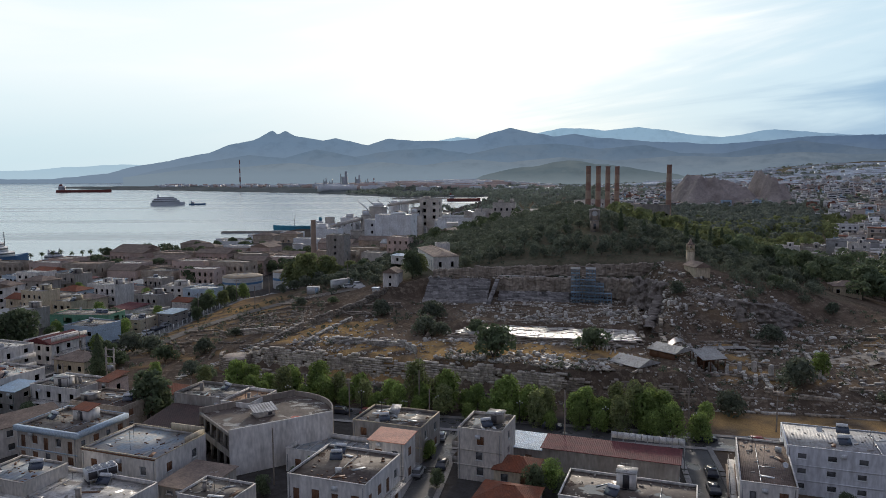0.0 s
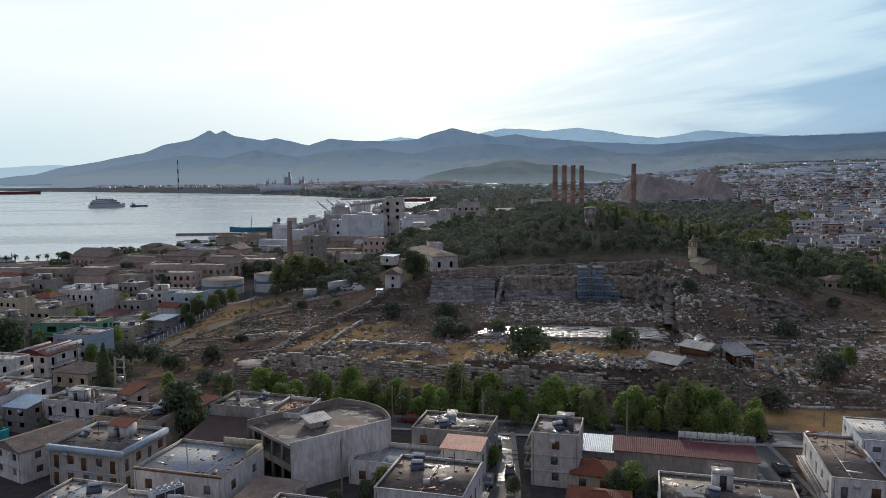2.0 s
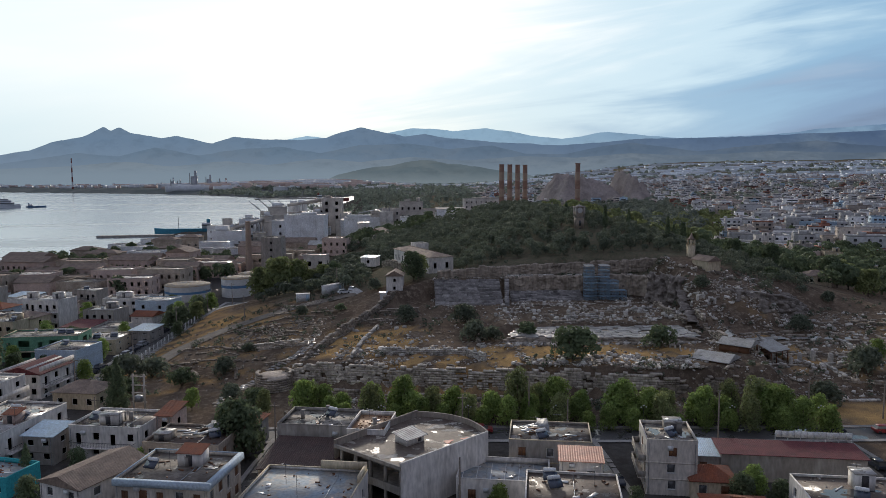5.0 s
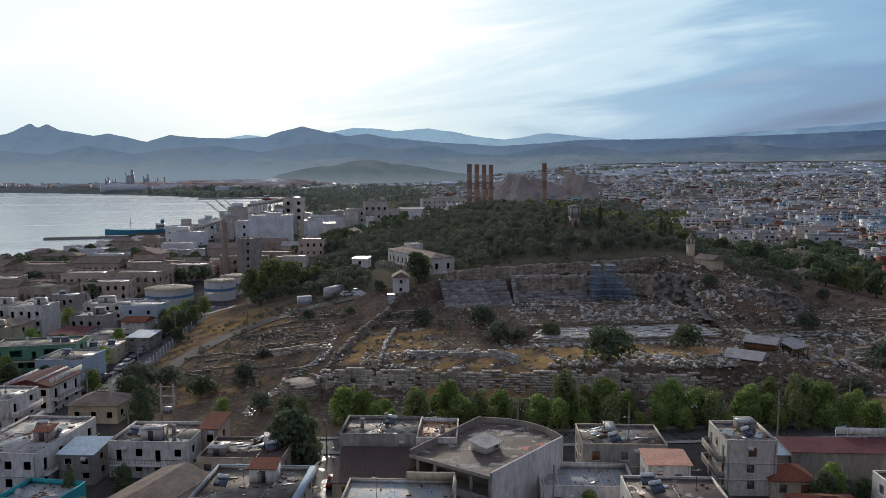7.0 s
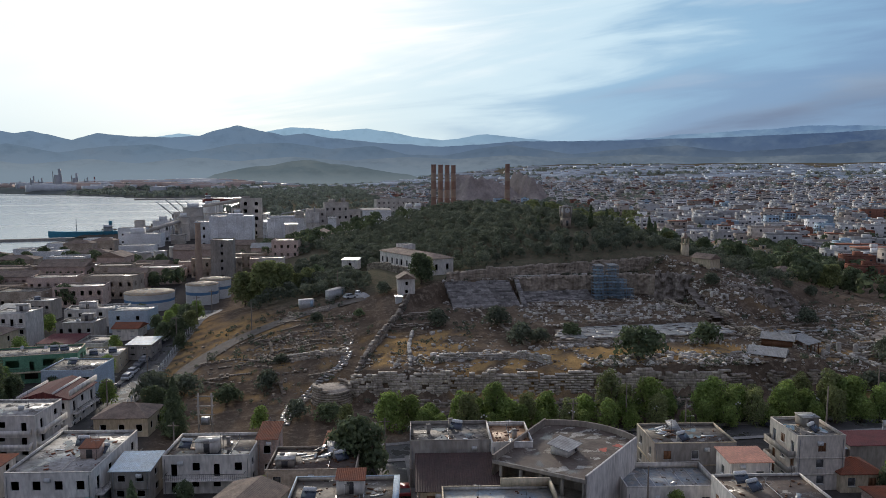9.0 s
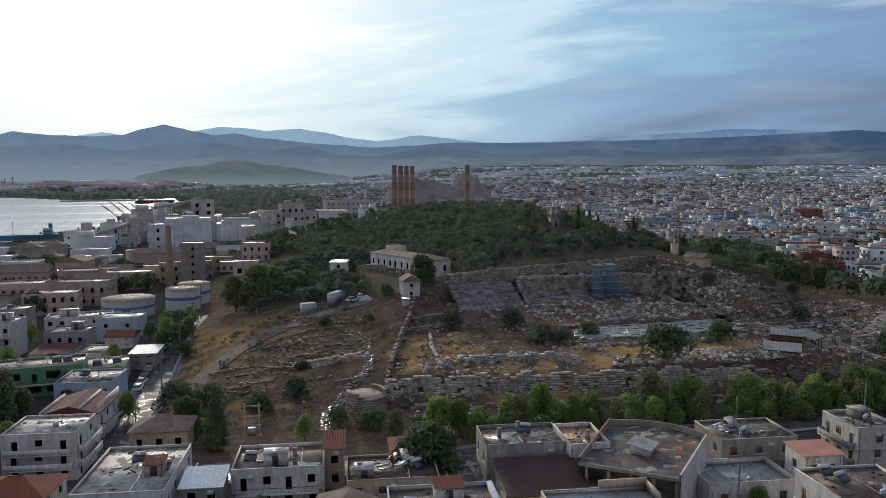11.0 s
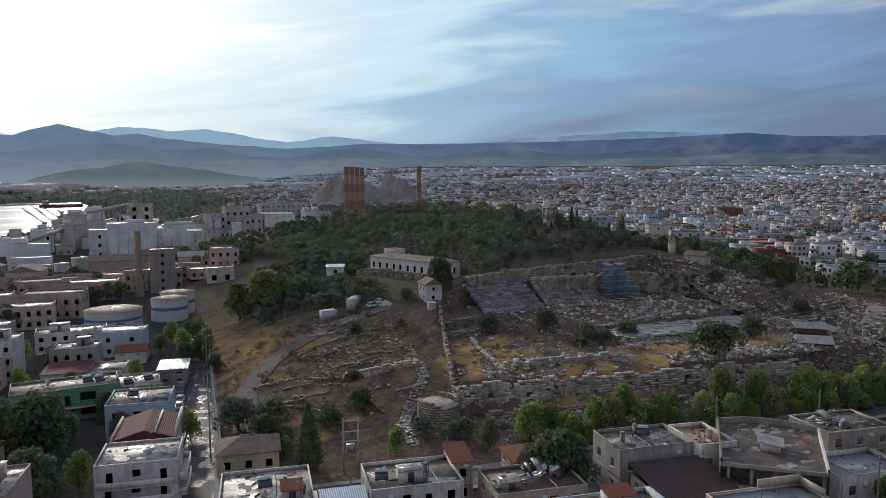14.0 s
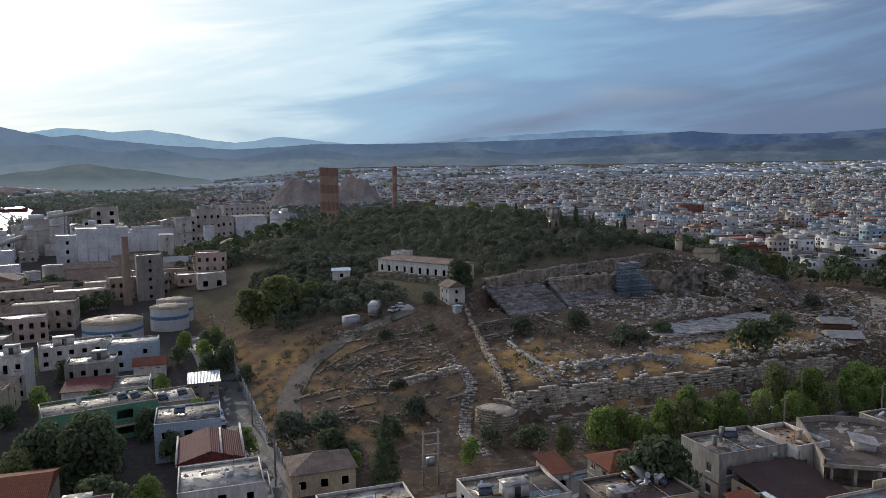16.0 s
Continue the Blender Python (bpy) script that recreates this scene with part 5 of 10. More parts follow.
building("low brown-roofed back building between houses", -38, 103.5, 7.5, 8.5, 5.6, roof="slope", rise=0.4, roof_mat=TILES_BROWN, wall=PLASTER_GREY, storeys=2, wins=(2, 1, 2))
block("small flat-roofed house on the lane corner", -33.2, 97.5, 8.5, 6.5, 6.4, 2, wall=PLASTER_WHITE, roof_mat=ROOF_DARK, rim=0.35, storeys=2, wins=(3, 1, 1))


OLD_RENDER = material("dirty_old_render", (0.36, 0.31, 0.26), 0.92, (0.20, 0.165, 0.135), 0.35, 2, 0.8, 0.2, streak=True)


def round_building():
    """The wedge-shaped building whose street front bends in an arc."""
    root = thing("curved_building", pose(0, 0, 1.7), "worn wedge-shaped building with curved parapet and blank white side wall", "building")
    top, slab = 7.9, 7.0
    A, F, Rr, B = Vector((-44.4, 123.2)), Vector((-35.8, 112.2)), Vector((-20.4, 121.8)), Vector((-29.6, 134.0))
    arc = []
    mid, bulge = (B + Rr) / 2, Vector((0.80, 0.60)) * 2.6
    for i in range(13):
        t = i / 12
        arc.append(B.lerp(Rr, t) + bulge * (4 * t * (1 - t)))
    outline = [A, F] + arc[::-1]
    cen = sum(outline, Vector((0, 0))) / len(outline)

    def wall_run(pts, z0, z1, thick, s):
        for p, q in zip(pts, pts[1:]):
            n = Vector((q.y - p.y, p.x - q.x)).normalized()
            if n.dot(cen - p) < 0:
                n = -n
            pi, qi = p + n * thick, q + n * thick
            s.quad((*p, z0), (*q, z0), (*q, z1), (*p, z1))
            s.quad((*qi, z0), (*pi, z0), (*pi, z1), (*qi, z1))
            s.quad((*p, z1), (*q, z1), (*qi, z1), (*pi, z1))
        return s

    part("side_wall", wall_run([F, Rr], 0, top, 0.25, Shape()), PLASTER_WHITE, root, "blank pale side wall with peeling plaster")
    part("curved_wall", wall_run(arc, 0, top, 0.25, Shape()), OLD_RENDER, root)
    part("back_wall", wall_run([B, A], 0, top + 0.2, 0.25, Shape()), OLD_RENDER, root)
    part("front_parapet", wall_run([A, F], slab - 0.15, slab + 0.35, 0.3, Shape()), CONCRETE, root)

    def plate(z, t, shrink, s):
        pts = [cen + (p - cen) * shrink for p in outline]
        for i in range(len(pts)):
            p, q = pts[i], pts[(i + 1) % len(pts)]
            s.quad((*cen, z), (*p, z), (*((p + q) / 2), z), (*q, z))
            s.quad((*p, z - t), (*q, z - t), (*q, z), (*p, z))
            s.quad((*cen, z - t), (*q, z - t), (*((p + q) / 2), z - t), (*p, z - t))
        return s

    part("roof", plate(slab, 0.3, 0.985, Shape()), ROOF_BROWN, root, "stained dark roof with pale patches")
    part("floor_slab", plate(3.5, 0.3, 0.975, Shape()), CONCRETE, root)
    for lev, (z0, z1) in enumerate(((0, 3.2), (3.5, 6.7))):
        for i in range(5):
            p = A.lerp(F, 0.06 + i * 0.22) + (cen - A).normalized() * 0.7
            part("column", Shape().turned((p.x, p.y, (z0 + z1) / 2), (0.42, 0.42, z1 - z0), yaw=radians(-52)), CONCRETE, root)
    part("balcony_front", wall_run([A + (F - A) * 0.02, A + (F - A) * 0.98], 3.2, 4.3, 0.16, Shape()), CONCRETE, root)
    inner = [p + (cen - p).normalized() * 4.0 for p in (A, F)]
    part("inner_wall", wall_run([A.lerp(B, 0.3), F.lerp(Rr, 0.25)], 0, 6.7, 0.2, Shape()), CONCRETE, root)
    k = Shape().turned((-32.8, 122.6, slab + 0.55), (3.4, 2.8, 1.1), yaw=radians(31))
    box_ = part("roof_box", k, PLASTER_WHITE, root, "white roof box with a tilted sheet lid")
    lid = part("lid", slope_shape(3.9, 3.3, 0, 0.45, 0.2), SHEET_PALE, box_, "pale ribbed sheet lid")
    lid.matrix_basis = Matrix.Translation((-32.8, 122.6, slab + 1.12)) @ Matrix.Rotation(radians(31), 4, "Z")
    part("vent", Shape().box(0.4, 1.1, -1.54, -1.50, 0.3, 0.8), METAL_DARK, box_).matrix_basis = Matrix.Translation((-32.8, 122.6, slab)) @ Matrix.Rotation(radians(31), 4, "Z")
    rr = np.random.default_rng(5)
    coat = material("worn_pale_coating", (0.46, 0.43, 0.385), 0.8, (0.20, 0.18, 0.155), 0.9, 3.0, 1.0, 0.1, peel=(0.085, 0.066, 0.052), peel_at=0.50)
    for i, (cx, cy, r_, k_) in enumerate(((-25.6, 127.6, 1.5, 2.4), (-22.8, 124.2, 1.3, 1.2), (-28.6, 130.2, 1.2, 1.8), (-37.4, 117.6, 0.9, 2.2), (-33.4, 116.8, 0.6, 1.6), (-30.0, 118.8, 0.5, 1.4))):
        s = Shape()
        blot(s, cx, cy, slab + 0.005 + 0.002 * i, r_, rr, stretch=k_)
        part("patch", s, coat, root, "pale worn coating patch on the roof")
    for i, (cx, cy) in enumerate(((-24.0, 121.6), (-27.0, 121.2))):
        s = Shape()
        blot(s, cx, cy, slab + 0.02 + 0.002 * i, 0.55, rr, stretch=1.5)
        part("sheet", s, SHEET_RED, root, "rust-orange sheet lying on the roof")


round_building()


def chiller(x, y, z, rot):
    root = thing("rooftop_chiller", pose(x, y, z, 0, 0, rot), "large grey rooftop chiller with two rows of fans", "chiller")
    part("case", Shape().box(-2.1, 2.1, -1.0, 1.0, 0.5, 1.9), FRAME_WHITE, root)
    for k in range(3):
        part("coil", Shape().box(-1.95 + k * 1.35, -0.75 + k * 1.35, -1.03, -1.003, 0.7, 1.75), METAL_DARK, root, "dark finned coil panel")
    for i in range(4):
        for sy in (-0.5, 0.5):
            part("fan", Shape().lathe((-1.55 + i * 1.03, sy, 1.9), [(0.42, 0), (0.42, 0.16), (0.36, 0.16), (0.34, 0.06), (0.05, 0.05)], 14), METAL_GREY, root)
    for sx in (-1.9, 1.9):
        part("skid", Shape().box(sx - 0.1, sx + 0.1, -1.0, 1.0, 0.0, 0.5), METAL_DARK, root)


chiller(-50.6, 99.4, 7.0, GRID + 62)
block("raised cream roof block with a stained terrace", -61.5, 98.6, 9.0, 7.5, 9.0, 1, base=6.9, wall=PLASTER_CREAM_PALE, roof_mat=ROOF_BLUEGREY, rim=0.35, storeys=1, wins=(1, 0, 0), name="roof_block", category="roof block")


def tan_parapet():
    """The raised back parapet of the tan-edged house, and its brown gutter."""
    root = thing("roof_parapet", pose(-49, 111, 8.45, 0, 0, GRID), "raised tan parapet wall at the back of a flat roof", "parapet")
    part("back_piece", Shape().box(0.5, 7.1, 5.45, 5.75, 0, 1.1), PLASTER_CREAM, root)
    part("side_piece", Shape().box(6.85, 7.15, 1.2, 5.44, 0, 0.9), PLASTER_CREAM, root)
    part("gutter", Shape().box(-7.2, 7.2, -6.0, -5.82, -0.25, -0.08), WOOD_SHUTTER, root, "rust-brown gutter along the eaves")


tan_parapet()


def terrace_strips():
    """White dividing strips over the panelled terrace."""
    for i in range(6):
        o = thing("terrace_strip", pose(-19.4, 116.6, 4.712, 0, 0, GRID), "white dividing strip on the grey terrace", "strip", "strips on the terrace")
        part("bar", Shape().box(-6.2 + i * 2.1, -6.08 + i * 2.1, -3.9, 3.9, 0, 0.05), FRAME_WHITE, o)


terrace_strips()


def junk_heap(x, y, z, seed):
    """Old doors, sheets and timbers heaped on a roof."""
    rng = np.random.default_rng(seed)
    for i in range(16):
        o = thing("old_board" if i % 3 else "old_sheet", pose(x + rng.normal(0, 1.5), y + rng.normal(0, 1.0), z + 0.12 + 0.03 * i % 0.4, rng.uniform(-12, 12), rng.uniform(-12, 12), rng.uniform(0, 180)), "weathered loose board heaped on the roof" if i % 3 else "bent metal sheet heaped on the roof", "board" if i % 3 else "sheet", "junk heaped on the roof")
        part("plank" if i % 3 else "panel", Shape().box(-rng.uniform(0.5, 1.4), rng.uniform(0.5, 1.4), -rng.uniform(0.06, 0.4), rng.uniform(0.06, 0.4), 0, 0.06), (METAL_GREY, WOOD_SHUTTER, FRAME_WHITE, METAL_DARK)[i % 4], o)
    o = thing("ribbed_sheet", pose(x + 1.6, y + 0.2, z + 0.55, 22, 0, GRID + 8), "tilted dark ribbed metal sheet on the roof", "sheet")
    s = Shape().box(-0.9, 0.9, -1.9, 1.9, 0, 0.06)
    part("sheet", s, SHEET_GREY, o)
    part("prop", Shape().rod((0, 1.6, -1.05), (0, 1.6, 0), 0.05), METAL_DARK, o)


junk_heap(-11.4, 125.6, 7.6, 4)
junk_heap(-65.0, 139.5, 6.85, 8)


def board_fence():
    root = thing("board_fence", pose(0, 0, 0), "white boarded fence on top of the long wall", "fence")
    for i in range(12):
        t = i / 12
        a, b = Vector((27.5, 117.0)).lerp(Vector((38.6, 112.9)), t), Vector((27.5, 117.0)).lerp(Vector((38.6, 112.9)), t + 0.078)
        m = (a + b) / 2
        part("panel", Shape().turned((m.x, m.y, 6.9), ((b - a).length, 0.06, 1.1), yaw=math.atan2(b.y - a.y, b.x - a.x)), FRAME_WHITE, root)
    for i in range(7):
        a = Vector((27.5, 117.0)).lerp(Vector((38.6, 112.9)), i / 6)
        part("post", Shape().box(a.x - 0.06, a.x + 0.06, a.y + 0.05, a.y + 0.17, 1.6, 7.4), METAL_GREY, root)


board_fence()

# ---- masonry ----
BLOCK_MESH = {}


def block_mesh(mat, i):
    """One of a few worn unit blocks."""
    key = (mat.name, i)
    if key not in BLOCK_MESH:
        rng = np.random.default_rng(100 + i)
        v = BOX_V + rng.uniform(-0.07, 0.07, BOX_V.shape)
        BLOCK_MESH[key] = mesh_np("block", v, BOX_F, mat)
    return BLOCK_MESH[key]


def masonry(name, label, pts, z0, z1, mat, L=0.95, H=0.48, T=0.7, singles=0, ragged=0.5, seed=0, lift=None, category="wall", single_from=0.3, gaps=0.05):
    """A wall of separate worn blocks in courses along a line, its top broken. z0 None: stands on the land."""
    rng = np.random.default_rng(seed + 500)
    root = thing(name, pose(0, 0, 0), label, category, kind="")
    C, S, A = [], [], []
    for (xa, ya), (xb, yb) in zip(pts, pts[1:]):
        length = math.hypot(xb - xa, yb - ya)
        yaw = math.atan2(yb - ya, xb - xa)
        ux, uy = math.cos(yaw), math.sin(yaw)
        base = z0 if z0 is not None else min(height(xa, ya), height(xb, yb), height((xa + xb) / 2, (ya + yb) / 2)) - 0.3
        top = z1 if z0 is not None else None
        k, z = 0, base
        total = (z1 - z0) if z0 is not None else z1
        while z < base + total:
            h = H * rng.uniform(0.8, 1.2)
            a = -L * rng.uniform(0, 1)
            depth = (base + total - z) / max(total, 0.1)
            while a < length:
                w = L * rng.uniform(0.65, 1.4)
                c = a + w / 2
                a += w
                if c < 0 or c > length:
                    continue
                wave = 0.5 + 0.5 * math.sin(c * 0.37 + seed) * math.sin(c * 0.13 + 1.7 * seed)
                if depth < ragged * wave * (0.6 + 0.8 * rng.random()) or rng.random() < gaps:
                    continue
                gx, gy = xa + ux * c, ya + uy * c
                zz = z + h / 2 + (height(gx, gy) - 0.3 - base if z0 is None else 0)
                off = rng.normal(0, 0.05)
                C.append((gx - uy * off, gy + ux * off, zz))
                S.append((w * 0.975, T * rng.uniform(0.85, 1.1), h * 0.965))
                A.append(yaw + rng.normal(0, 0.015))
            z += h
    n = len(C)
    i0 = int(n * single_from)
    pick = set(range(i0, min(n, i0 + singles)))
    for i in pick:
        ob = part("block", block_mesh(mat, i % 6), None, root)
        ob.matrix_basis = Matrix.LocRotScale(C[i], Euler((0, 0, A[i])), S[i])
    rest = [i for i in range(n) if i not in pick]
    if rest:
        v, f = boxes_np([C[i] for i in rest], [S[i] for i in rest], [A[i] for i in rest], 0.06, 0.0, rng)
        tagged(part("coursed_blocks", mesh_np("coursed_blocks", v, f, mat), None, root), kind="stuff")
    return root


def uvp(*pairs):
    return [from_uv(u, v) for u, v in pairs]


def rock_face(name, label, line, z0, z1, amp, seed, mat=None, lean=0.8, cell=0.3):
    """A rough hewn rock face along a line, with fissures, ledges and a broken crest."""
    rng = np.random.default_rng(seed)
    P = np.array(line, float)
    seglen = np.hypot(*np.diff(P, axis=0).T)
    dist = np.concatenate([[0], np.cumsum(seglen)])
    n = max(8, int(dist[-1] / cell))
    s = np.linspace(0, dist[-1], n)
    X, Y = np.interp(s, dist, P[:, 0]), np.interp(s, dist, P[:, 1])
    tx, ty = np.gradient(X), np.gradient(Y)
    ln = np.hypot(tx, ty)
    nx, ny = ty / ln, -tx / ln
    Z0 = np.interp(s, dist, z0) if np.ndim(z0) else np.full(n, z0, float)
    Z1 = np.interp(s, dist, z1) if np.ndim(z1) else np.full(n, z1, float)
    rows = 22

    def blocky(lo, hi, sd):
        out = np.zeros(n)
        i = 0
        while i < n:
            w = int(rng.integers(lo, hi))
            out[i:i + w] = rng.normal(0, sd)
            i += w
        return out

    crest = blocky(2, 7, 0.4) + rng.normal(0, 0.12, n)
    buttress = blocky(3, 12, 1.0)
    V = []
    stratum = buttress
    for j in range(rows + 2):
        f = min(j / rows, 1.0)
        if j % 3 == 0:
            stratum = buttress * 0.7 + blocky(2, 6, 0.7)
        push = amp * (stratum + rng.normal(0, 0.22, n)) * (1 if j <= rows else 0.3)
        off = lean * (1 - f) + push
        if j == rows + 1:
            off = np.full(n, -2.2) + push
        z = Z0 + (Z1 - Z0) * f + crest * 0.5 * f + rng.normal(0, 0.05, n)
        V.append(np.stack([X + nx * off, Y + ny * off, z], -1))
    idx = np.arange(n * (rows + 2)).reshape(rows + 2, n)
    q = np.stack([idx[:-1, :-1], idx[:-1, 1:], idx[1:, 1:], idx[1:, :-1]], -1).reshape(-1, 4)
    return tagged(new(name, mesh_np(name, np.array(V), q, mat or ROCK)), label, "rock", kind="structure")


def ribbon(name, pts, width, mat, label, category, lift=0.05, pitch=1.5, kerb=None):
    """A road or path laid on the land."""
    P = np.array(pts, float)
    d = np.concatenate([[0], np.cumsum(np.hypot(*np.diff(P, axis=0).T))])
    n = max(4, int(d[-1] / pitch))
    s = np.linspace(0, d[-1], n)
    X, Y = np.interp(s, d, P[:, 0]), np.interp(s, d, P[:, 1])
    k = np.ones(7) / 7
    X[3:-3], Y[3:-3] = np.convolve(X, k, "valid"), np.convolve(Y, k, "valid")
    tx, ty = np.gradient(X), np.gradient(Y)
    ln = np.hypot(tx, ty)
    nx, ny = -ty / ln, tx / ln
    V = []
    for f in np.linspace(-0.5, 0.5, 5):
        x, y = X + nx * width * f, Y + ny * width * f
        z = np.maximum(ground(x, y), ground(x + 0.7, y + 0.7)) + lift
        V.append(np.stack([x, y, z], -1))
    idx = np.arange(n * 5).reshape(5, n)
    q = np.stack([idx[:-1, :-1], idx[:-1, 1:], idx[1:, 1:], idx[1:, :-1]], -1).reshape(-1, 4)
    tagged(new(name, mesh_np(name, np.array(V), q, mat, smooth=True)), label, category, kind="structure")
    if kerb:
        for f in (-0.5, 0.5):
            s_ = Shape()
            x, y = X + nx * width * f, Y + ny * width * f
            for i in range(n - 1):
                z = max(height(x[i], y[i]), height(x[i + 1], y[i + 1])) + lift
                w = 0.15
                a, b = (x[i], y[i]), (x[i + 1], y[i + 1])
                ox, oy = nx[i] * kerb * np.sign(f), ny[i] * kerb * np.sign(f)
                s_.quad((a[0], a[1], z - 0.2), (b[0], b[1], z - 0.2), (b[0], b[1], z + 0.14), (a[0], a[1], z + 0.14))
                s_.quad((a[0], a[1], z + 0.14), (b[0], b[1], z + 0.14), (b[0] + ox, b[1] + oy, z + 0.14), (a[0] + ox, a[1] + oy, z + 0.14))
            tagged(new("pavement", s_.mesh("pavement", PAVING)), "narrow concrete pavement with a raised kerb", "pavement", kind="structure")


# ---- the sanctuary ----
front = [(u, float(wall_front(u)) - 0.2) for u in (-49, -38, -28, -19, -10, 5, 15, 30)]
masonry("precinct_wall", "tall ancient precinct wall of weathered limestone blocks", uvp(*front), 1.7, 8.3, PALE_STONE, 1.1, 0.52, 0.9, 200, 0.22, 1, single_from=0.45)
masonry("precinct_wall", "ruined eastern precinct wall with broken blocks", uvp((30, -25.2), (40, -25.4), (50, -25.5), (57, -25.7)), 1.9, 8.0, LIMESTONE, 1.0, 0.5, 0.9, 40, 0.55, 2)
masonry("side_wall", "ancient side wall of stone blocks climbing the slope", uvp((-49, -10), (-43, 6), (-37.5, 20)), None, 3.4, LIMESTONE, 1.0, 0.5, 0.8, 50, 0.35, 3)
masonry("side_wall", "upper side wall of grey blocks below the white house", uvp((-37, 21), (-31, 36), (-27.5, 45)), None, 2.3, LIMESTONE, 0.9, 0.45, 0.8, 30, 0.4, 4)
masonry("outer_wall", "low outer footing wall in front of the precinct", uvp((-45, -15), (-30, -18.5), (-12, -22.0), (8, -25.0), (26, -29)), None, 1.5, LIMESTONE, 1.0, 0.5, 0.8, 30, 0.6, 5)
masonry("retaining_wall", "retaining wall of pale blocks with a small doorway", uvp((-30, -5.5), (-9.5, -7.5), (-5.5, -13)), None, 1.9, MARBLE, 0.9, 0.42, 0.6, 60, 0.3, 6)
masonry("inner_wall", "low wall of pale stones across the court", uvp((-36, -8), (-34, 6), (-31, 18)), None, 1.3, MARBLE, 0.8, 0.42, 0.8, 50, 0.6, 7)
masonry("cross_wall", "short stone wall closing the upper terrace", uvp((-33, 33), (-20, 34)), None, 1.8, LIMESTONE, 0.9, 0.45, 0.7, 40, 0.3, 8)
masonry("cross_wall", "short lower terrace wall of grey stones", uvp((-35, 24), (-21, 24.5)), None, 1.2, LIMESTONE, 0.9, 0.45, 0.7, 30, 0.4, 9)


masonry("slope_wall", "thick pale retaining wall across the west slope", uvp((-65.4, 12.3), (-56.9, 11.4), (-48.9, 10.3)), None, 2.0, PALE_STONE, 1.0, 0.4, 0.8, 40, 0.25, 16)


def round_tower():
    root = thing("round_tower", pose(-54.2, 179.6, 0.9), "ruined round tower of coursed stone at the precinct corner", "tower")
    rng = np.random.default_rng(17)
    C, S, A = [], [], []
    for k in range(10):
        n = 26
        for i in range(n):
            a = 2 * math.pi * (i + 0.5 * (k % 2)) / n + rng.normal(0, 0.01)
            if k > 7 and math.sin(a * 2 + 1) + rng.normal(0, 0.4) < 0.0:
                continue
            r = 4.0 - 0.03 * k
            C.append((r * math.cos(a), r * math.sin(a), 0.25 + k * 0.5))
            S.append((2 * math.pi * 4.0 / n * 0.97, 0.7, 0.485))
            A.append(a + math.pi / 2)
    for c, s, a in zip(C, S, A):
        ob = part("block", block_mesh(LIMESTONE, int(rng.integers(6))), None, root)
        ob.matrix_basis = Matrix.LocRotScale(c, Euler((0, 0, a)), s)
    part("fill", Shape().lathe((0, 0, 0), [(3.75, 0), (3.75, 3.9), (2.5, 4.35), (0.05, 4.1)], 24), STONE_WALL, root, "earth and rubble filling the tower")


round_tower()


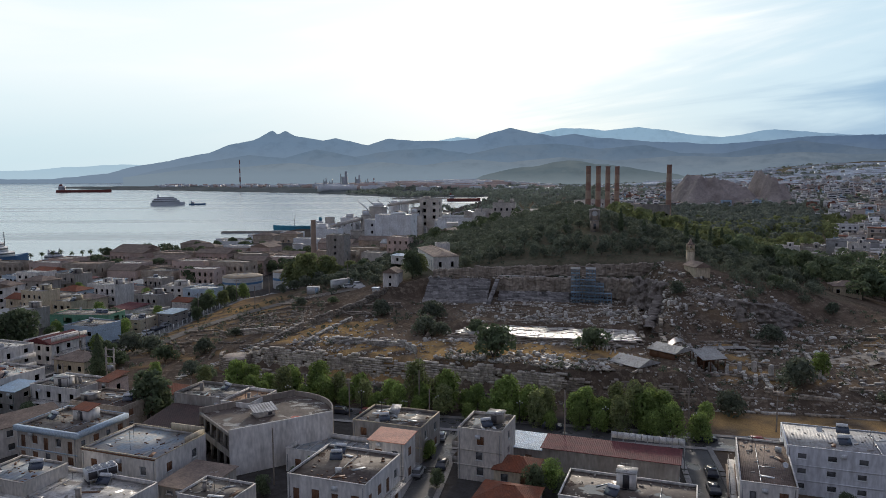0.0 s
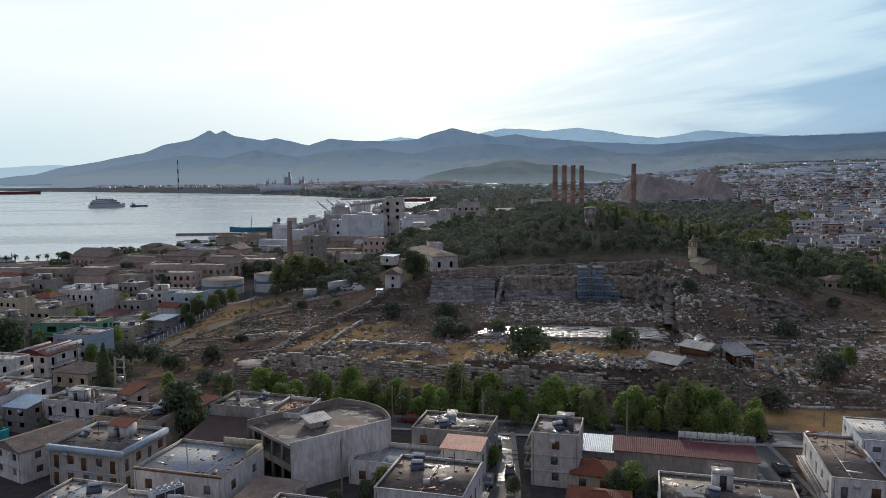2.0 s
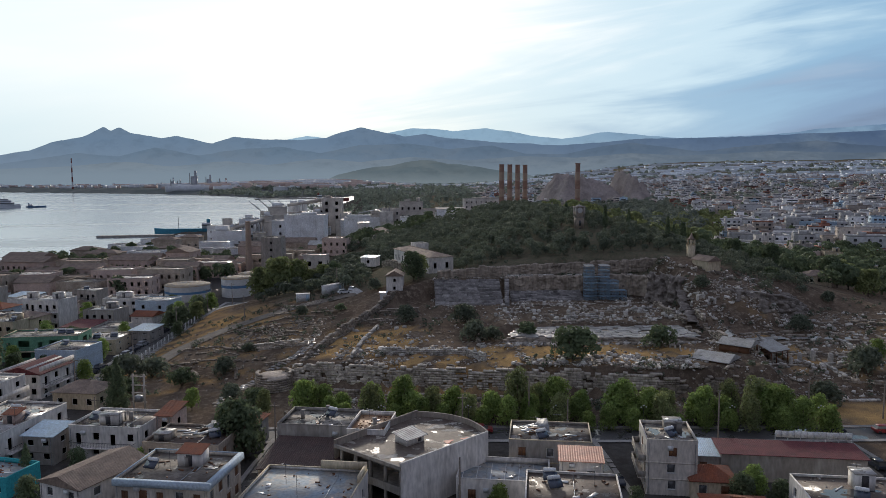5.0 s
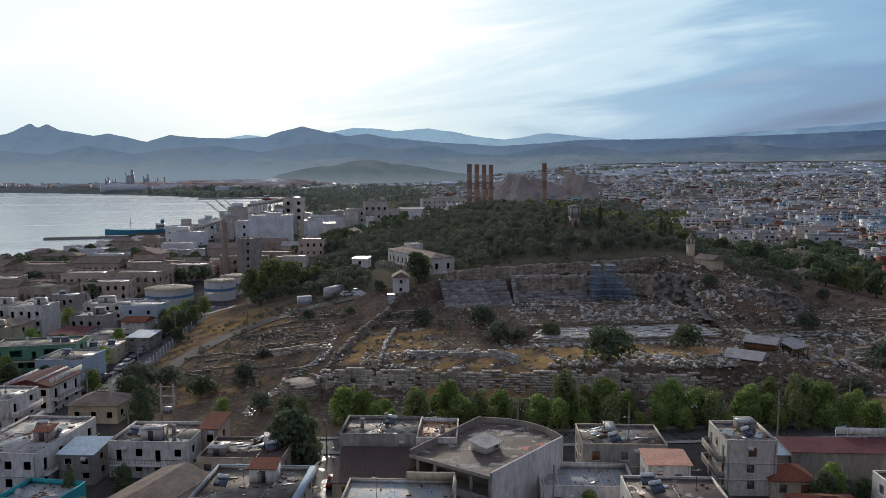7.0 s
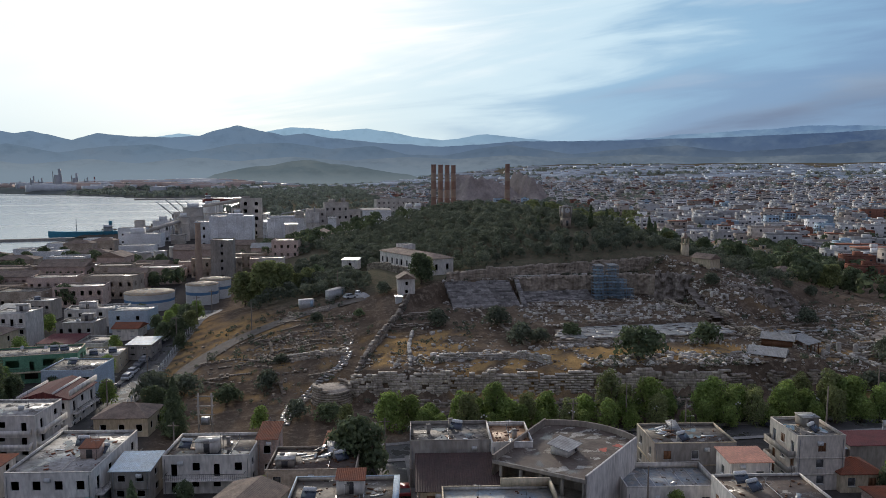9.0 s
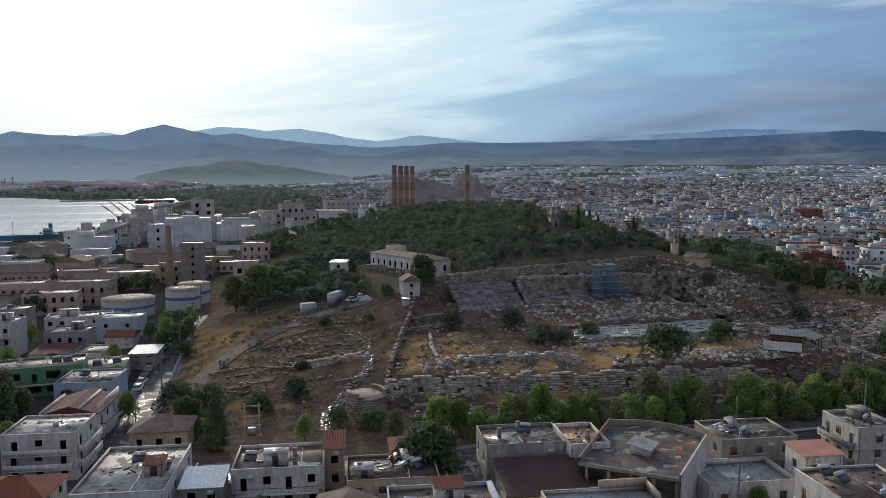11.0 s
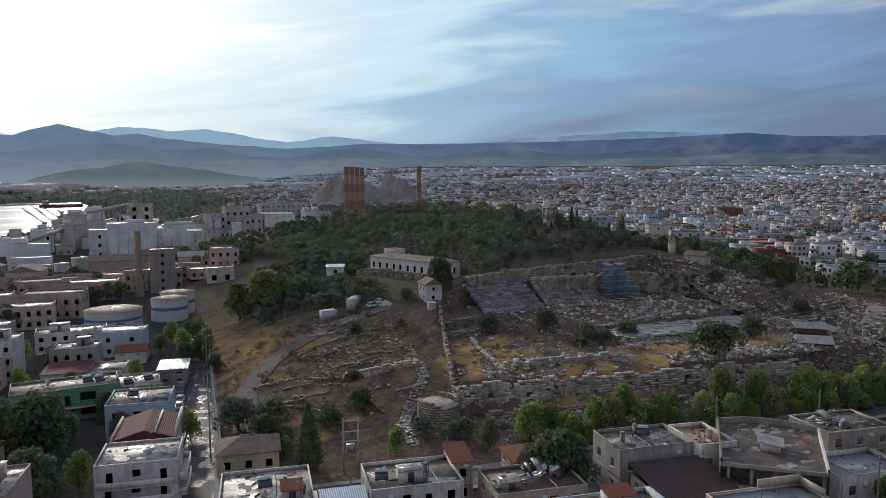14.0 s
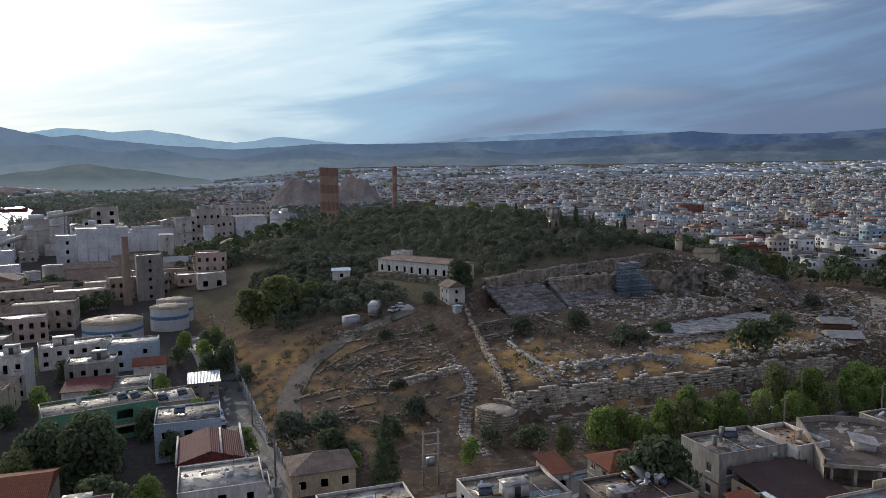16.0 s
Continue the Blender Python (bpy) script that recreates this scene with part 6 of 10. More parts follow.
# ---- the great hall ----
def hall():
    rng = np.random.default_rng(23)
    # porch platform with flagstones
    root = thing("porch_platform", pose(*HALL_O, -0.75, 0, 0, math.degrees(math.atan2(HALL_U[1], HALL_U[0])) - 3.5), "long raised porch floor of pale worn flagstones", "platform")
    part("core", Shape().box(4, 47, 0.35, 11.8, 8.8, 11.0), STONE_WALL, root)
    flags = []
    v = 0.0
    while v < 12.4:
        d = rng.uniform(1.1, 1.6)
        u = 0.55 * v
        while u < 46.5:
            w = rng.uniform(1.2, 2.4)
            if rng.random() > 0.07 + 0.25 * (u < 6):
                flags.append((u + w / 2, v + d / 2, w * 0.94, d * 0.92))
            u += w
        v += d
    for i, (u, v, w, d) in enumerate(flags[:290]):
        ob = part("flagstone", block_mesh(PAVED_FLOOR, i % 6), None, root)
        ob.matrix_basis = Matrix.LocRotScale((u, v, 11.08 + rng.normal(0, 0.06)), Euler((rng.normal(0, 0.018), rng.normal(0, 0.018), rng.normal(0, 0.01))), (w, d, 0.3))
    for k in range(5):
        u = 0.0
        while u < 48:
            w = rng.uniform(0.8, 1.6)
            if rng.random() > 0.06 + 0.05 * k:
                ob = part("step_block", block_mesh(LIMESTONE, int(rng.integers(6))), None, root)
                ob.matrix_basis = Matrix.LocRotScale((u + w / 2, 0.15 - 0.16 * (4 - k) + rng.normal(0, 0.04), 9.0 + k * 0.42 + 0.2), Euler((0, 0, rng.normal(0, 0.01))), (w * 0.97, 0.8, 0.41))
            u += w
    # rock-cut rows of seats, west part deep, east part shallow
    for label, u0, u1, v0, rows, rise, tread, z0 in (("steep rows of worn rock-cut seats", -15, 5.5, 41.0, 19, 0.315, 0.68, 11.0), ("low rows of rock-cut seats under the cliff", 8.5, 31, 46.0, 9, 0.28, 0.55, 11.0)):
        seat = thing("rock_terrace", pose(*HALL_O, 0, 0, 0, math.degrees(math.atan2(HALL_U[1], HALL_U[0]))), label, "rock terrace")
        part("base", Shape().box(u0, u1, v0 + 0.6, v0 + rows * tread + 3, 9.5, z0 - 0.1), ROCK, seat)
        for r in range(rows):
            u = u0
            while u < u1:
                w = rng.uniform(1.2, 4.6)
                w = min(w, u1 - u)
                if rng.random() > 0.05 and w > 0.3:
                    dz = rng.normal(0, 0.05)
                    ob = part("seat_block", block_mesh(SEAT_STONE, int(rng.integers(6))), None, seat)
                    ob.matrix_basis = Matrix.LocRotScale((u + w / 2, v0 + (r + 0.5) * tread + rng.normal(0, 0.06), z0 + (r + 0.5) * rise - 0.35 + dz), Euler((rng.normal(0, 0.012), rng.normal(0, 0.012), rng.normal(0, 0.015))), (w * 0.98, tread * 0.93, rise + 0.9))
                u += w
    # dividing stair
    st = thing("rock_stair", pose(*HALL_O, 0, 0, 0, math.degrees(math.atan2(HALL_U[1], HALL_U[0]))), "narrow rock-cut stair between the seat rows", "stairs")
    for r in range(14):
        ob = part("tread", block_mesh(SEAT_STONE, r % 6), None, st)
        ob.matrix_basis = Matrix.LocRotScale((6.2 + r * 0.12, 39 + r * 1.0, 11.0 + r * 0.45), Euler((0, 0, 0)), (1.3, 1.3, 0.8))
    # column stumps and low sills on the hall floor
    for i in range(7):
        for j in range(5):
            if rng.random() < 0.45:
                x, y = from_uv(5 + i * 6.3 + rng.normal(0, 0.2), 15 + j * 6.0 + rng.normal(0, 0.2))
                h = rng.choice([0.35, 0.5, 0.9])
                c = thing("pillar_stump", pose(x, y, height(x, y) - 0.05, 0, 0, rng.uniform(0, 90)), "weathered limestone pillar stump on the hall floor", "pillar stump", "stumps in the hall")
                part("plinth", Shape().box(-0.7, 0.7, -0.7, 0.7, 0, 0.3), LIMESTONE, c)
                part("drum", Shape().lathe((0, 0, 0.3), [(0.55, 0), (0.53, h), (0.45, h + 0.03), (0.02, h)], 14), MARBLE, c)


hall()
rock_face("rock_cliff_hall", "hewn rock cliff behind the hall seats", uvp((7.5, 52.2), (20, 52.0), (32, 51.8), (42, 51.0), (50, 47.0), (53, 40)), (13.2, 13.2, 13.2, 12.5, 12.0, 11.5), (17.5, 17.7, 18.0, 18.4, 18.2, 15.0), 0.25, 61, lean=0.3)
rock_face("rock_cliff_upper", "rough upper rock wall above the hall terrace", uvp((-14, 54.8), (-2, 55.6), (20, 57.2), (40, 58.2), (60, 59.4)), (16.8, 17.0, 17.2, 17.6, 18.4), (19.6, 20.2, 20.9, 21.6, 22.4), 0.2, 62, lean=0.2)
rock_face("rock_cliff_east", "broken rock cliff below the chapel", uvp((50, 43), (58, 38), (66, 30), (76, 26), (86, 30), (93, 42)), (12.0, 11.0, 8.5, 7.5, 8.0, 9.0), (19.5, 19.0, 17.0, 16.0, 14.5, 13.0), 1.1, 63, mat=DARK_ROCK, lean=5.0, cell=0.4)
rock_face("rock_cliff_side", "rock ledges east of the hall", uvp((52, 10), (55, 24), (58, 36)), (9.0, 9.5, 10.5), (11.5, 13.5, 16.0), 0.7, 64, mat=DARK_ROCK, lean=1.5)
masonry("terrace_edge", "line of pale blocks along the upper terrace edge", uvp((8, 54.6), (20, 54.6), (32, 54.8)), 17.3, 18.0, MARBLE, 1.0, 0.4, 0.7, 25, 0.6, 12)
masonry("hall_side_wall", "ruined west side wall of the great hall", uvp((-5.5, 2), (-7, 20), (-9, 38)), None, 1.1, LIMESTONE, 1.0, 0.45, 0.8, 40, 0.7, 13)
masonry("hall_side_wall", "ruined east side wall with a stair passage", uvp((49, 1), (49.5, 20), (50, 40)), None, 2.0, LIMESTONE, 1.0, 0.5, 0.9, 60, 0.5, 14)
masonry("passage_wall", "dark sunken passage wall beside the hall", uvp((53.5, -8), (54, 8), (55, 18)), None, 2.2, LIMESTONE, 1.0, 0.5, 0.9, 40, 0.5, 15)


# ---- the forecourt ruins and the west slope ----
def low_walls():
    rng = np.random.default_rng(29)
    k = 0
    east = [((60, -12), (84, -14)), ((60, -4), (90, -5)), ((66, 4), (95, 6)), ((64, -14), (63, 6)), ((74, -14), (75, 5)), ((86, -16), (88, 8)), ((98, -18), (100, 10)), ((62, 12), (84, 15)), ((90, 12), (112, 16)), ((102, -6), (124, -4)), ((104, 4), (126, 10)), ((72, -22), (96, -24)), ((100, -24), (122, -25)), ((116, -16), (118, 8)), ((34, -16), (47, -15.5)), ((12, -15), (24, -18)), ((58, -27.6), (76, -28)), ((78, -28), (100, -29)), ((92, 22), (120, 26))]
    west = []
    for line in (((-83.7, 19.3), (-74.2, 19.5), (-65.6, 12.6)), ((-64.6, 44), (-56.8, 42.3), (-44.7, 36.4)), ((-72.2, 24.3), (-66, 28.5), (-59.3, 32.3), (-54, 30.5), (-49.1, 26.9), (-46.3, 17.6)), ((-66.5, 27.5), (-65.6, 13)), ((-84.4, 9.8), (-76.1, 3.3), (-72.2, -2.9)),
                 ((-80, 15.5), (-72, 14.5), (-66, 9.5)), ((-78, 9.5), (-70, 8)), ((-66, 5), (-58, 3.5)), ((-58, 24), (-51, 21)), ((-63, 20), (-55, 17.5)), ((-70, 1), (-64, -1), (-63, -6)), ((-60, 38), (-50, 34)), ((-75, 30), (-66, 36), (-58, 38))):
        west += list(zip(line, line[1:]))
    for q in range(26):
        u0, v0 = rng.uniform(58, 122), rng.uniform(-24, 22)
        ln = rng.uniform(4, 11)
        east.append(((u0, v0), (u0 + ln, v0 + rng.uniform(-1, 1))) if q % 2 else ((u0, v0), (u0 + rng.uniform(-1, 1), v0 + ln)))
    for q in range(12):
        u0, v0 = rng.uniform(4, 42), rng.uniform(13, 32)
        east.append(((u0, v0), (u0 + rng.uniform(3, 8), v0 + rng.uniform(-0.6, 0.6))))
    for q in range(8):
        u0, v0 = rng.uniform(-80, -52), rng.uniform(-8, 34)
        west.append(((u0, v0), (u0 + rng.uniform(3, 9), v0 - rng.uniform(-1, 2))))
    for (a, b), zone in [(w, "e") for w in east] + [(w, "w") for w in west]:
        k += 1
        hgt = float(rng.uniform(0.5, 1.3) if zone == "e" else rng.uniform(0.45, 0.95))
        mat = BROWN_STONE if zone == "w" else MARBLE if rng.random() < 0.35 else LIMESTONE
        masonry("foundation_wall", {"grey_limestone": "low ruined foundation wall of grey blocks", "earthy_stone": "low earth-brown terrace wall of rough stones"}.get(mat.name, "low foundation wall of pale marble blocks"), uvp(a, b), None, hgt, mat, 0.95 if zone == "e" else 0.6, 0.42 if zone == "e" else 0.3, 0.75, 2, 0.7 if zone == "e" else 0.45, 30 + k, category="ruined wall", gaps=0.12)


low_walls()


def make_drum():
    root = thing("column_drum", pose(0, 0, 0), "fallen pale marble column drum", "column drum", "fallen drums and blocks")
    part("drum", Shape().lathe((0, 0, 0), [(0.02, 0), (0.5, 0.01), (0.55, 0.06), (0.54, 0.78), (0.48, 0.84), (0.02, 0.83)], 12), MARBLE, root)
    return root


def make_slab():
    root = thing("marble_block", pose(0, 0, 0), "cut marble block lying on the ground", "stone block", "fallen drums and blocks")
    s = Shape()
    s.turned((0, 0, 0.28), (1.3, 0.8, 0.6), roll=0.05)
    s.turned((0.1, 0.05, 0.62), (0.9, 0.55, 0.12), roll=0.05)
    part("body", s, MARBLE, root)
    return root


def make_stump():
    root = thing("standing_stone", pose(0, 0, 0), "upright broken marble pillar stump", "pillar", "standing stumps")
    part("shaft", Shape().lathe((0, 0, -0.1), [(0.42, 0), (0.40, 1.1), (0.36, 1.5), (0.2, 1.62), (0.02, 1.55)], 10), MARBLE, root)
    return root


def scatter_stones():
    rng = np.random.default_rng(41)
    protos, used = [make_drum(), make_slab(), make_stump()], set()

    def put(i, x, y, s, turn, lay=False):
        m = pose(x, y, height(x, y) - 0.06 + (0.5 * s if lay else 0), 90 if lay else 0, 0, turn) @ Matrix.Scale(s, 4)
        if i in used:
            c = copy_thing(protos[i], Matrix.Identity(4))
            c.matrix_basis = m
        else:
            used.add(i)
            protos[i].matrix_basis = m

    for _ in range(45):
        put(1, *from_uv(rng.uniform(-8, 50), rng.normal(-2.5, 1.8)), rng.uniform(0.6, 1.1), rng.uniform(0, 180))
    for _ in range(34):
        put(0, *from_uv(rng.uniform(0, 50), rng.uniform(13, 34)), rng.uniform(0.7, 1.1), rng.uniform(0, 180), rng.random() < 0.4)
    for _ in range(40):
        put(1, *from_uv(rng.uniform(8, 30), rng.normal(-15, 1.6)), rng.uniform(0.6, 1.1), rng.uniform(0, 180))
    for i in range(8):
        put(2, *from_uv(52 + i * 1.5, 26 - i * 0.3), rng.uniform(0.8, 1.1), 0)
        put(2, *from_uv(38 + i * 0.9, -6.0 - i * 0.8), rng.uniform(0.5, 0.7), 0)
    for i in range(9):
        put(2, *from_uv(60 + i * 3.2, -9 + rng.normal(0, 2.0)), rng.uniform(0.9, 1.6), 0)
    for _ in range(40):
        put(1, *from_uv(rng.uniform(58, 120), rng.uniform(-20, 26)), rng.uniform(0.6, 1.2), rng.uniform(0, 180))
    for _ in range(24):
        put(1, *from_uv(rng.uniform(-40, -14), rng.uniform(-8, 18)), rng.uniform(0.5, 1.0), rng.uniform(0, 180))
    # loose stones past counting
    C, S, A = [], [], []
    zones = [(-48, 56, -20, 12, 5600, 0.23), (-30, 56, 12, 40, 2200, 0.2), (56, 128, -26, 34, 11000, 0.26), (-88, -44, -12, 44, 2000, 0.2), (0, 48, -24, -12, 2400, 0.34), (50, 90, 20, 46, 2600, 0.4), (-14, 34, 36, 52, 900, 0.3), (-40, -10, -16, 0, 1400, 0.34), (0, 52, -4, 1, 1500, 0.36), (0, 50, 12, 18, 1600, 0.3), (-16, 32, 38, 56, 3200, 0.26), (2, 52, 18, 46, 3600, 0.24), (34, 60, 30, 60, 3000, 0.3), (-48, 56, -30, -18, 3000, 0.26), (-62, -50, 47, 52, 900, 0.34), (-72, -46, 14, 34, 1600, 0.26)]
    for u0, u1, v0, v1, n, size in zones:
        u, v = rng.uniform(u0, u1, n), rng.uniform(v0, v1, n)
        keep = np.sin(u * 0.42 + 2 * np.sin(v * 0.3)) * np.sin(v * 0.55 + np.sin(u * 0.21) * 2) + rng.normal(0, 0.35, n) > 0.05
        x, y = from_uv(u[keep], v[keep])
        z = ground(x, y)
        m = len(x)
        s = size * np.minimum(rng.lognormal(0, 0.55, m), 2.6)
        C.append(np.stack([x, y, z + s * 0.1], -1))
        S.append(np.stack([s * rng.uniform(0.8, 1.8, m), s * rng.uniform(0.6, 1.1, m), s * rng.uniform(0.4, 0.8, m)], -1))
        A.append(rng.uniform(0, 3.14, m))
    C, S, A = np.concatenate(C), np.concatenate(S), np.concatenate(A)
    pale = (rng.random(len(C)) < 0.4) & (to_uv(C[:, 0], C[:, 1])[0] > -46)
    for name, sel, mat, lab in (("loose_stones", ~pale, LIMESTONE, "grey loose stones strewn over the ruins"), ("marble_fragments", pale, MARBLE, "pale marble fragments strewn over the ruins")):
        v, f = boxes_np(C[sel], S[sel], A[sel], 0.16, 0.25, rng)
        tagged(new(name, mesh_np(name, v, f, mat)), lab, "stones", kind="stuff")


scatter_stones()
ribbon("path_slope", [(-88.5, 194), (-85.9, 202.4), (-80.7, 215), (-69.3, 228.6), (-53.9, 237.3), (-44.7, 239), (-30.1, 240)], 4.8, material("track_gravel", (0.185, 0.158, 0.13), 0.95, (0.12, 0.098, 0.078), 0.5, 3, 0.9, 0.6, peel=(0.20, 0.155, 0.112), peel_at=0.58), "grey gravel track climbing the slope", "path", 0.06)


def paved_way():
    """Worn slabs of an ancient stepped way, each laid by itself."""
    rng = np.random.default_rng(52)
    root = thing("paved_way", pose(0, 0, 0), "ancient stepped way of worn pale slabs", "path")
    pts = np.array([(-66, 170), (-62.6, 179.4), (-55.9, 186.7), (-48.7, 193), (-45.5, 200), (-43.5, 207)], float)
    d = np.concatenate([[0], np.cumsum(np.hypot(*np.diff(pts, axis=0).T))])
    t = 0.0
    while t < d[-1]:
        x, y = np.interp(t, d, pts[:, 0]), np.interp(t, d, pts[:, 1])
        x2, y2 = np.interp(t + 0.5, d, pts[:, 0]), np.interp(t + 0.5, d, pts[:, 1])
        yaw = math.atan2(y2 - y, x2 - x)
        for k in (-0.8, 0.0, 0.8):
            if rng.random() < 0.86:
                px, py = x - math.sin(yaw) * (k + rng.normal(0, 0.08)), y + math.cos(yaw) * (k + rng.normal(0, 0.08))
                ob = part("slab", block_mesh(PAVED_FLOOR if rng.random() < 0.6 else LIMESTONE, int(rng.integers(6))), None, root)
                ob.matrix_basis = Matrix.LocRotScale((px, py, height(px, py) + 0.06 + rng.normal(0, 0.03)), Euler((rng.normal(0, 0.03), rng.normal(0, 0.03), yaw + rng.normal(0, 0.08))), (rng.uniform(0.7, 1.15), rng.uniform(0.6, 0.85), 0.35))
        t += rng.uniform(0.85, 1.15)


paved_way()
ribbon("path_court", [from_uv(92, -2), from_uv(105, 6), from_uv(118, 14), from_uv(126, 22)], 7.0, LIMESTONE, "pale paved forecourt of the sanctuary", "pavement", 0.10)
ribbon("path_court", [from_uv(54, -2), from_uv(62, 8), from_uv(76, 10), from_uv(92, 8)], 2.4, PAVED_FLOOR, "narrow processional way of pale slabs", "path", 0.10)


# ---- shelters, scaffold, chapel, towers, school ----
SHELTER_ROOF = ribbed("weathered_shelter_sheet", (0.40, 0.385, 0.36), 0.3, 0.7, (0.26, 0.245, 0.22))


def shelter(label, x, y, w, d, z_low, rise, rot, mat, gable=False):
    """An open roof on timber posts; the ridge of a gable runs along its own x."""
    root = thing("shelter", pose(x, y, 0, 0, 0, rot), label, "shelter")
    part("roof", hip_shape(w, d, z_low, rise, 0.3, True) if gable and w >= d else slope_shape(w, d, z_low, rise, 0.2), mat, root)
    ca, sa = math.cos(radians(rot)), math.sin(radians(rot))
    for i in range(4):
        for sy in (-1, 1):
            px, py = -w / 2 + 0.2 + i * (w - 0.4) / 3, sy * (d / 2 - 0.2)
            top = z_low + (rise if sy > 0 and not gable else 0)
            part("post", Shape().box(px - 0.09, px + 0.09, py - 0.09, py + 0.09, height(x + px * ca - py * sa, y + px * sa + py * ca) - 0.3, top - 0.1), WOOD_SHUTTER, root)
    for sy in (-1, 1):
        top = z_low + (rise if sy > 0 and not gable else 0)
        part("beam", Shape().box(-w / 2, w / 2, sy * (d / 2 - 0.2) - 0.08, sy * (d / 2 - 0.2) + 0.08, top - 0.32, top - 0.12), WOOD_SHUTTER, root)
    for k in range(2):
        q = -w / 2 + 0.3 + k * (w - 0.6)
        part("brace", Shape().rod((q, -d / 2 + 0.2, z_low - 1.6), (q, d / 2 - 0.2, z_low - 0.3), 0.05).rod((q, d / 2 - 0.2, z_low - 1.6), (q, -d / 2 + 0.2, z_low - 0.3), 0.05), WOOD_SHUTTER, root)
    gz = height(x, y) - 0.2
    part("screen", Shape().box(-w / 2 + 0.2, w / 2 - 0.2, d / 2 - 0.24, d / 2 - 0.18, gz, z_low - 0.35), WOOD_SHUTTER, root, "brown board screen under the roof")


shelter("open shelter with grey gabled roof on timber posts", 41.6, 155.8, 7.6, 7.2, 9.3, 1.25, 127, SHELTER_ROOF, True)
shelter("upper shelter with grey gabled roof on timber posts", 51.4, 162.0, 7.0, 6.4, 10.6, 1.1, 127, SHELTER_ROOF, True)
shelter("single-pitch grey sheet shelter over excavated remains", 60.6, 162.4, 6.0, 4.6, 8.6, 1.4, 14, SHELTER_ROOF)

NET_BLUE = material("blue_scaffold_tube", (0.27, 0.37, 0.45), 0.6, (0.18, 0.26, 0.33), 0.8, 4, 0.6, 0.0)


def scaffold():
    x0, y0 = from_uv(31.0, 44.5)
    root = thing("scaffold", pose(x0, y0, 11.2, 0, 0, math.degrees(math.atan2(HALL_U[1], HALL_U[0]))), "blue tube scaffold with two towers against the rock", "scaffold")

    def bay(ux, vx, w, d, h):
        s = Shape()
        zs = np.arange(0, h + 0.01, 1.0)
        n, m = int(w / 0.8), int(d / 1.0)
        for i in range(n + 1):
            for j in range(m + 1):
                s.rod((ux + i * w / n, vx + j * d / m, 0), (ux + i * w / n, vx + j * d / m, h), 0.06, seg=4)
        for z in zs:
            for j in range(m + 1):
                s.rod((ux, vx + j * d / m, z), (ux + w, vx + j * d / m, z), 0.05, seg=4)
            for i in range(n + 1):
                s.rod((ux + i * w / n, vx, z), (ux + i * w / n, vx + d, z), 0.05, seg=4)
        for k in range(len(zs) - 1):
            for i in range(n):
                a, b = (i, i + 1) if (k + i) % 2 else (i + 1, i)
                s.rod((ux + a * w / n, vx, zs[k]), (ux + b * w / n, vx, zs[k + 1]), 0.04, seg=4)
        for z in zs[1::2]:
            s.box(ux, ux + w, vx, vx + d, z + 0.04, z + 0.09)
        return s

    for ux, vx, w, d, h in ((0.4, 1.2, 2.6, 3.0, 10.2), (5.0, 1.2, 2.8, 3.0, 10.2)):
        part("tower_frame", bay(ux, vx, w, d, h), NET_BLUE, root)
        part("cover", slope_shape(w, d, 0, 0.25, 0.2), SHEET_GREY, root, "pale sheet cover on the tower top").location = (ux + w / 2, vx + d / 2, h + 0.3)
    part("side_frame", bay(3.0, 2.2, 2.0, 2.0, 7.0), NET_BLUE, root)
    part("side_frame", bay(7.8, 0.6, 2.6, 3.0, 6.0), NET_BLUE, root)
    part("side_frame", bay(10.4, 0.2, 2.4, 2.6, 3.0), NET_BLUE, root)


scaffold()


def chapel():
    building("small stone chapel with a tiled gable roof", 75.4, 213.9, 4.6, 7.2, 23.4, rot=8, base=18.6, wall=PLASTER_CREAM, roof="gable", rise=1.4, roof_mat=TILES_BROWN, storeys=1, wins=(1, 2, 2), shutters=0, name="chapel", category="chapel", win=(0.8, 0.9))
    root = thing("bell_tower", pose(77.4, 226.0, 21.6, 0, 0, 8), "slim stone bell tower beside the chapel", "bell tower")
    part("shaft", Shape().box(-0.95, 0.95, -0.95, 0.95, -1.6, 5.0), PLASTER_CREAM, root)
    part("cornice", Shape().box(-1.1, 1.1, -1.1, 1.1, 5.0, 5.22), PLASTER_CREAM, root)
    for sx in (-0.72, 0.72):
        for sy in (-0.72, 0.72):
            part("pillar", Shape().box(sx - 0.22, sx + 0.22, sy - 0.22, sy + 0.22, 5.22, 7.0), PLASTER_CREAM, root)
    part("bell", Shape().lathe((0, 0, 5.9), [(0.45, 0), (0.36, 0.2), (0.25, 0.55), (0.02, 0.7)], 12), METAL_DARK, root)
    part("cap", Shape().box(-1.05, 1.05, -1.05, 1.05, 7.0, 7.2).lathe((0, 0, 7.2), [(1.0, 0), (0.5, 0.8), (0.05, 2.0)], 4, a0=math.pi / 4, a1=math.pi / 4 + 2 * math.pi), TILES_BROWN, root)


chapel()


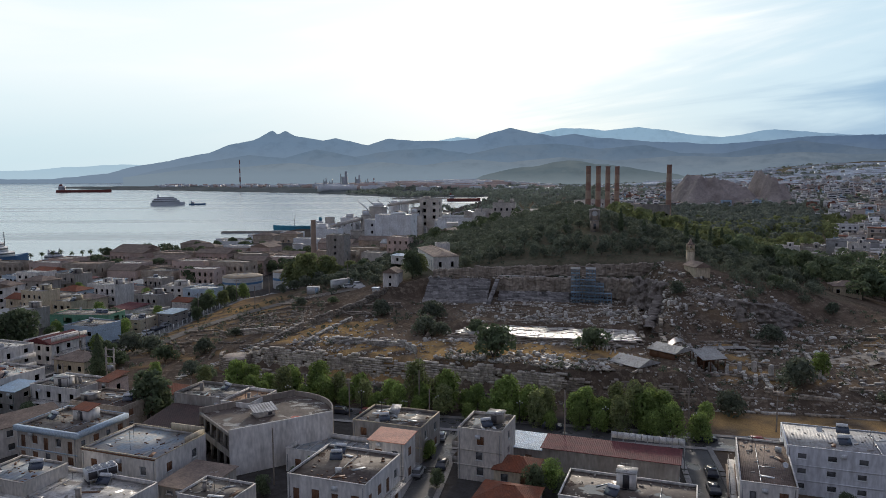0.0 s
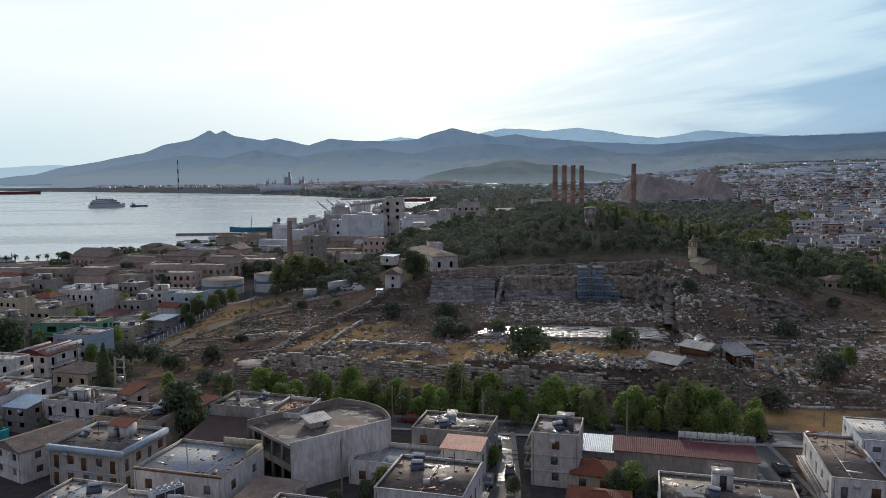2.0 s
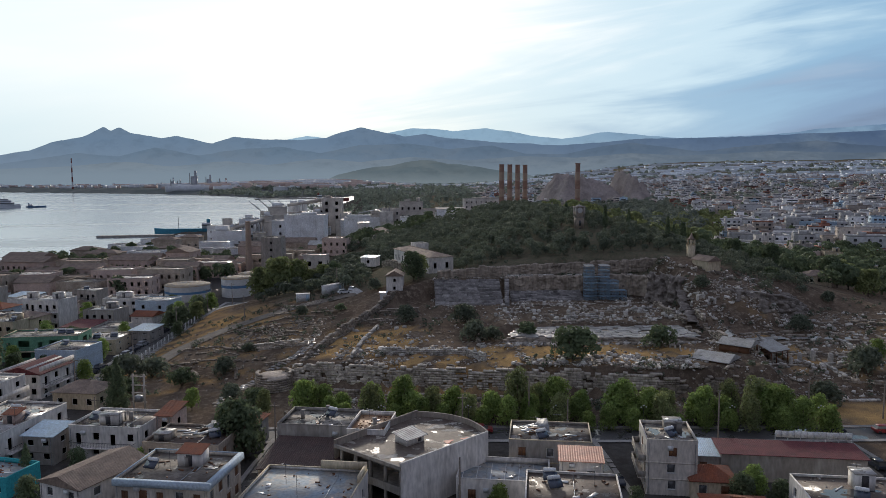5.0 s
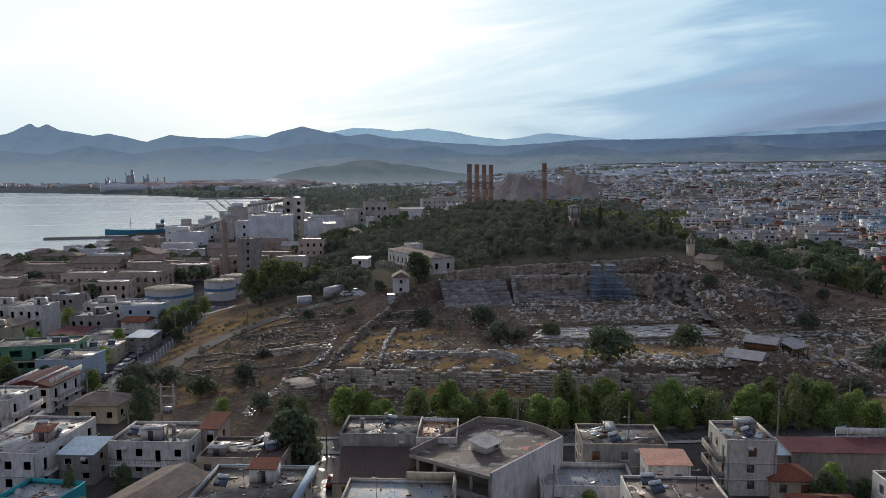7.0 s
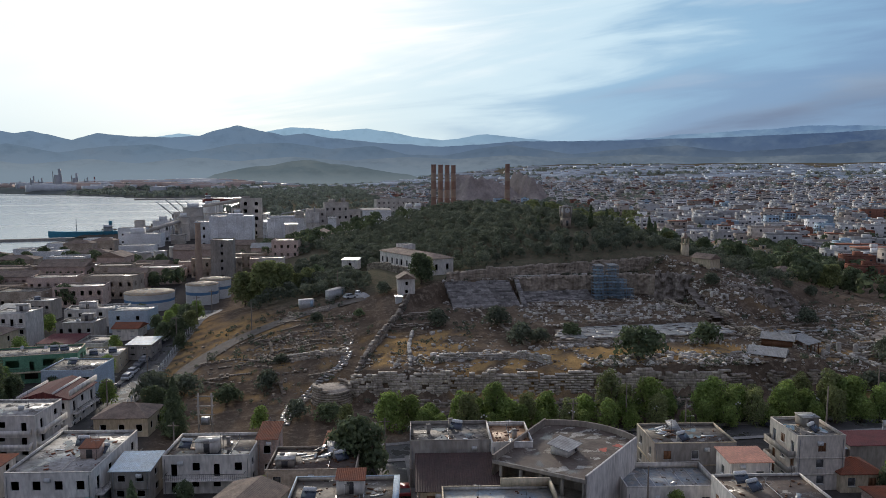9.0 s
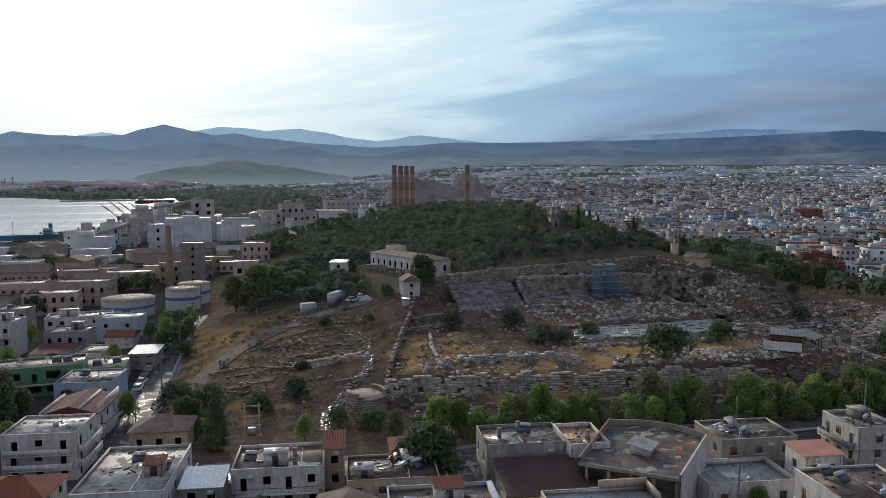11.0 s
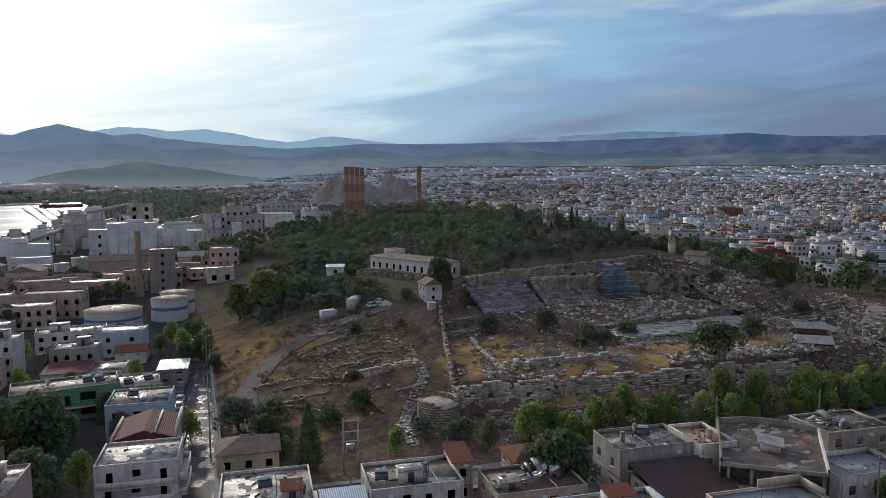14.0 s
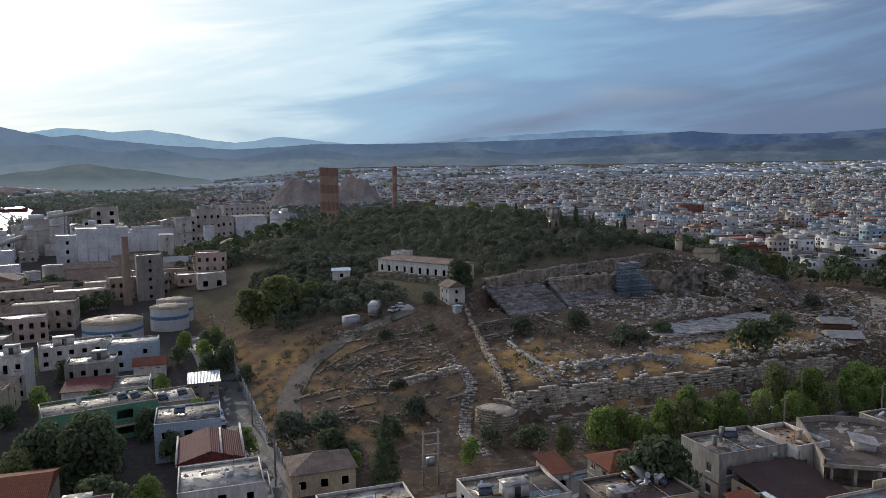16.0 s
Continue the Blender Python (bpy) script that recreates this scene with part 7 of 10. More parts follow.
def clock_tower():
    """A square stone tower with tall dark openings, a white clock room and a small cap."""
    z = height(55, 265) - 0.4
    root = thing("clock_tower", pose(55, 265, z, 0, 0, -8), "old stone clock tower with white clock faces", "clock tower")
    top = 38.4 - z
    part("shaft", Shape().box(-1.5, 1.5, -1.5, 1.5, 0, top - 4.4), STONE_WALL, root)
    part("cornice", Shape().box(-1.75, 1.75, -1.75, 1.75, top - 4.4, top - 4.1), PLASTER_GREY, root)
    for sx in (-1, 1):
        for sy in (-1, 1):
            part("corner_pier", Shape().box(sx * 1.5 - 0.3, sx * 1.5 + 0.3, sy * 1.5 - 0.3, sy * 1.5 + 0.3, top - 4.1, top - 0.5), PLASTER_GREY, root)
    part("clock_room", Shape().box(-1.35, 1.35, -1.35, 1.35, top - 4.1, top - 0.6), STONE_WALL, root)
    for sx, sy, ang in ((0, -1.36, 0), (-1.36, 0, -90)):
        f = part("clock_face", Shape().lathe((0, 0, 0), [(0.02, 0.05), (0.95, 0.05), (1.02, 0)], 20), FRAME_WHITE, root, "round white clock face")
        f.matrix_basis = pose(sx, sy, top - 1.7, 90, 0, ang)
        part("clock_hand", Shape().box(-0.05, 0.05, 0.0, 0.7, 0.06, 0.08), METAL_DARK, f)
    part("roof", Shape().box(-1.9, 1.9, -1.9, 1.9, top - 0.5, top - 0.25).lathe((0, 0, top - 0.25), [(1.7, 0), (0.05, 0.7)], 4, a0=math.pi / 4, a1=math.pi / 4 + 2 * math.pi), PLASTER_GREY, root)
    for k in range(2):
        for ang, px, py in ((0, 0, -1.5), (90, -1.5, 0)):
            o = part("opening", Shape().box(-0.45, 0.45, -0.02, 0.02, 0, 1.9), GLASS, root, "tall dark opening")
            o.matrix_basis = pose(px, py, top - 7.4 - 2.8 * k, 0, 0, ang)


clock_tower()
building("long white schoolhouse museum with brown tiled roof", -3.4, 268.6, 34, 9, 22.4, rot=-78.4, base=16.0, wall=PLASTER_WHITE, roof="hip", rise=1.3, roof_mat=TILES_BROWN, storeys=1, wins=(10, 2, 2), shutters=0, win=(1.15, 2.1), sill=2.2, name="museum", category="museum")
building("upper room of the museum with white walls", -1.5, 284, 5.5, 5, 24.4, rot=-78.4, base=17.0, wall=PLASTER_WHITE, roof_mat=ROOF_GREY, rim=0.3, storeys=1, wins=(2, 1, 1), shutters=0)
masonry("terrace_wall", "stone terrace wall below the museum", [(-15.5, 286), (-12.0, 262), (-9.0, 248)], None, 2.6, LIMESTONE, 0.9, 0.45, 0.6, 20, 0.05, 90)
building("small white gabled house above the slope", -17.9, 236.8, 5.0, 6.0, 19.0, rot=-14, base=13.4, wall=PLASTER_WHITE, roof="gable", rise=1.6, roof_mat=TILES_BROWN, storeys=2, wins=(1, 2, 1), shutters=0, win=(0.9, 1.1))
building("small white kiosk with a pale blue flat roof", -22.8, 228.8, 1.9, 1.8, 14.9, rot=-14, base=12.3, wall=FRAME_WHITE, roof="slope", rise=0.1, roof_mat=SHEET_BLUE, storeys=1, wins=(1, 0, 0), shutters=0, name="kiosk", category="kiosk")
building("yellow keeper's house with tiled roof and arched gate", 132.5, 236, 8.5, 7, 14.0, rot=-12, base=7.5, wall=PLASTER_CREAM, roof="hip", rise=1.5, roof_mat=TILES_BROWN, storeys=2, wins=(3, 2, 2), shutters=0.6)
building("low yellow outhouse wall beside the keeper's house", 127, 226.5, 13, 3.0, 9.6, rot=-12, base=6.0, wall=PLASTER_CREAM, roof_mat=PLASTER_CREAM, rim=0.2, storeys=1, wins=(1, 0, 0), win=(1.8, 1.9), shutters=1.0, name="outhouse", category="outhouse")
building("blue-roofed shed among pines", 122, 247, 7, 5, 12.0, rot=-10, base=8.0, wall=PLASTER_WHITE, roof="slope", rise=0.4, roof_mat=SHEET_BLUE, storeys=1, wins=(2, 1, 0), name="shed", category="shed")
building("pale sheet-roofed hut in the trees", -19, 296, 6, 5, 18.2, rot=-30, base=14.6, wall=PLASTER_WHITE, roof="slope", rise=0.4, roof_mat=SHEET_BLUE, storeys=1, wins=(1, 1, 0), name="hut", category="hut")


def container(label, x, y, l, h, rot):
    root = thing("site_container", pose(x, y, height(x, y) - 0.05, 0, 0, rot), label, "container", "site containers")
    s = Shape().box(-l / 2, l / 2, -1.2, 1.2, 0.2, h)
    for i in range(int(l / 0.4)):
        q = -l / 2 + 0.2 + i * 0.4
        s.box(q - 0.08, q + 0.08, -1.24, -1.2, 0.4, h - 0.15)
    part("body", s, FRAME_WHITE, root)
    part("roof_rim", Shape().box(-l / 2 - 0.04, l / 2 + 0.04, -1.26, 1.26, h, h + 0.08), PLASTER_WHITE, root)
    part("door", Shape().box(l * 0.2, l * 0.2 + 0.9, -1.27, -1.242, 0.3, 2.2), SHEET_BLUE, root)
    part("plinth", Shape().box(-l / 2, l / 2, -1.1, 1.1, -0.4, 0.2), CONCRETE, root)


container("long white site container by the track", -36.6, 248.6, 8.4, 2.7, 48)
container("small white site cabin with blue door", -46.2, 245.6, 4.2, 2.4, 2)

GRAVEL = material("pale_gravel", (0.52, 0.50, 0.47), 0.95, (0.36, 0.34, 0.32), 0.8, 6, 0.7, 0.6)
_h = Shape().lathe((0, 0, -0.3), [(2.3, 0), (1.9, 0.45), (1.1, 1.0), (0.4, 1.4), (0.03, 1.5)], 18)
_h.v = [(x * (1 + 0.12 * math.sin(5 * math.atan2(y, x))), y, z) for x, y, z in _h.v]
_heap = new("gravel_heap", _h.mesh("gravel_heap", GRAVEL, True))
_heap.matrix_world = pose(-29.5, 242.5, height(-29.5, 242.5), 0, 0, 30)
tagged(_heap, "pale heap of gravel tipped beside the track", "gravel heap")

# ---- trees and scrub ----
def leaf_quads(points, normals, size, rng, loose=0.5):
    """A small turned leaf clump at every point."""
    n = len(points)
    r = rng.normal(0, 1, (n, 3))
    nn = normals + r * loose
    nn /= np.linalg.norm(nn, axis=1)[:, None] + 1e-9
    a = np.cross(nn, rng.normal(0, 1, (n, 3)))
    a /= np.linalg.norm(a, axis=1)[:, None] + 1e-9
    b = np.cross(nn, a)
    s = (size * rng.uniform(0.6, 1.4, n))[:, None]
    k = (rng.uniform(0.5, 0.9, n))[:, None]
    v = np.stack([points - a * s - b * s * 0.3, points + b * s * k, points + a * s - b * s * 0.1, points - b * s * k], 1)
    return v.reshape(-1, 3), np.arange(n * 4).reshape(-1, 4)


def crown_points(blobs, n, rng, inner=0.7):
    """Points over a heap of uneven lumps, and their outward ways."""
    w = np.array([b[3] * b[4] for b in blobs])
    pick = rng.choice(len(blobs), n, p=w / w.sum())
    B = np.array(blobs)[pick]
    d = rng.normal(0, 1, (n, 3))
    d /= np.linalg.norm(d, axis=1)[:, None]
    d[:, 2] = np.where(d[:, 2] < -0.45, -d[:, 2], d[:, 2])
    rad = rng.uniform(inner, 1.08, n)[:, None]
    return B[:, :3] + d * rad * B[:, 3:6], d


def heap(rng, h0, h1, spread, lumps, size):
    """Lumps of a crown between two heights."""
    out = []
    for i in range(lumps):
        t = (i + 0.5) / lumps
        z = h0 + (h1 - h0) * t
        k = spread * (1 - 0.55 * t ** 2) * 0.7
        a = i * 2.4 + rng.uniform(-0.5, 0.5)
        q = size * rng.uniform(0.75, 1.25)
        out.append((k * math.cos(a) * rng.uniform(0.3, 1), k * math.sin(a) * rng.uniform(0.3, 1), z, q, q, q * rng.uniform(0.65, 0.95)))
    return out


def trunk_shape(rng, h, r, limbs, spread, top):
    s = Shape()
    s.lathe((0, 0, -0.3), [(r * 1.35, 0), (r, 0.5), (r * 0.8, h * 0.6), (r * 0.6, h + 0.3)], 8)
    for i in range(limbs):
        a = i * 2.4 + rng.uniform(-0.3, 0.3)
        p, q = (0, 0, h * rng.uniform(0.75, 1.0)), (spread * math.cos(a) * 0.6, spread * math.sin(a) * 0.6, top * rng.uniform(0.65, 0.9))
        s.rod(p, q, r * 0.38, seg=5)
    return s


def make_tree(name, label, category, group, leaf_mat, h, spread, lumps, lump, n, leaf, trunk_h, r, seed, drop=0.0):
    rng = np.random.default_rng(seed)
    root = thing(name, pose(0, 0, 0), label, category, group)
    blobs = heap(rng, trunk_h + lump * 0.5, h - lump * 0.6, spread, lumps, lump)
    pts, nor = crown_points(blobs, n, rng)
    if drop:
        pts[:, 2] -= drop * rng.random(n) ** 2 * np.hypot(pts[:, 0], pts[:, 1]) / spread
    v, f = leaf_quads(pts, nor, leaf, rng)
    part("trunk", trunk_shape(rng, trunk_h, r, 5, spread, h * 0.8), BARK, root)
    part("crown", mesh_np("crown", v, f, leaf_mat), None, root)
    return root


def make_cypress(seed, h=9.0):
    rng = np.random.default_rng(seed)
    root = thing("cypress_tree", pose(0, 0, 0), "slender dark green cypress tree", "tree", "cypresses")
    n = 1100
    t = rng.random(n)
    a = rng.uniform(0, 2 * math.pi, n)
    prof = 1.15 * np.minimum(t * 5 + 0.25, 1) * (1 - t) ** 0.6 * rng.uniform(0.75, 1.1, n)
    pts = np.stack([prof * np.cos(a), prof * np.sin(a), 0.5 + t * (h - 0.5)], -1)
    v, f = leaf_quads(pts, np.stack([np.cos(a), np.sin(a), 0 * a + 0.4], -1), 0.26, rng)
    part("trunk", Shape().lathe((0, 0, -0.3), [(0.22, 0), (0.16, 1.5), (0.05, h * 0.8)], 7), BARK, root)
    part("crown", mesh_np("crown", v, f, LEAF_DARK), None, root)
    return root


def make_conifer(seed, h=10.0):
    rng = np.random.default_rng(seed)
    root = thing("conifer_tree", pose(0, 0, 0), "broad dark conifer with drooping tiers", "tree")
    n = 5200
    t = rng.random(n) ** 1.25
    a = rng.uniform(0, 2 * math.pi, n)
    tier = 0.82 + 0.18 * np.sin(t * 34 + np.sin(a * 3) * 1.2)
    prof = 3.0 * np.minimum(t * 7 + 0.35, 1) * (1 - t) ** 0.85 * tier * (1 + 0.16 * np.sin(a * 5 + t * 9)) * rng.uniform(0.55, 1.06, n)
    pts = np.stack([prof * np.cos(a), prof * np.sin(a), 0.6 + t * (h - 0.6) - 0.12 * prof], -1)
    v, f = leaf_quads(pts, np.stack([np.cos(a), np.sin(a), 0 * a + 0.5], -1), 0.19, rng)
    part("trunk", Shape().lathe((0, 0, -0.3), [(0.3, 0), (0.2, 2.5), (0.04, h * 0.92)], 8), BARK, root)
    part("crown", mesh_np("crown", v, f, LEAF_DARK), None, root)
    return root


USED = set()


def plant(proto, x, y, s=1.0, turn=0.0, z=None):
    m = pose(x, y, height(x, y) - 0.05 if z is None else z, 0, 0, turn) @ Matrix.Scale(s, 4)
    if proto.name not in USED:
        USED.add(proto.name)
        proto.matrix_basis = m
        return proto
    c = copy_thing(proto, Matrix.Identity(4))
    c.matrix_basis = m
    return c


STREET = [make_tree("street_tree", "bushy bright green pepper tree by the street", "tree", "trees along the site street", LEAF_STREET if i != 3 else LEAF_PINE, h, 2.4, 15, 1.1, 3200, 0.17, 0.7, 0.18, 20 + i, 2.2) for i, h in enumerate((5.2, 6.4, 4.4, 7.2))]
OLIVES = [make_tree("olive_tree", "grey-green olive tree on the rocky hill", "tree", "olives on the hill", LEAF_OLIVE, h, 1.15, 6, 1.15, 620, 0.19, 0.6, 0.14, 40 + i) for i, h in enumerate((3.4, 2.9, 3.8, 3.1))]
BUSHES = [make_tree("bush", "round dense green bush among the ruins", "bush", "bushes in the ruins", LEAF_OLIVE if i else LEAF_DARK, 2.7, 2.1, 10, 1.0, 1200, 0.18, 0.15, 0.12, 60 + i) for i in range(2)]
BIG = [make_tree("large_tree", "tall broad eucalyptus tree with drooping leaves", "tree", "large trees", LEAF_PINE if i else LEAF_DARK, 11.5, 5.2, 18, 2.2, 2900, 0.38, 1.2, 0.4, 70 + i, 1.5) for i in range(2)]
GARDEN = [make_tree("garden_tree", "dark leafy garden tree between the houses", "tree", "garden trees", LEAF_DARK if i else LEAF_STREET, 6.0, 2.2, 11, 1.25, 2200, 0.19, 0.6, 0.16, 80 + i, 1.2) for i in range(2)]
CYPRESS = [make_cypress(90), make_cypress(91, 7.5)]
CONIFER = make_conifer(95)

_r = random.Random(11)
# the row along the site street, thinner at its west end
for i in range(27):
    t = i / 26
    x, y = -48 + 94 * t, 159 - 28 * t
    if i in (3, 9, 15, 26):
        continue
    plant(STREET[i % 4], x + _r.uniform(-1.5, 1.5), y + _r.uniform(-1.2, 1.2), _r.uniform(0.95, 1.5) + (0.15 if t > 0.8 else 0), _r.uniform(0, 360))
for i in range(22):
    t = i / 21
    plant(STREET[(i * 3 + 1) % 4], -44 + 90 * t + _r.uniform(-1.2, 1.2), 153.6 - 27.5 * t + _r.uniform(-0.6, 0.6), _r.uniform(0.75, 1.15), _r.uniform(0, 360))
for x, y, s in ((-2, 150, 0.9), (6, 147, 1.0), (-30, 158, 0.85), (20, 143.5, 1.0), (34, 139.5, 1.05), (40, 137, 1.1), (-56, 161, 0.8)):
    plant(STREET[_r.randrange(4)], x, y, s, _r.uniform(0, 360))
for x, y, s, k in ((10.5, 162.2, 1.95, 0), (34.8, 168.0, 1.35, 0), (7.6, 185.4, 1.0, 0), (-3.9, 202.8, 1.25, 1), (-6.0, 186.5, 1.2, 1), (-2.0, 184.5, 0.9, 1), (-19.3, 208.1, 1.15, 1), (-66, 190, 1.0, 1), (-61, 203, 0.6, 1),
                   (75, 150, 1.5, 1), (92, 141, 1.2, 1), (57, 141, 1.2, 1), (84, 182, 1.1, 1), (101, 217, 1.0, 0), (112, 205, 0.8, 1), (65, 200, 0.9, 1), (-63, 172, 0.9, 1), (-58, 167, 1.0, 0), (-75, 186, 1.1, 0), (-83, 196, 1.2, 1),
                   (-86, 183, 1.0, 0), (-47, 228, 0.7, 1), (-36, 224, 0.6, 0), (-24, 240, 0.9, 1)):
    plant(BUSHES[k], x, y, s * 1.45, _r.uniform(0, 360))
for x, y, s, k in ((-54, 275, 1.25, 1), (-60, 279, 1.05, 1), (-47, 281, 1.05, 1), (-52, 300, 0.9, 1), (-123, 199, 1.05, 0), (-128, 206, 0.9, 0), (-82.3, 243, 0.6, 0), (-88.6, 182.5, 0.62, 0), (-79, 250, 0.55, 1), (-38, 283, 0.7, 1), (-42, 278, 0.6, 1), (-34, 290, 0.7, 0), (-11.5, 240.5, 0.85, 0), (-9.5, 243, 0.7, 1), (128, 254, 0.95, 0), (141, 240, 1.0, 0), (146, 226, 0.9, 1), (118, 262, 0.8, 0),
                   (156, 252, 1.0, 1), (165, 233, 0.95, 0), (110, 272, 0.7, 0), (100, 262, 0.6, 1), (138, 268, 0.9, 0), (170, 262, 1.0, 1), (152, 280, 0.9, 0), (-59, 139, 0.95, 0), (-61, 142, 0.7, 0), (-121, 200.5, 1.05, 0), (-124.3, 181, 0.8, 0), (-131, 203, 0.7, 1), (-117, 207, 0.5, 0)):
    plant(BIG[k], x, y, s, _r.uniform(0, 360))
for x, y, s, k in ((64, 262, 1.0, 0), (72, 260, 0.9, 1), (86, 256, 1.1, 0), (92, 262, 1.0, 1), (45, 268, 0.8, 1), (100, 270, 1.1, 0), (110, 285, 1.2, 0), (122, 243, 0.9, 1), (-20, 300, 0.9, 0), (80, 275, 1.0, 0), (60, 290, 0.9, 1)):
    plant(CYPRESS[k], x, y, s, _r.uniform(0, 360))
for x, y, s, k in ((-99, 216, 1.0, 0), (-104, 214, 0.9, 1), (-86, 244, 1.0, 1), (-84, 252, 1.1, 0), (-79, 258, 1.1, 1), (-76, 265, 1.0, 0), (-88, 260, 0.9, 1), (-82, 272, 1.0, 0), (-22, 111, 0.7, 0), (-24.5, 108.5, 0.6, 1),
                   (13, 104.5, 0.9, 1), (16, 106, 0.9, 0), (17.5, 102.5, 0.8, 1), (-3.5, 119, 0.6, 0), (-2, 108, 0.55, 1), (-74, 136.5, 0.75, 0), (-85, 140.5, 0.7, 1), (-98, 196, 0.9, 0), (-108, 203, 1.0, 1), (-118, 184, 1.0, 0), (-122, 168, 0.9, 1), (57, 98.5, 0.6, 1),
                   (-29, 105.5, 0.6, 1), (-89, 129, 0.8, 1), (-121, 246, 1.0, 0), (-128, 240, 0.9, 1), (-112, 268, 1.0, 1), (-140, 262, 0.9, 0), (-150, 290, 1.1, 0), (-87, 178.5, 0.6, 0), (-108, 216, 1.1, 1), (-102, 211, 0.9, 1), (-98, 240, 0.9, 0), (-112, 238, 1.0, 1), (-126, 256, 1.0, 1), (-104, 262, 0.9, 1), (-118, 278, 1.0, 0), (-134, 282, 0.9, 1), (-92, 290, 1.0, 1), (-120, 216, 0.9, 0), (-82, 232, 0.8, 1), (-80, 262, 1.1, 1)):
    plant(GARDEN[k], x, y, s, _r.uniform(0, 360))


plant(CONIFER, -85.6, 171.5, 1.12, 40)
plant(CONIFER, -92.0, 138.2, 0.62, 160)
for x, y, s in ((82.6, 155.1, 1.0), (49.3, 133.5, 0.85), (-70.7, 168.5, 0.8)):
    plant(GARDEN[0], x, y, s, x * 9)
plant(BUSHES[1], -88.7, 197.5, 2.0, 30)


def hill_open(x, y):
    """Where the hill carries no trees."""
    u, v = to_uv(x, y)
    if v < 61 or (-24 < x < 6 and y < 296) or (abs(x - 53) < 5 and 246 < y < 268) or math.hypot(x - 73, y - 212) < 9:
        return True
    if x < -10 and y > 300 and math.sin(x * 0.13) * math.cos(y * 0.11) > -0.2:
        return True
    return False


def hill_scrub():
    rng = np.random.default_rng(33)
    X, Y = rng.uniform(-45, 122, 9000), rng.uniform(234, 405, 9000)
    taken = np.empty((0, 2))
    for x, y, z in zip(X, Y, ground(X, Y)):
        if z < 8.5 or hill_open(x, y):
            continue
        if len(taken) == 0 or np.min((taken[:, 0] - x) ** 2 + (taken[:, 1] - y) ** 2) > 10.5:
            taken = np.vstack([taken, (x, y)])
    spots = [tuple(p) for p in taken]
    near = [p for p in spots if p[1] < 278][:105]
    rest = [p for p in spots if p not in set(near)][:1500]
    for x, y in near:
        plant(OLIVES[int(rng.integers(4))], x, y, rng.uniform(0.75, 1.25), rng.uniform(0, 360))
    wood("hill_scrub", "dense grey-green olives and scrub covering the hill", rest, LEAF_OLIVE, 3.7, 1.85, 230, 0.29, rng)


def wood(name, label, spots, mat, h, size, n, leaf, rng):
    """Many trees past counting, as one sheet of leaf clumps."""
    V = []
    P = np.array(spots, float)
    for (x, y), z in zip(P, ground(P[:, 0], P[:, 1])):
        s = rng.uniform(0.65, 1.35)
        blobs = [(rng.uniform(-1, 1) * size * 0.3, rng.uniform(-1, 1) * size * 0.3, h * k, size * q * rng.uniform(0.9, 1.15), size * q * rng.uniform(0.9, 1.15), size * q * 0.85) for k, q in ((0.35, 0.8), (0.6, 1.0), (0.72, 0.7))]
        p, d = crown_points(blobs, n, rng, 0.86)
        v, _ = leaf_quads(p * s, d, leaf * s, rng, 0.3)
        V.append(v + np.array((x, y, z)))
    V = np.concatenate(V)
    tagged(new(name, mesh_np(name, V, np.arange(len(V)).reshape(-1, 4), mat)), label, "trees", kind="stuff")


hill_scrub()


def west_slope():
    rng = np.random.default_rng(34)
    spots = []
    for _ in range(1500):
        x, y = rng.uniform(-62, -2), rng.uniform(256, 345)
        if x < -62 + (y - 256) * 0.35 or (-24 < x and y < 296) or (x > -28 and y < 262):
            continue
        if all((x - a) ** 2 + (y - b) ** 2 > 12.0 for a, b in spots):
            spots.append((x, y))
    wood("slope_scrub", "thick mixed shrubs on the west slope of the hill", spots, LEAF_OLIVE, 4.2, 1.9, 230, 0.36, rng)


west_slope()


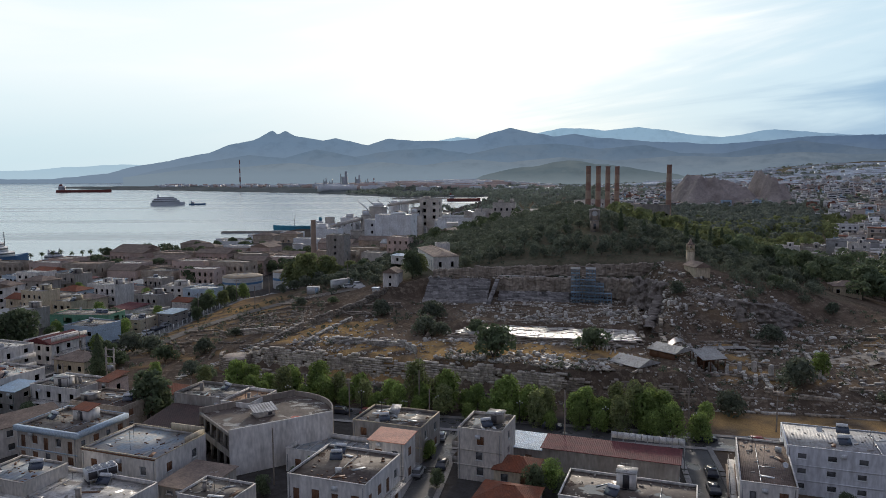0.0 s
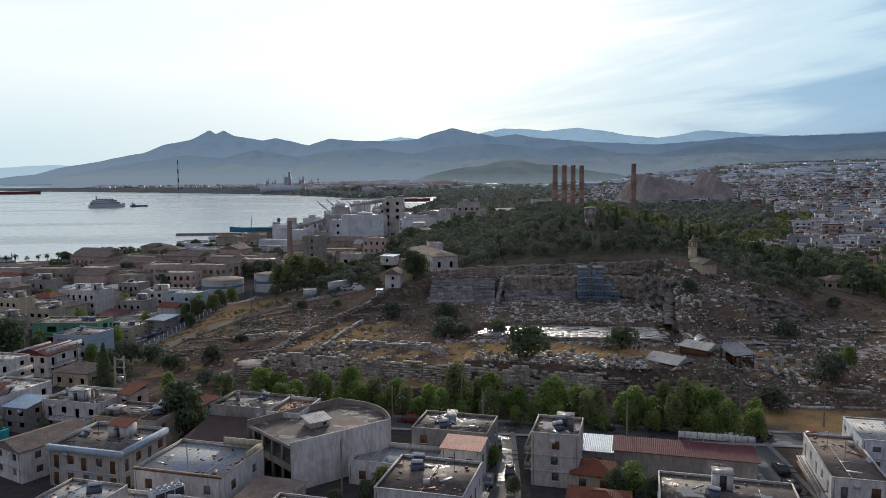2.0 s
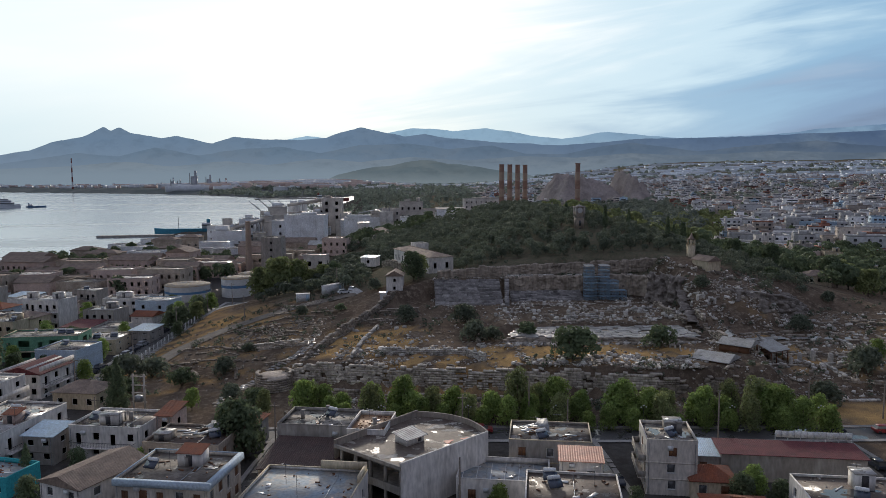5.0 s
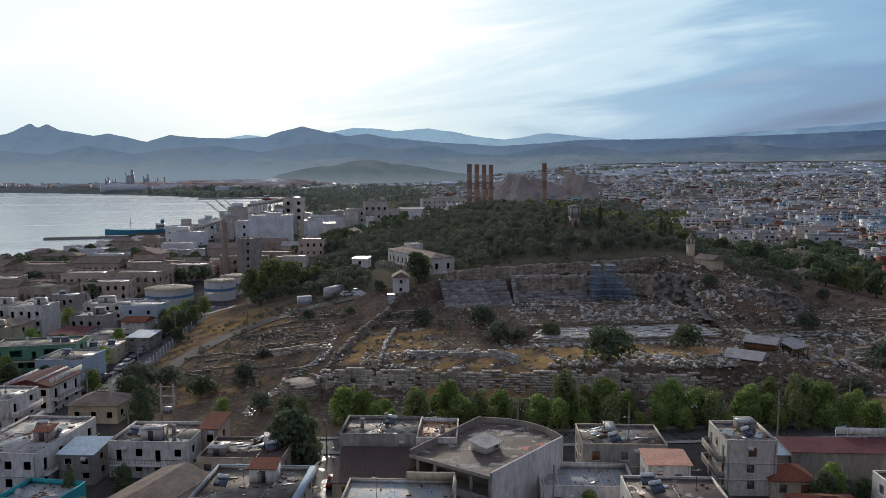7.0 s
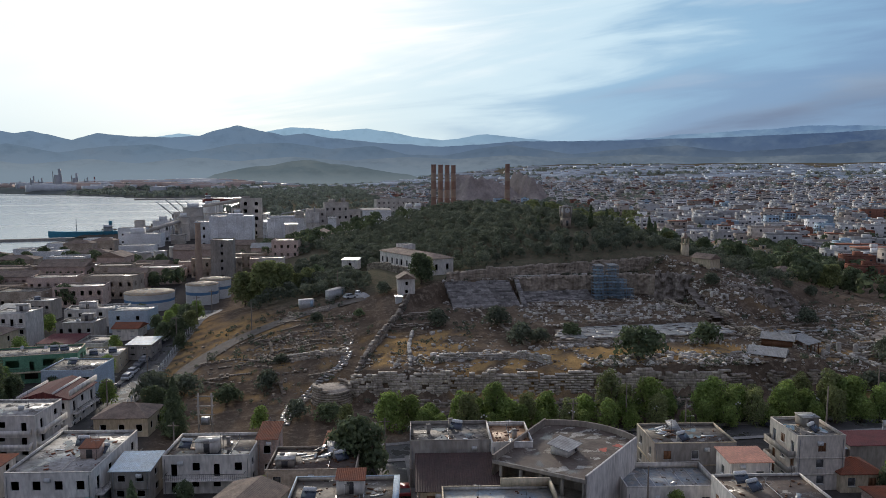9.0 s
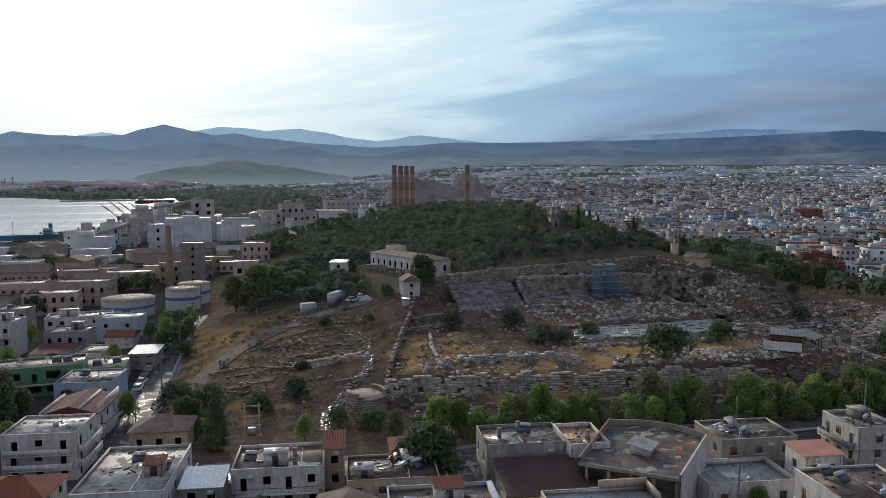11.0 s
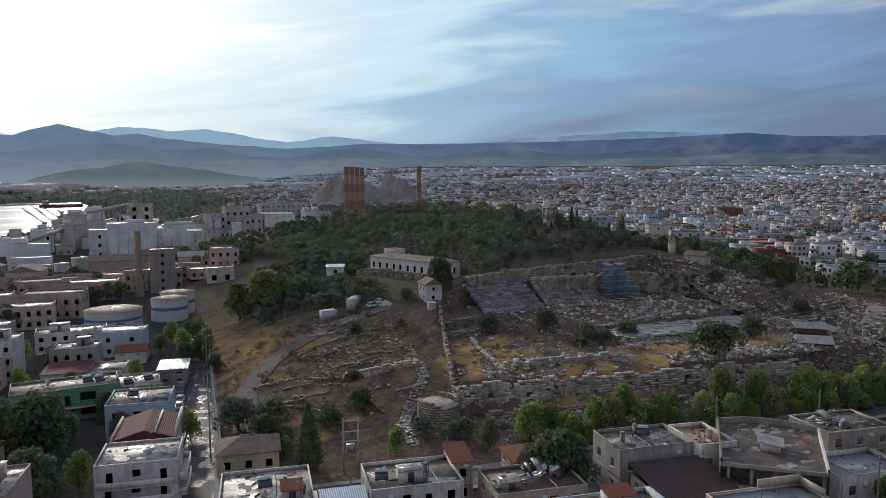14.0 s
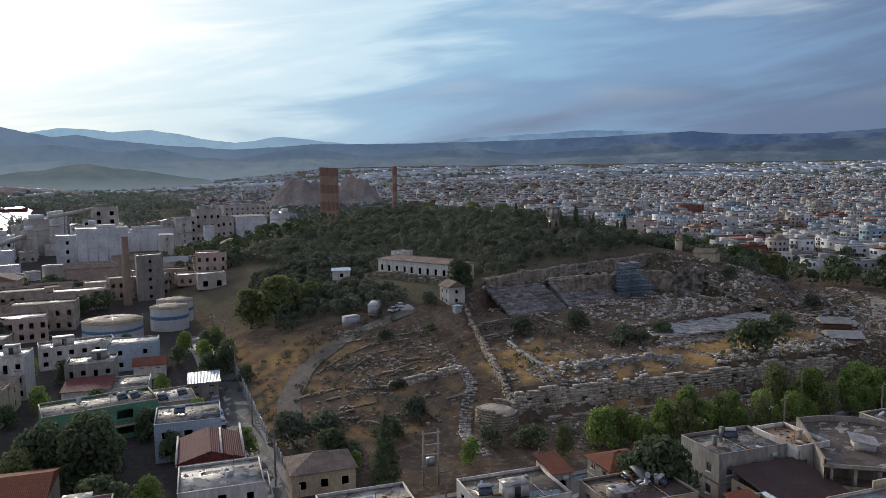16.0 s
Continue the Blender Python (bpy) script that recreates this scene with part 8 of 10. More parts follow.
def woods():
    rng = np.random.default_rng(44)

    def scatter(n, x0, x1, y0, y1, keep):
        out = []
        while len(out) < n:
            X, Y = rng.uniform(x0, x1, 2 * n), rng.uniform(y0, y1, 2 * n)
            dry_land = ~in_sea(X, Y)
            out += [(x, y) for x, y, ok in zip(X, Y, dry_land) if ok and keep(x, y)]
        return out[:n]

    wood("wood_behind_hill", "dark mixed trees on flat land behind the hill", scatter(420, 60, 420, 300, 700, lambda x, y: x < 120 + (y - 300) * 0.75 and x > 95 + (y - 420) * 0.15 and not (95 < x < 175 and 510 < y < 570)), LEAF_PINE, 9.5, 3.2, 130, 0.85, rng)
    wood("wood_under_quarry", "broad belt of tall dark trees before the quarry", scatter(620, 140, 470, 500, 960, lambda x, y: 14.5 < math.degrees(math.atan2(x, y)) < 27.5 and math.hypot(x, y) > 530 and not (95 < x < 175 and 510 < y < 570)), LEAF_HAZED, 10.5, 4.0, 110, 0.9, rng)
    wood("east_slope_shrubs", "dark shrubs on the slope east of the chapel", scatter(85, 84, 128, 196, 250, lambda x, y: (x - 84) < (y - 190) * 1.2 and math.hypot(x - 127, y - 226) > 9 and math.hypot(x - 132, y - 236) > 8), LEAF_OLIVE, 2.4, 1.7, 170, 0.24, rng)
    wood("wood_beside_site", "dark pines standing beside the ancient site", scatter(210, 118, 275, 225, 380, lambda x, y: (x - 118) < (y - 205) * 1.3), LEAF_DARK, 9.0, 2.8, 170, 0.62, rng)
    wood("town_trees", "scattered garden trees between town houses", scatter(1250, 150, 1500, 200, 1700, lambda x, y: x > 150 and math.degrees(math.atan2(x, y)) > 15 and math.hypot(x + 146, y - 81) > 420) + scatter(150, 150, 300, 190, 330, lambda x, y: 335 < math.hypot(x + 146, y - 81) < 430 and math.sin(x * 0.11) * math.sin(y * 0.13) > -0.35), LEAF_DARK, 7.5, 2.6, 60, 0.95, rng)
    wood("harbour_trees", "trees among the old harbour works", scatter(110, -230, -60, 322, 460, lambda x, y: (x + 0.5 * y) > 0 and math.sin(x * 0.09) * math.sin(y * 0.1) > 0.35 and math.hypot(x + 70, y - 322) > 22) + scatter(90, -60, 60, 400, 520, lambda x, y: height(x, y) > 3), LEAF_DARK, 7.0, 2.4, 120, 0.6, rng)
    wood("plain_trees", "thick belt of trees behind the cement works", scatter(900, -40, 620, 690, 1720, lambda x, y: x > (y - 720) * 0.12 and math.sin(x * 0.02) * math.sin(y * 0.017) > -0.45), LEAF_HAZED, 8.0, 4.0, 70, 1.2, rng)
    wood("far_woods", "belts of trees across the far plain", scatter(1300, -300, 2600, 900, 3600, lambda x, y: math.sin(x * 0.006 + 1) * math.sin(y * 0.009 + x * 0.002) > 0.25), LEAF_HAZED, 8.0, 7.0, 30, 2.4, rng)
    wood("shore_woods", "dark tree belts behind the far shore", scatter(900, -260, 620, 1720, 2500, lambda x, y: math.sin(x * 0.013 + y * 0.004) * math.sin(y * 0.011) > -0.35), LEAF_HAZED, 8.0, 6.0, 30, 2.2, rng)


woods()


def low_scrub():
    rng = np.random.default_rng(47)
    spots = []
    for u0, u1, v0, v1, n in ((-92, -46, -16, 60, 420), (-46, 58, -33, -22, 300), (-46, -14, -8, 40, 120), (50, 125, -26, 48, 380), (0, 50, -20, -14, 40), (-14, 60, 54, 62, 160)):
        u, v = rng.uniform(u0, u1, n), rng.uniform(v0, v1, n)
        keep = np.sin(u * 0.23 + 1) * np.sin(v * 0.31 + u * 0.07) + rng.normal(0, 0.4, n) > 0
        x, y = from_uv(u[keep], v[keep])
        spots += list(zip(x, y))
    wood("low_scrub", "low dry shrubs and weeds among the ruins", spots, LEAF_OLIVE, 0.75, 0.65, 26, 0.2, rng)


low_scrub()

# ---- streets, cars, poles ----
ribbon("road_slope", [(-108, 160), (-101.8, 180.6), (-93.5, 208), (-86.2, 235), (-81.5, 251), (-76, 272), (-70, 300)], 6.4, ASPHALT, "grey asphalt lane beside the site fence", "road", 0.05, kerb=1.3)
ribbon("road_front", [(-90, 161), (-60, 151), (-30, 144), (0, 136.5), (30, 129.5), (70, 121)], 6.0, ASPHALT, "narrow asphalt street below the trees", "road", 0.05, kerb=1.2)
ribbon("road_lane", [(-0.3, 134), (-3.2, 113), (-8, 88)], 4.6, ASPHALT, "narrow lane between the houses", "road", 0.06, kerb=0.9)
ribbon("road_lane", [(43.5, 124), (40.5, 105), (35.5, 84)], 5.0, ASPHALT, "short lane running past white houses", "road", 0.06, kerb=0.9)
ribbon("road_lane", [(-51.5, 147), (-56, 131), (-60.5, 112)], 4.0, ASPHALT, "shaded lane between old houses", "road", 0.06, kerb=0.8)

CAR_PAINT = [material("car_paint_white", (0.62, 0.62, 0.62), 0.3, (0.55, 0.55, 0.55), 0.5, 4, 0.4, 0.0, spec=0.5), material("car_paint_silver", (0.33, 0.34, 0.36), 0.3, (0.28, 0.29, 0.3), 0.5, 4, 0.4, 0.0, metal=0.4, spec=0.5),
             material("car_paint_dark", (0.035, 0.04, 0.055), 0.25, (0.03, 0.03, 0.04), 0.5, 4, 0.4, 0.0, spec=0.5), material("car_paint_red", (0.26, 0.03, 0.03), 0.3, (0.2, 0.03, 0.03), 0.5, 4, 0.4, 0.0, spec=0.5)]
RUBBER = material("tyre_rubber", (0.025, 0.025, 0.025), 0.9, (0.04, 0.04, 0.04), 1, 6, 0.4, 0.1)


def make_car(paint, colour):
    root = thing("car", pose(0, 0, 0), f"{colour} small hatchback parked by the kerb", "car", "parked cars")
    b = Shape()
    prof = [(-2.0, 0.42, 0.82), (-1.9, 0.3, 0.92), (-1.2, 0.28, 0.95), (0.9, 0.28, 0.93), (1.85, 0.3, 0.78), (2.0, 0.42, 0.62)]
    for (x0, l0, h0), (x1, l1, h1) in zip(prof, prof[1:]):
        for sy in (-1, 1):
            y = 0.84 * sy
            q = [(x0, y, l0), (x1, y, l1), (x1, y, h1), (x0, y, h0)]
            b.quad(*(q if sy < 0 else q[::-1]))
        b.quad((x0, -0.84, h0), (x1, -0.84, h1), (x1, 0.84, h1), (x0, 0.84, h0))
    b.quad((-2.0, -0.84, 0.42), (-2.0, -0.84, 0.82), (-2.0, 0.84, 0.82), (-2.0, 0.84, 0.42)).quad((2.0, -0.84, 0.42), (2.0, 0.84, 0.42), (2.0, 0.84, 0.62), (2.0, -0.84, 0.62))
    part("body", b, paint, root)
    g = Shape()
    lo = [(-1.85, 0.78), (1.05, 0.78)]
    hi = [(-1.45, 0.64), (0.35, 0.64)]
    zl, zh = 0.92, 1.42
    for sy in (-1, 1):
        g.quad((lo[0][0], sy * lo[0][1], zl), (lo[1][0], sy * lo[1][1], zl), (hi[1][0], sy * hi[1][1], zh), (hi[0][0], sy * hi[0][1], zh))
    for k in (0, 1):
        g.quad((lo[k][0], -lo[k][1], zl), (lo[k][0], lo[k][1], zl), (hi[k][0], hi[k][1], zh), (hi[k][0], -hi[k][1], zh))
    part("glasshouse", g, GLASS, root)
    part("roof", Shape().box(-1.5, 0.4, -0.66, 0.66, 1.41, 1.46), paint, root)
    for x in (-1.25, 1.25):
        for sy in (-1, 1):
            w = part("wheel", Shape().lathe((0, 0, 0), [(0.02, -0.09), (0.3, -0.09), (0.31, 0.0), (0.3, 0.09), (0.02, 0.09)], 12), RUBBER, root)
            w.matrix_basis = pose(x, sy * 0.78, 0.31, 90, 0, 0)
    return root


CARS = [make_car(p, c) for p, c in zip(CAR_PAINT, ("white", "silver", "dark", "red"))]
CAR_USED = set()


def park(i, x, y, turn):
    m = pose(x, y, max(height(x, y), height(x + 0.6, y), height(x, y + 0.6)) + 0.06, 0, 0, turn)
    if i in CAR_USED:
        copy_thing(CARS[i], m)
    else:
        CAR_USED.add(i)
        CARS[i].matrix_basis = m


_c = random.Random(3)
for k in range(15):
    t = k / 14
    x, y = -101.4 + 17.6 * t, 186 + 58 * t
    if k in (6, 11):
        continue
    park(_c.choice((0, 0, 1, 2, 2)), x - 2.2 + _c.uniform(-0.1, 0.1), y + 0.6, 73 + _c.uniform(-2, 2))
for x, y, a in ((-1.4, 128, 82), (-3.6, 121, 82), (-5.2, 113, 78), (-1.2, 116, 80), (42.6, 112, 80), (40.8, 106, 80), (39.2, 96, 78), (36.4, 99, 78), (20, 133.4, -13), (-16, 141.5, -14), (-22, 143, -14), (-54.2, 133, 74), (-57, 122, 74), (47, 126.6, -12), (56, 124.4, -12)):
    park(_c.choice((0, 1, 2, 2, 3)), x, y, a)
for x, y, a in ((-33.5, 243.2, 20), (-30.6, 244.6, 70)):
    park(0, x, y, a)

POLE_WOOD = material("weathered_pole_wood", (0.24, 0.20, 0.16), 0.9, (0.15, 0.12, 0.10), 0.8, 6, 0.7, 0.3, streak=True)


def utility_pole(x, y, h, turn=0, arm=True):
    root = thing("utility_pole", pose(x, y, height(x, y) - 0.2, 0, 0, turn), "weathered wooden utility pole with crossarm" if arm else "plain weathered wooden pole", "pole", "utility poles")
    part("post", Shape().lathe((0, 0, 0), [(0.16, 0), (0.11, h), (0.01, h + 0.02)], 8), POLE_WOOD, root)
    if arm:
        part("crossarm", Shape().box(-0.9, 0.9, -0.06, 0.06, h - 0.7, h - 0.55), POLE_WOOD, root)
    return (x, y, height(x, y) - 0.2 + h - 0.5)


def cable(a, b, sag=0.9, r=0.014):
    s = Shape()
    n = 10
    p = [Vector(a).lerp(Vector(b), i / n) - Vector((0, 0, sag * 4 * (i / n) * (1 - i / n))) for i in range(n + 1)]
    side = (Vector(b) - Vector(a)).cross(Vector((0, 0, 1))).normalized()
    for q in p:
        s.v += [tuple(q + side * r), tuple(q + Vector((0, 0, r))), tuple(q - side * r), tuple(q - Vector((0, 0, r)))]
    for k in range(n):
        for i in range(4):
            s.f.append((k * 4 + i, k * 4 + (i + 1) % 4, k * 4 + 4 + (i + 1) % 4, k * 4 + 4 + i))
            s.m.append(0)
    tagged(new("cable", s.mesh("cable", METAL_DARK)), "thin sagging overhead cable between poles", "cable", "overhead cables")


P = [utility_pole(*q) for q in ((-97.4, 186, 8.5, 16), (-90.2, 211, 8.5, 16), (-83.0, 236, 8.5, 16), (-76.5, 258, 8.5, 16), (-70.5, 282, 8.5, 16))]
for a, b in zip(P, P[1:]):
    for dx in (-0.8, 0.0, 0.8):
        cable((a[0] + dx, a[1], a[2]), (b[0] + dx, b[1], b[2]))
Q = utility_pole(-63.6, 234.5, 8.2, 40, False)
cable(Q, P[2], 1.2)
cable(Q, (-35, 252, 19.5), 0.8)
utility_pole(-35, 252, 7.5, 30, False)
for x, y, h in ((45.5, 131.5, 9.5), (20.5, 122.5, 11), (-3.6, 130.5, 9), (-28, 109.4, 9.5), (-71, 152.5, 8), (-86, 156, 8), (-6, 144, 9), (62, 131, 7)):
    utility_pole(x, y, h, -14, h < 9)
utility_pole(-53.5, 145, 8.0, -14)
utility_pole(-20, 140.5, 8.0, -14)


def transformer_frame(x, y):
    root = thing("transformer_frame", pose(x, y, height(x, y) - 0.1, 0, 0, -20), "tall concrete twin-post transformer frame", "pylon")
    for sx in (-1.2, 1.2):
        part("post", Shape().box(sx - 0.14, sx + 0.14, -0.14, 0.14, 0, 9), CONCRETE, root)
    for z in (3.2, 5.0, 6.6, 8.4):
        part("crossbar", Shape().box(-1.6, 1.6, -0.1, 0.1, z, z + 0.16), CONCRETE, root)
    part("transformer", Shape().box(-0.7, 0.7, -0.5, 0.5, 3.36, 4.6), METAL_GREY, root)


transformer_frame(-80.4, 166.6)


def street_lamp(x, y):
    root = thing("street_lamp", pose(x, y, height(x, y)), "dark street lamp with three white globes", "street lamp", "lamps along the street")
    part("post", Shape().lathe((0, 0, 0), [(0.12, 0), (0.08, 0.6), (0.05, 4.2), (0.01, 4.3)], 8), METAL_DARK, root)
    part("arm", Shape().rod((-0.5, 0, 4.0), (0.5, 0, 4.0), 0.03), METAL_DARK, root)
    for q, z in ((-0.5, 4.2), (0.5, 4.2), (0, 4.5)):
        part("globe", Shape().lathe((q, 0, z), [(0.01, -0.15), (0.1, -0.1), (0.15, 0), (0.1, 0.1), (0.01, 0.15)], 10), FRAME_WHITE, root, smooth=True)


for k in range(6):
    street_lamp(-34 + k * 16, 147.8 - k * 3.8)


def site_fence():
    root = thing("site_fence", pose(0, 0, 0), "long wire fence with pale concrete posts along the lane", "fence")
    pts = [(-98.2, 176), (-89.6, 208), (-82.4, 235), (-78, 251)]
    d = np.concatenate([[0], np.cumsum([math.dist(a, b) for a, b in zip(pts, pts[1:])])])
    n = 34
    xy = [(float(np.interp(s, d, [p[0] for p in pts])), float(np.interp(s, d, [p[1] for p in pts]))) for s in np.linspace(0, d[-1], n)]
    for (x, y) in xy:
        z = height(x, y)
        part("post", Shape().box(x - 0.1, x + 0.1, y - 0.1, y + 0.1, z - 0.3, z + 2.0), FRAME_WHITE, root)
    for (x0, y0), (x1, y1) in zip(xy, xy[1:]):
        z0, z1 = height(x0, y0), height(x1, y1)
        s = Shape()
        for k in range(5):
            s.rod((x0, y0, z0 + 0.3 + k * 0.4), (x1, y1, z1 + 0.3 + k * 0.4), 0.02, seg=4)
        for k in range(1, 8):
            t = k / 8
            x, y, z = x0 + (x1 - x0) * t, y0 + (y1 - y0) * t, z0 + (z1 - z0) * t
            s.rod((x, y, z + 0.1), (x, y, z + 1.9), 0.015, seg=4)
        part("wire_panel", s, METAL_GREY, root)


site_fence()


# ---- old town between the lane and the sea ----
def old_town():
    rng = random.Random(77)
    taken = [(-116.8, 227, 11), (-100.6, 228.6, 8), (-91, 234, 6), (-95, 258.5, 6), (-105, 288, 11), (-111, 174, 9), (-106, 190.6, 9), (-100, 152.7, 11), (-114.8, 155.6, 8), (-90, 313, 12), (-71, 317, 12), (-66, 328, 10), (-95.2, 136, 7), (-121.5, 202, 9), (-124, 182, 8)]
    walls = [PLASTER_WHITE, PLASTER_WHITE, PLASTER_WHITE, PLASTER_GREY, PLASTER_CREAM, PLASTER_PINK, PLASTER_BLUE]
    words = {"plaster_white": "white", "plaster_grey": "grey", "plaster_cream": "cream", "plaster_rose": "rose", "plaster_pale_blue": "pale blue"}
    ca, sa = math.cos(radians(GRID)), math.sin(radians(GRID))
    count = 0
    for i in range(-22, 14):
        for j in range(8, 32):
            px, py = i * 13.0 + (4.5 if i % 3 == 0 else 0), j * 12.2 + (5 if j % 3 == 0 else 0)
            x, y = px * ca - py * sa, px * sa + py * ca
            x, y = x + rng.uniform(-1.2, 1.2), y + rng.uniform(-1.2, 1.2)
            lane = -101.8 + (y - 180.6) * 0.29
            if x > lane - 9 or x < -0.66 * y - 22 or y < 140 or y > 322 or (y > 300 and x > -100) or x < -255:
                continue
            if y < 205 and x < -140 or any(math.hypot(x - a, y - b) < r + 5.5 for a, b, r in taken) or rng.random() < 0.08:
                continue
            w, d = rng.uniform(8.5, 12), rng.uniform(7.5, 10.5)
            st = rng.choice((1, 2, 2, 2, 3))
            top = height(x, y) + st * 3.0 + 0.8
            wall = rng.choice(walls)
            kind = rng.random()
            colour = words[wall.name]
            if kind < 0.68:
                block(f"{colour} flat-roofed old town house near the shore", x, y, w, d, top, rng.choice((0, 1, 1, 2)), wall=wall, roof_mat=rng.choice((ROOF_PALE, ROOF_PALE, ROOF_PALE, ROOF_GREY)), rim=0.25, storeys=st, wins=(rng.choice((2, 3, 4)), 1, 0), win=(rng.choice((1.1, 1.5)), 1.3), group="old town houses", balcony="S" if st > 1 and rng.random() < 0.3 else "", puddles=rng.choice((0, 1, 2)),
                      stair=(1.5, 1, 3, 2.4, 1.8, wall, "flat") if rng.random() < 0.35 else None)
            elif kind < 0.88:
                building(f"{colour} old town house with red tiled roof", x, y, w, d, top - 0.5, roof=rng.choice(("hip", "gable")), rise=1.5, roof_mat=rng.choice((TILES_RED, TILES_BROWN)), wall=wall, storeys=st, wins=(2, 1, 1), group="old town houses")
            else:
                building(f"{colour} low shed with sheet roof", x, y, w, d, height(x, y) + 4, roof="slope", rise=0.6, roof_mat=rng.choice((SHEET_GREY, SHEET_BLUE, TILES_MAROON)), wall=wall, storeys=1, wins=(1, 1, 0), name="shed", category="shed", group="old town sheds")
            count += 1
    return count


OLD_TOWN_HOUSES = old_town()


# ---- disused works: tanks, chimneys, roofless halls ----
def storage_tank(x, y, r, h, label):
    root = thing("storage_tank", pose(x, y, height(x, y) - 0.3), label, "tank", "storage tanks")
    part("shell", Shape().lathe((0, 0, 0), [(r, 0), (r, h)], 36), FRAME_WHITE, root, smooth=True)
    part("band", Shape().lathe((0, 0, h * 0.52), [(r + 0.02, 0), (r + 0.02, h * 0.14)], 36), material("tank_band_blue", (0.10, 0.22, 0.38), 0.6, (0.08, 0.16, 0.28), 0.4, 3, 0.5, 0.0), root, "faded blue painted band")
    part("roof", Shape().lathe((0, 0, h), [(r + 0.12, -0.1), (r + 0.12, 0.06), (r * 0.6, 0.5), (0.05, 0.9)], 36), material("rusty_tank_top", (0.45, 0.37, 0.26), 0.8, (0.28, 0.2, 0.13), 0.4, 2, 0.8, 0.1), root, "rust-stained cream tank roof")
    for i in range(14):
        a = 2 * math.pi * i / 14
        part("stiffener", Shape().turned((r * 0.52 * math.cos(a), r * 0.52 * math.sin(a), h + 0.55), (r * 0.95, 0.1, 0.08), yaw=a, roll=radians(5)), METAL_GREY, root)
    s = Shape()
    s.rod((r + 0.3, -0.25, 0), (r + 0.3, -0.25, h + 0.8), 0.04).rod((r + 0.3, 0.25, 0), (r + 0.3, 0.25, h + 0.8), 0.04)
    for k in range(int(h / 0.4)):
        s.rod((r + 0.3, -0.25, k * 0.4), (r + 0.3, 0.25, k * 0.4), 0.02, seg=4)
    part("ladder", s, METAL_GREY, root)


storage_tank(-89.7, 313, 8.6, 6.2, "wide low white oil tank with blue band")
storage_tank(-71.3, 317, 5.9, 7.6, "tall white oil tank with blue band and rusty top")
storage_tank(-65.5, 329, 5.9, 7.6, "white oil tank behind with cream roof")


def brick_chimney(x, y, top, r0, r1, label, bands=0, mat=None):
    z = height(x, y) - 0.5
    h = top - z
    root = thing("brick_chimney", pose(x, y, z), label, "chimney", "tall chimneys")
    n = max(1, bands)
    for k in range(n):
        a, b = h * k / n, h * (k + 1) / n
        ra, rb = r0 + (r1 - r0) * k / n, r0 + (r1 - r0) * (k + 1) / n
        part("shaft", Shape().lathe((0, 0, 0), [(ra, a), (rb, b)], 18), (BRICK_PALE if (k % 2 and bands) else (mat or BRICK)), root, smooth=True)
    part("crown", Shape().lathe((0, 0, h), [(r1, -0.6), (r1 + 0.2, -0.4), (r1 + 0.2, 0.0), (r1 - 0.35, 0.0), (r1 - 0.35, -2.0)], 18), mat or BRICK, root)


brick_chimney(-69, 373.3, 28.4, 1.7, 1.15, "slim old brick chimney of the soap works", 0, BRICK_PALE)
for k in range(4):
    brick_chimney(105 + 9.3 * k, 528 + 9.6 * k, 57.8, 2.3, 1.75, "tall banded red brick power station chimney", 9)
brick_chimney(161.7, 520.4, 58.4, 2.3, 1.7, "lone tall banded brick chimney", 9)
building("dark power station hall behind the hill", 146, 512, 22, 16, 30, rot=10, wall=CONCRETE, roof_mat=ROOF_DARK, storeys=3, wins=(5, 2, 2), shutters=0, name="works_hall", category="factory", win=(2.0, 3.0))


def ruined_hall(x, y, w, d, h, rot, seed, roof):
    """A roofless or sheet-roofed works hall of rough masonry with a row of openings."""
    building("old stone works hall with empty windows", x, y, w, d, height(x, y) + h, rot=rot, wall=(STONE_WALL, PLASTER_PINK, STONE_WALL, PLASTER_PINK)[seed % 4], roof=roof, rise=min(2.6, d * 0.18), roof_mat=(TILES_BROWN, ROOF_GREY, ROOF_DARK, ROOF_PALE)[seed % 4] if roof == "flat" else TILES_BROWN, storeys=2 if h > 6 else 1,
             wins=(max(3, int(w / 2.8)), 3, 2), win=(1.15, 1.7), shutters=0, name="works_hall", category="factory", glazed=False, group="old harbour works", seed=seed, rim=0.5)


def old_works():
    rng = random.Random(91)
    k = 0
    for row, y0 in enumerate((334, 350, 367, 384, 402, 420)):
        x = -235 + row * 12
        while x < -42 + row * 3:
            w, d = rng.uniform(12, 24), rng.uniform(9, 13)
            cx = x + w / 2
            cy = y0 + rng.uniform(-2, 2) - (cx + 130) * 0.16
            x += w + rng.uniform(0.5, 4)
            if in_sea(np.array([cx - 10]), np.array([cy + 12]))[0] or in_sea(np.array([cx]), np.array([cy]))[0] or math.hypot(cx + 69, cy - 373) < 9 or (abs(cx + 62) < 20 and 340 < cy < 386) or any(math.hypot(cx - a, cy - b) < 17 for a, b in ((-90, 313), (-71, 316), (-64, 329))):
                continue
            if cx > -55 and cy < 372:
                continue
            if cx < -0.62 * cy - 40:
                continue
            k += 1
            ruined_hall(cx, cy, w, d, rng.choice((4.5, 6, 7.5, 9)), GRID + rng.choice((0, 10, 10, 14)), k, rng.choice(("gable", "flat", "flat", "flat")))


old_works()
building("tall ruined concrete tower block of the works", -57.5, 383, 10, 10, 20, rot=-12, wall=PLASTER_GREY, roof_mat=ROOF_PALE, rim=0.4, storeys=5, wins=(1, 2, 1), shutters=0, name="works_tower", category="factory")


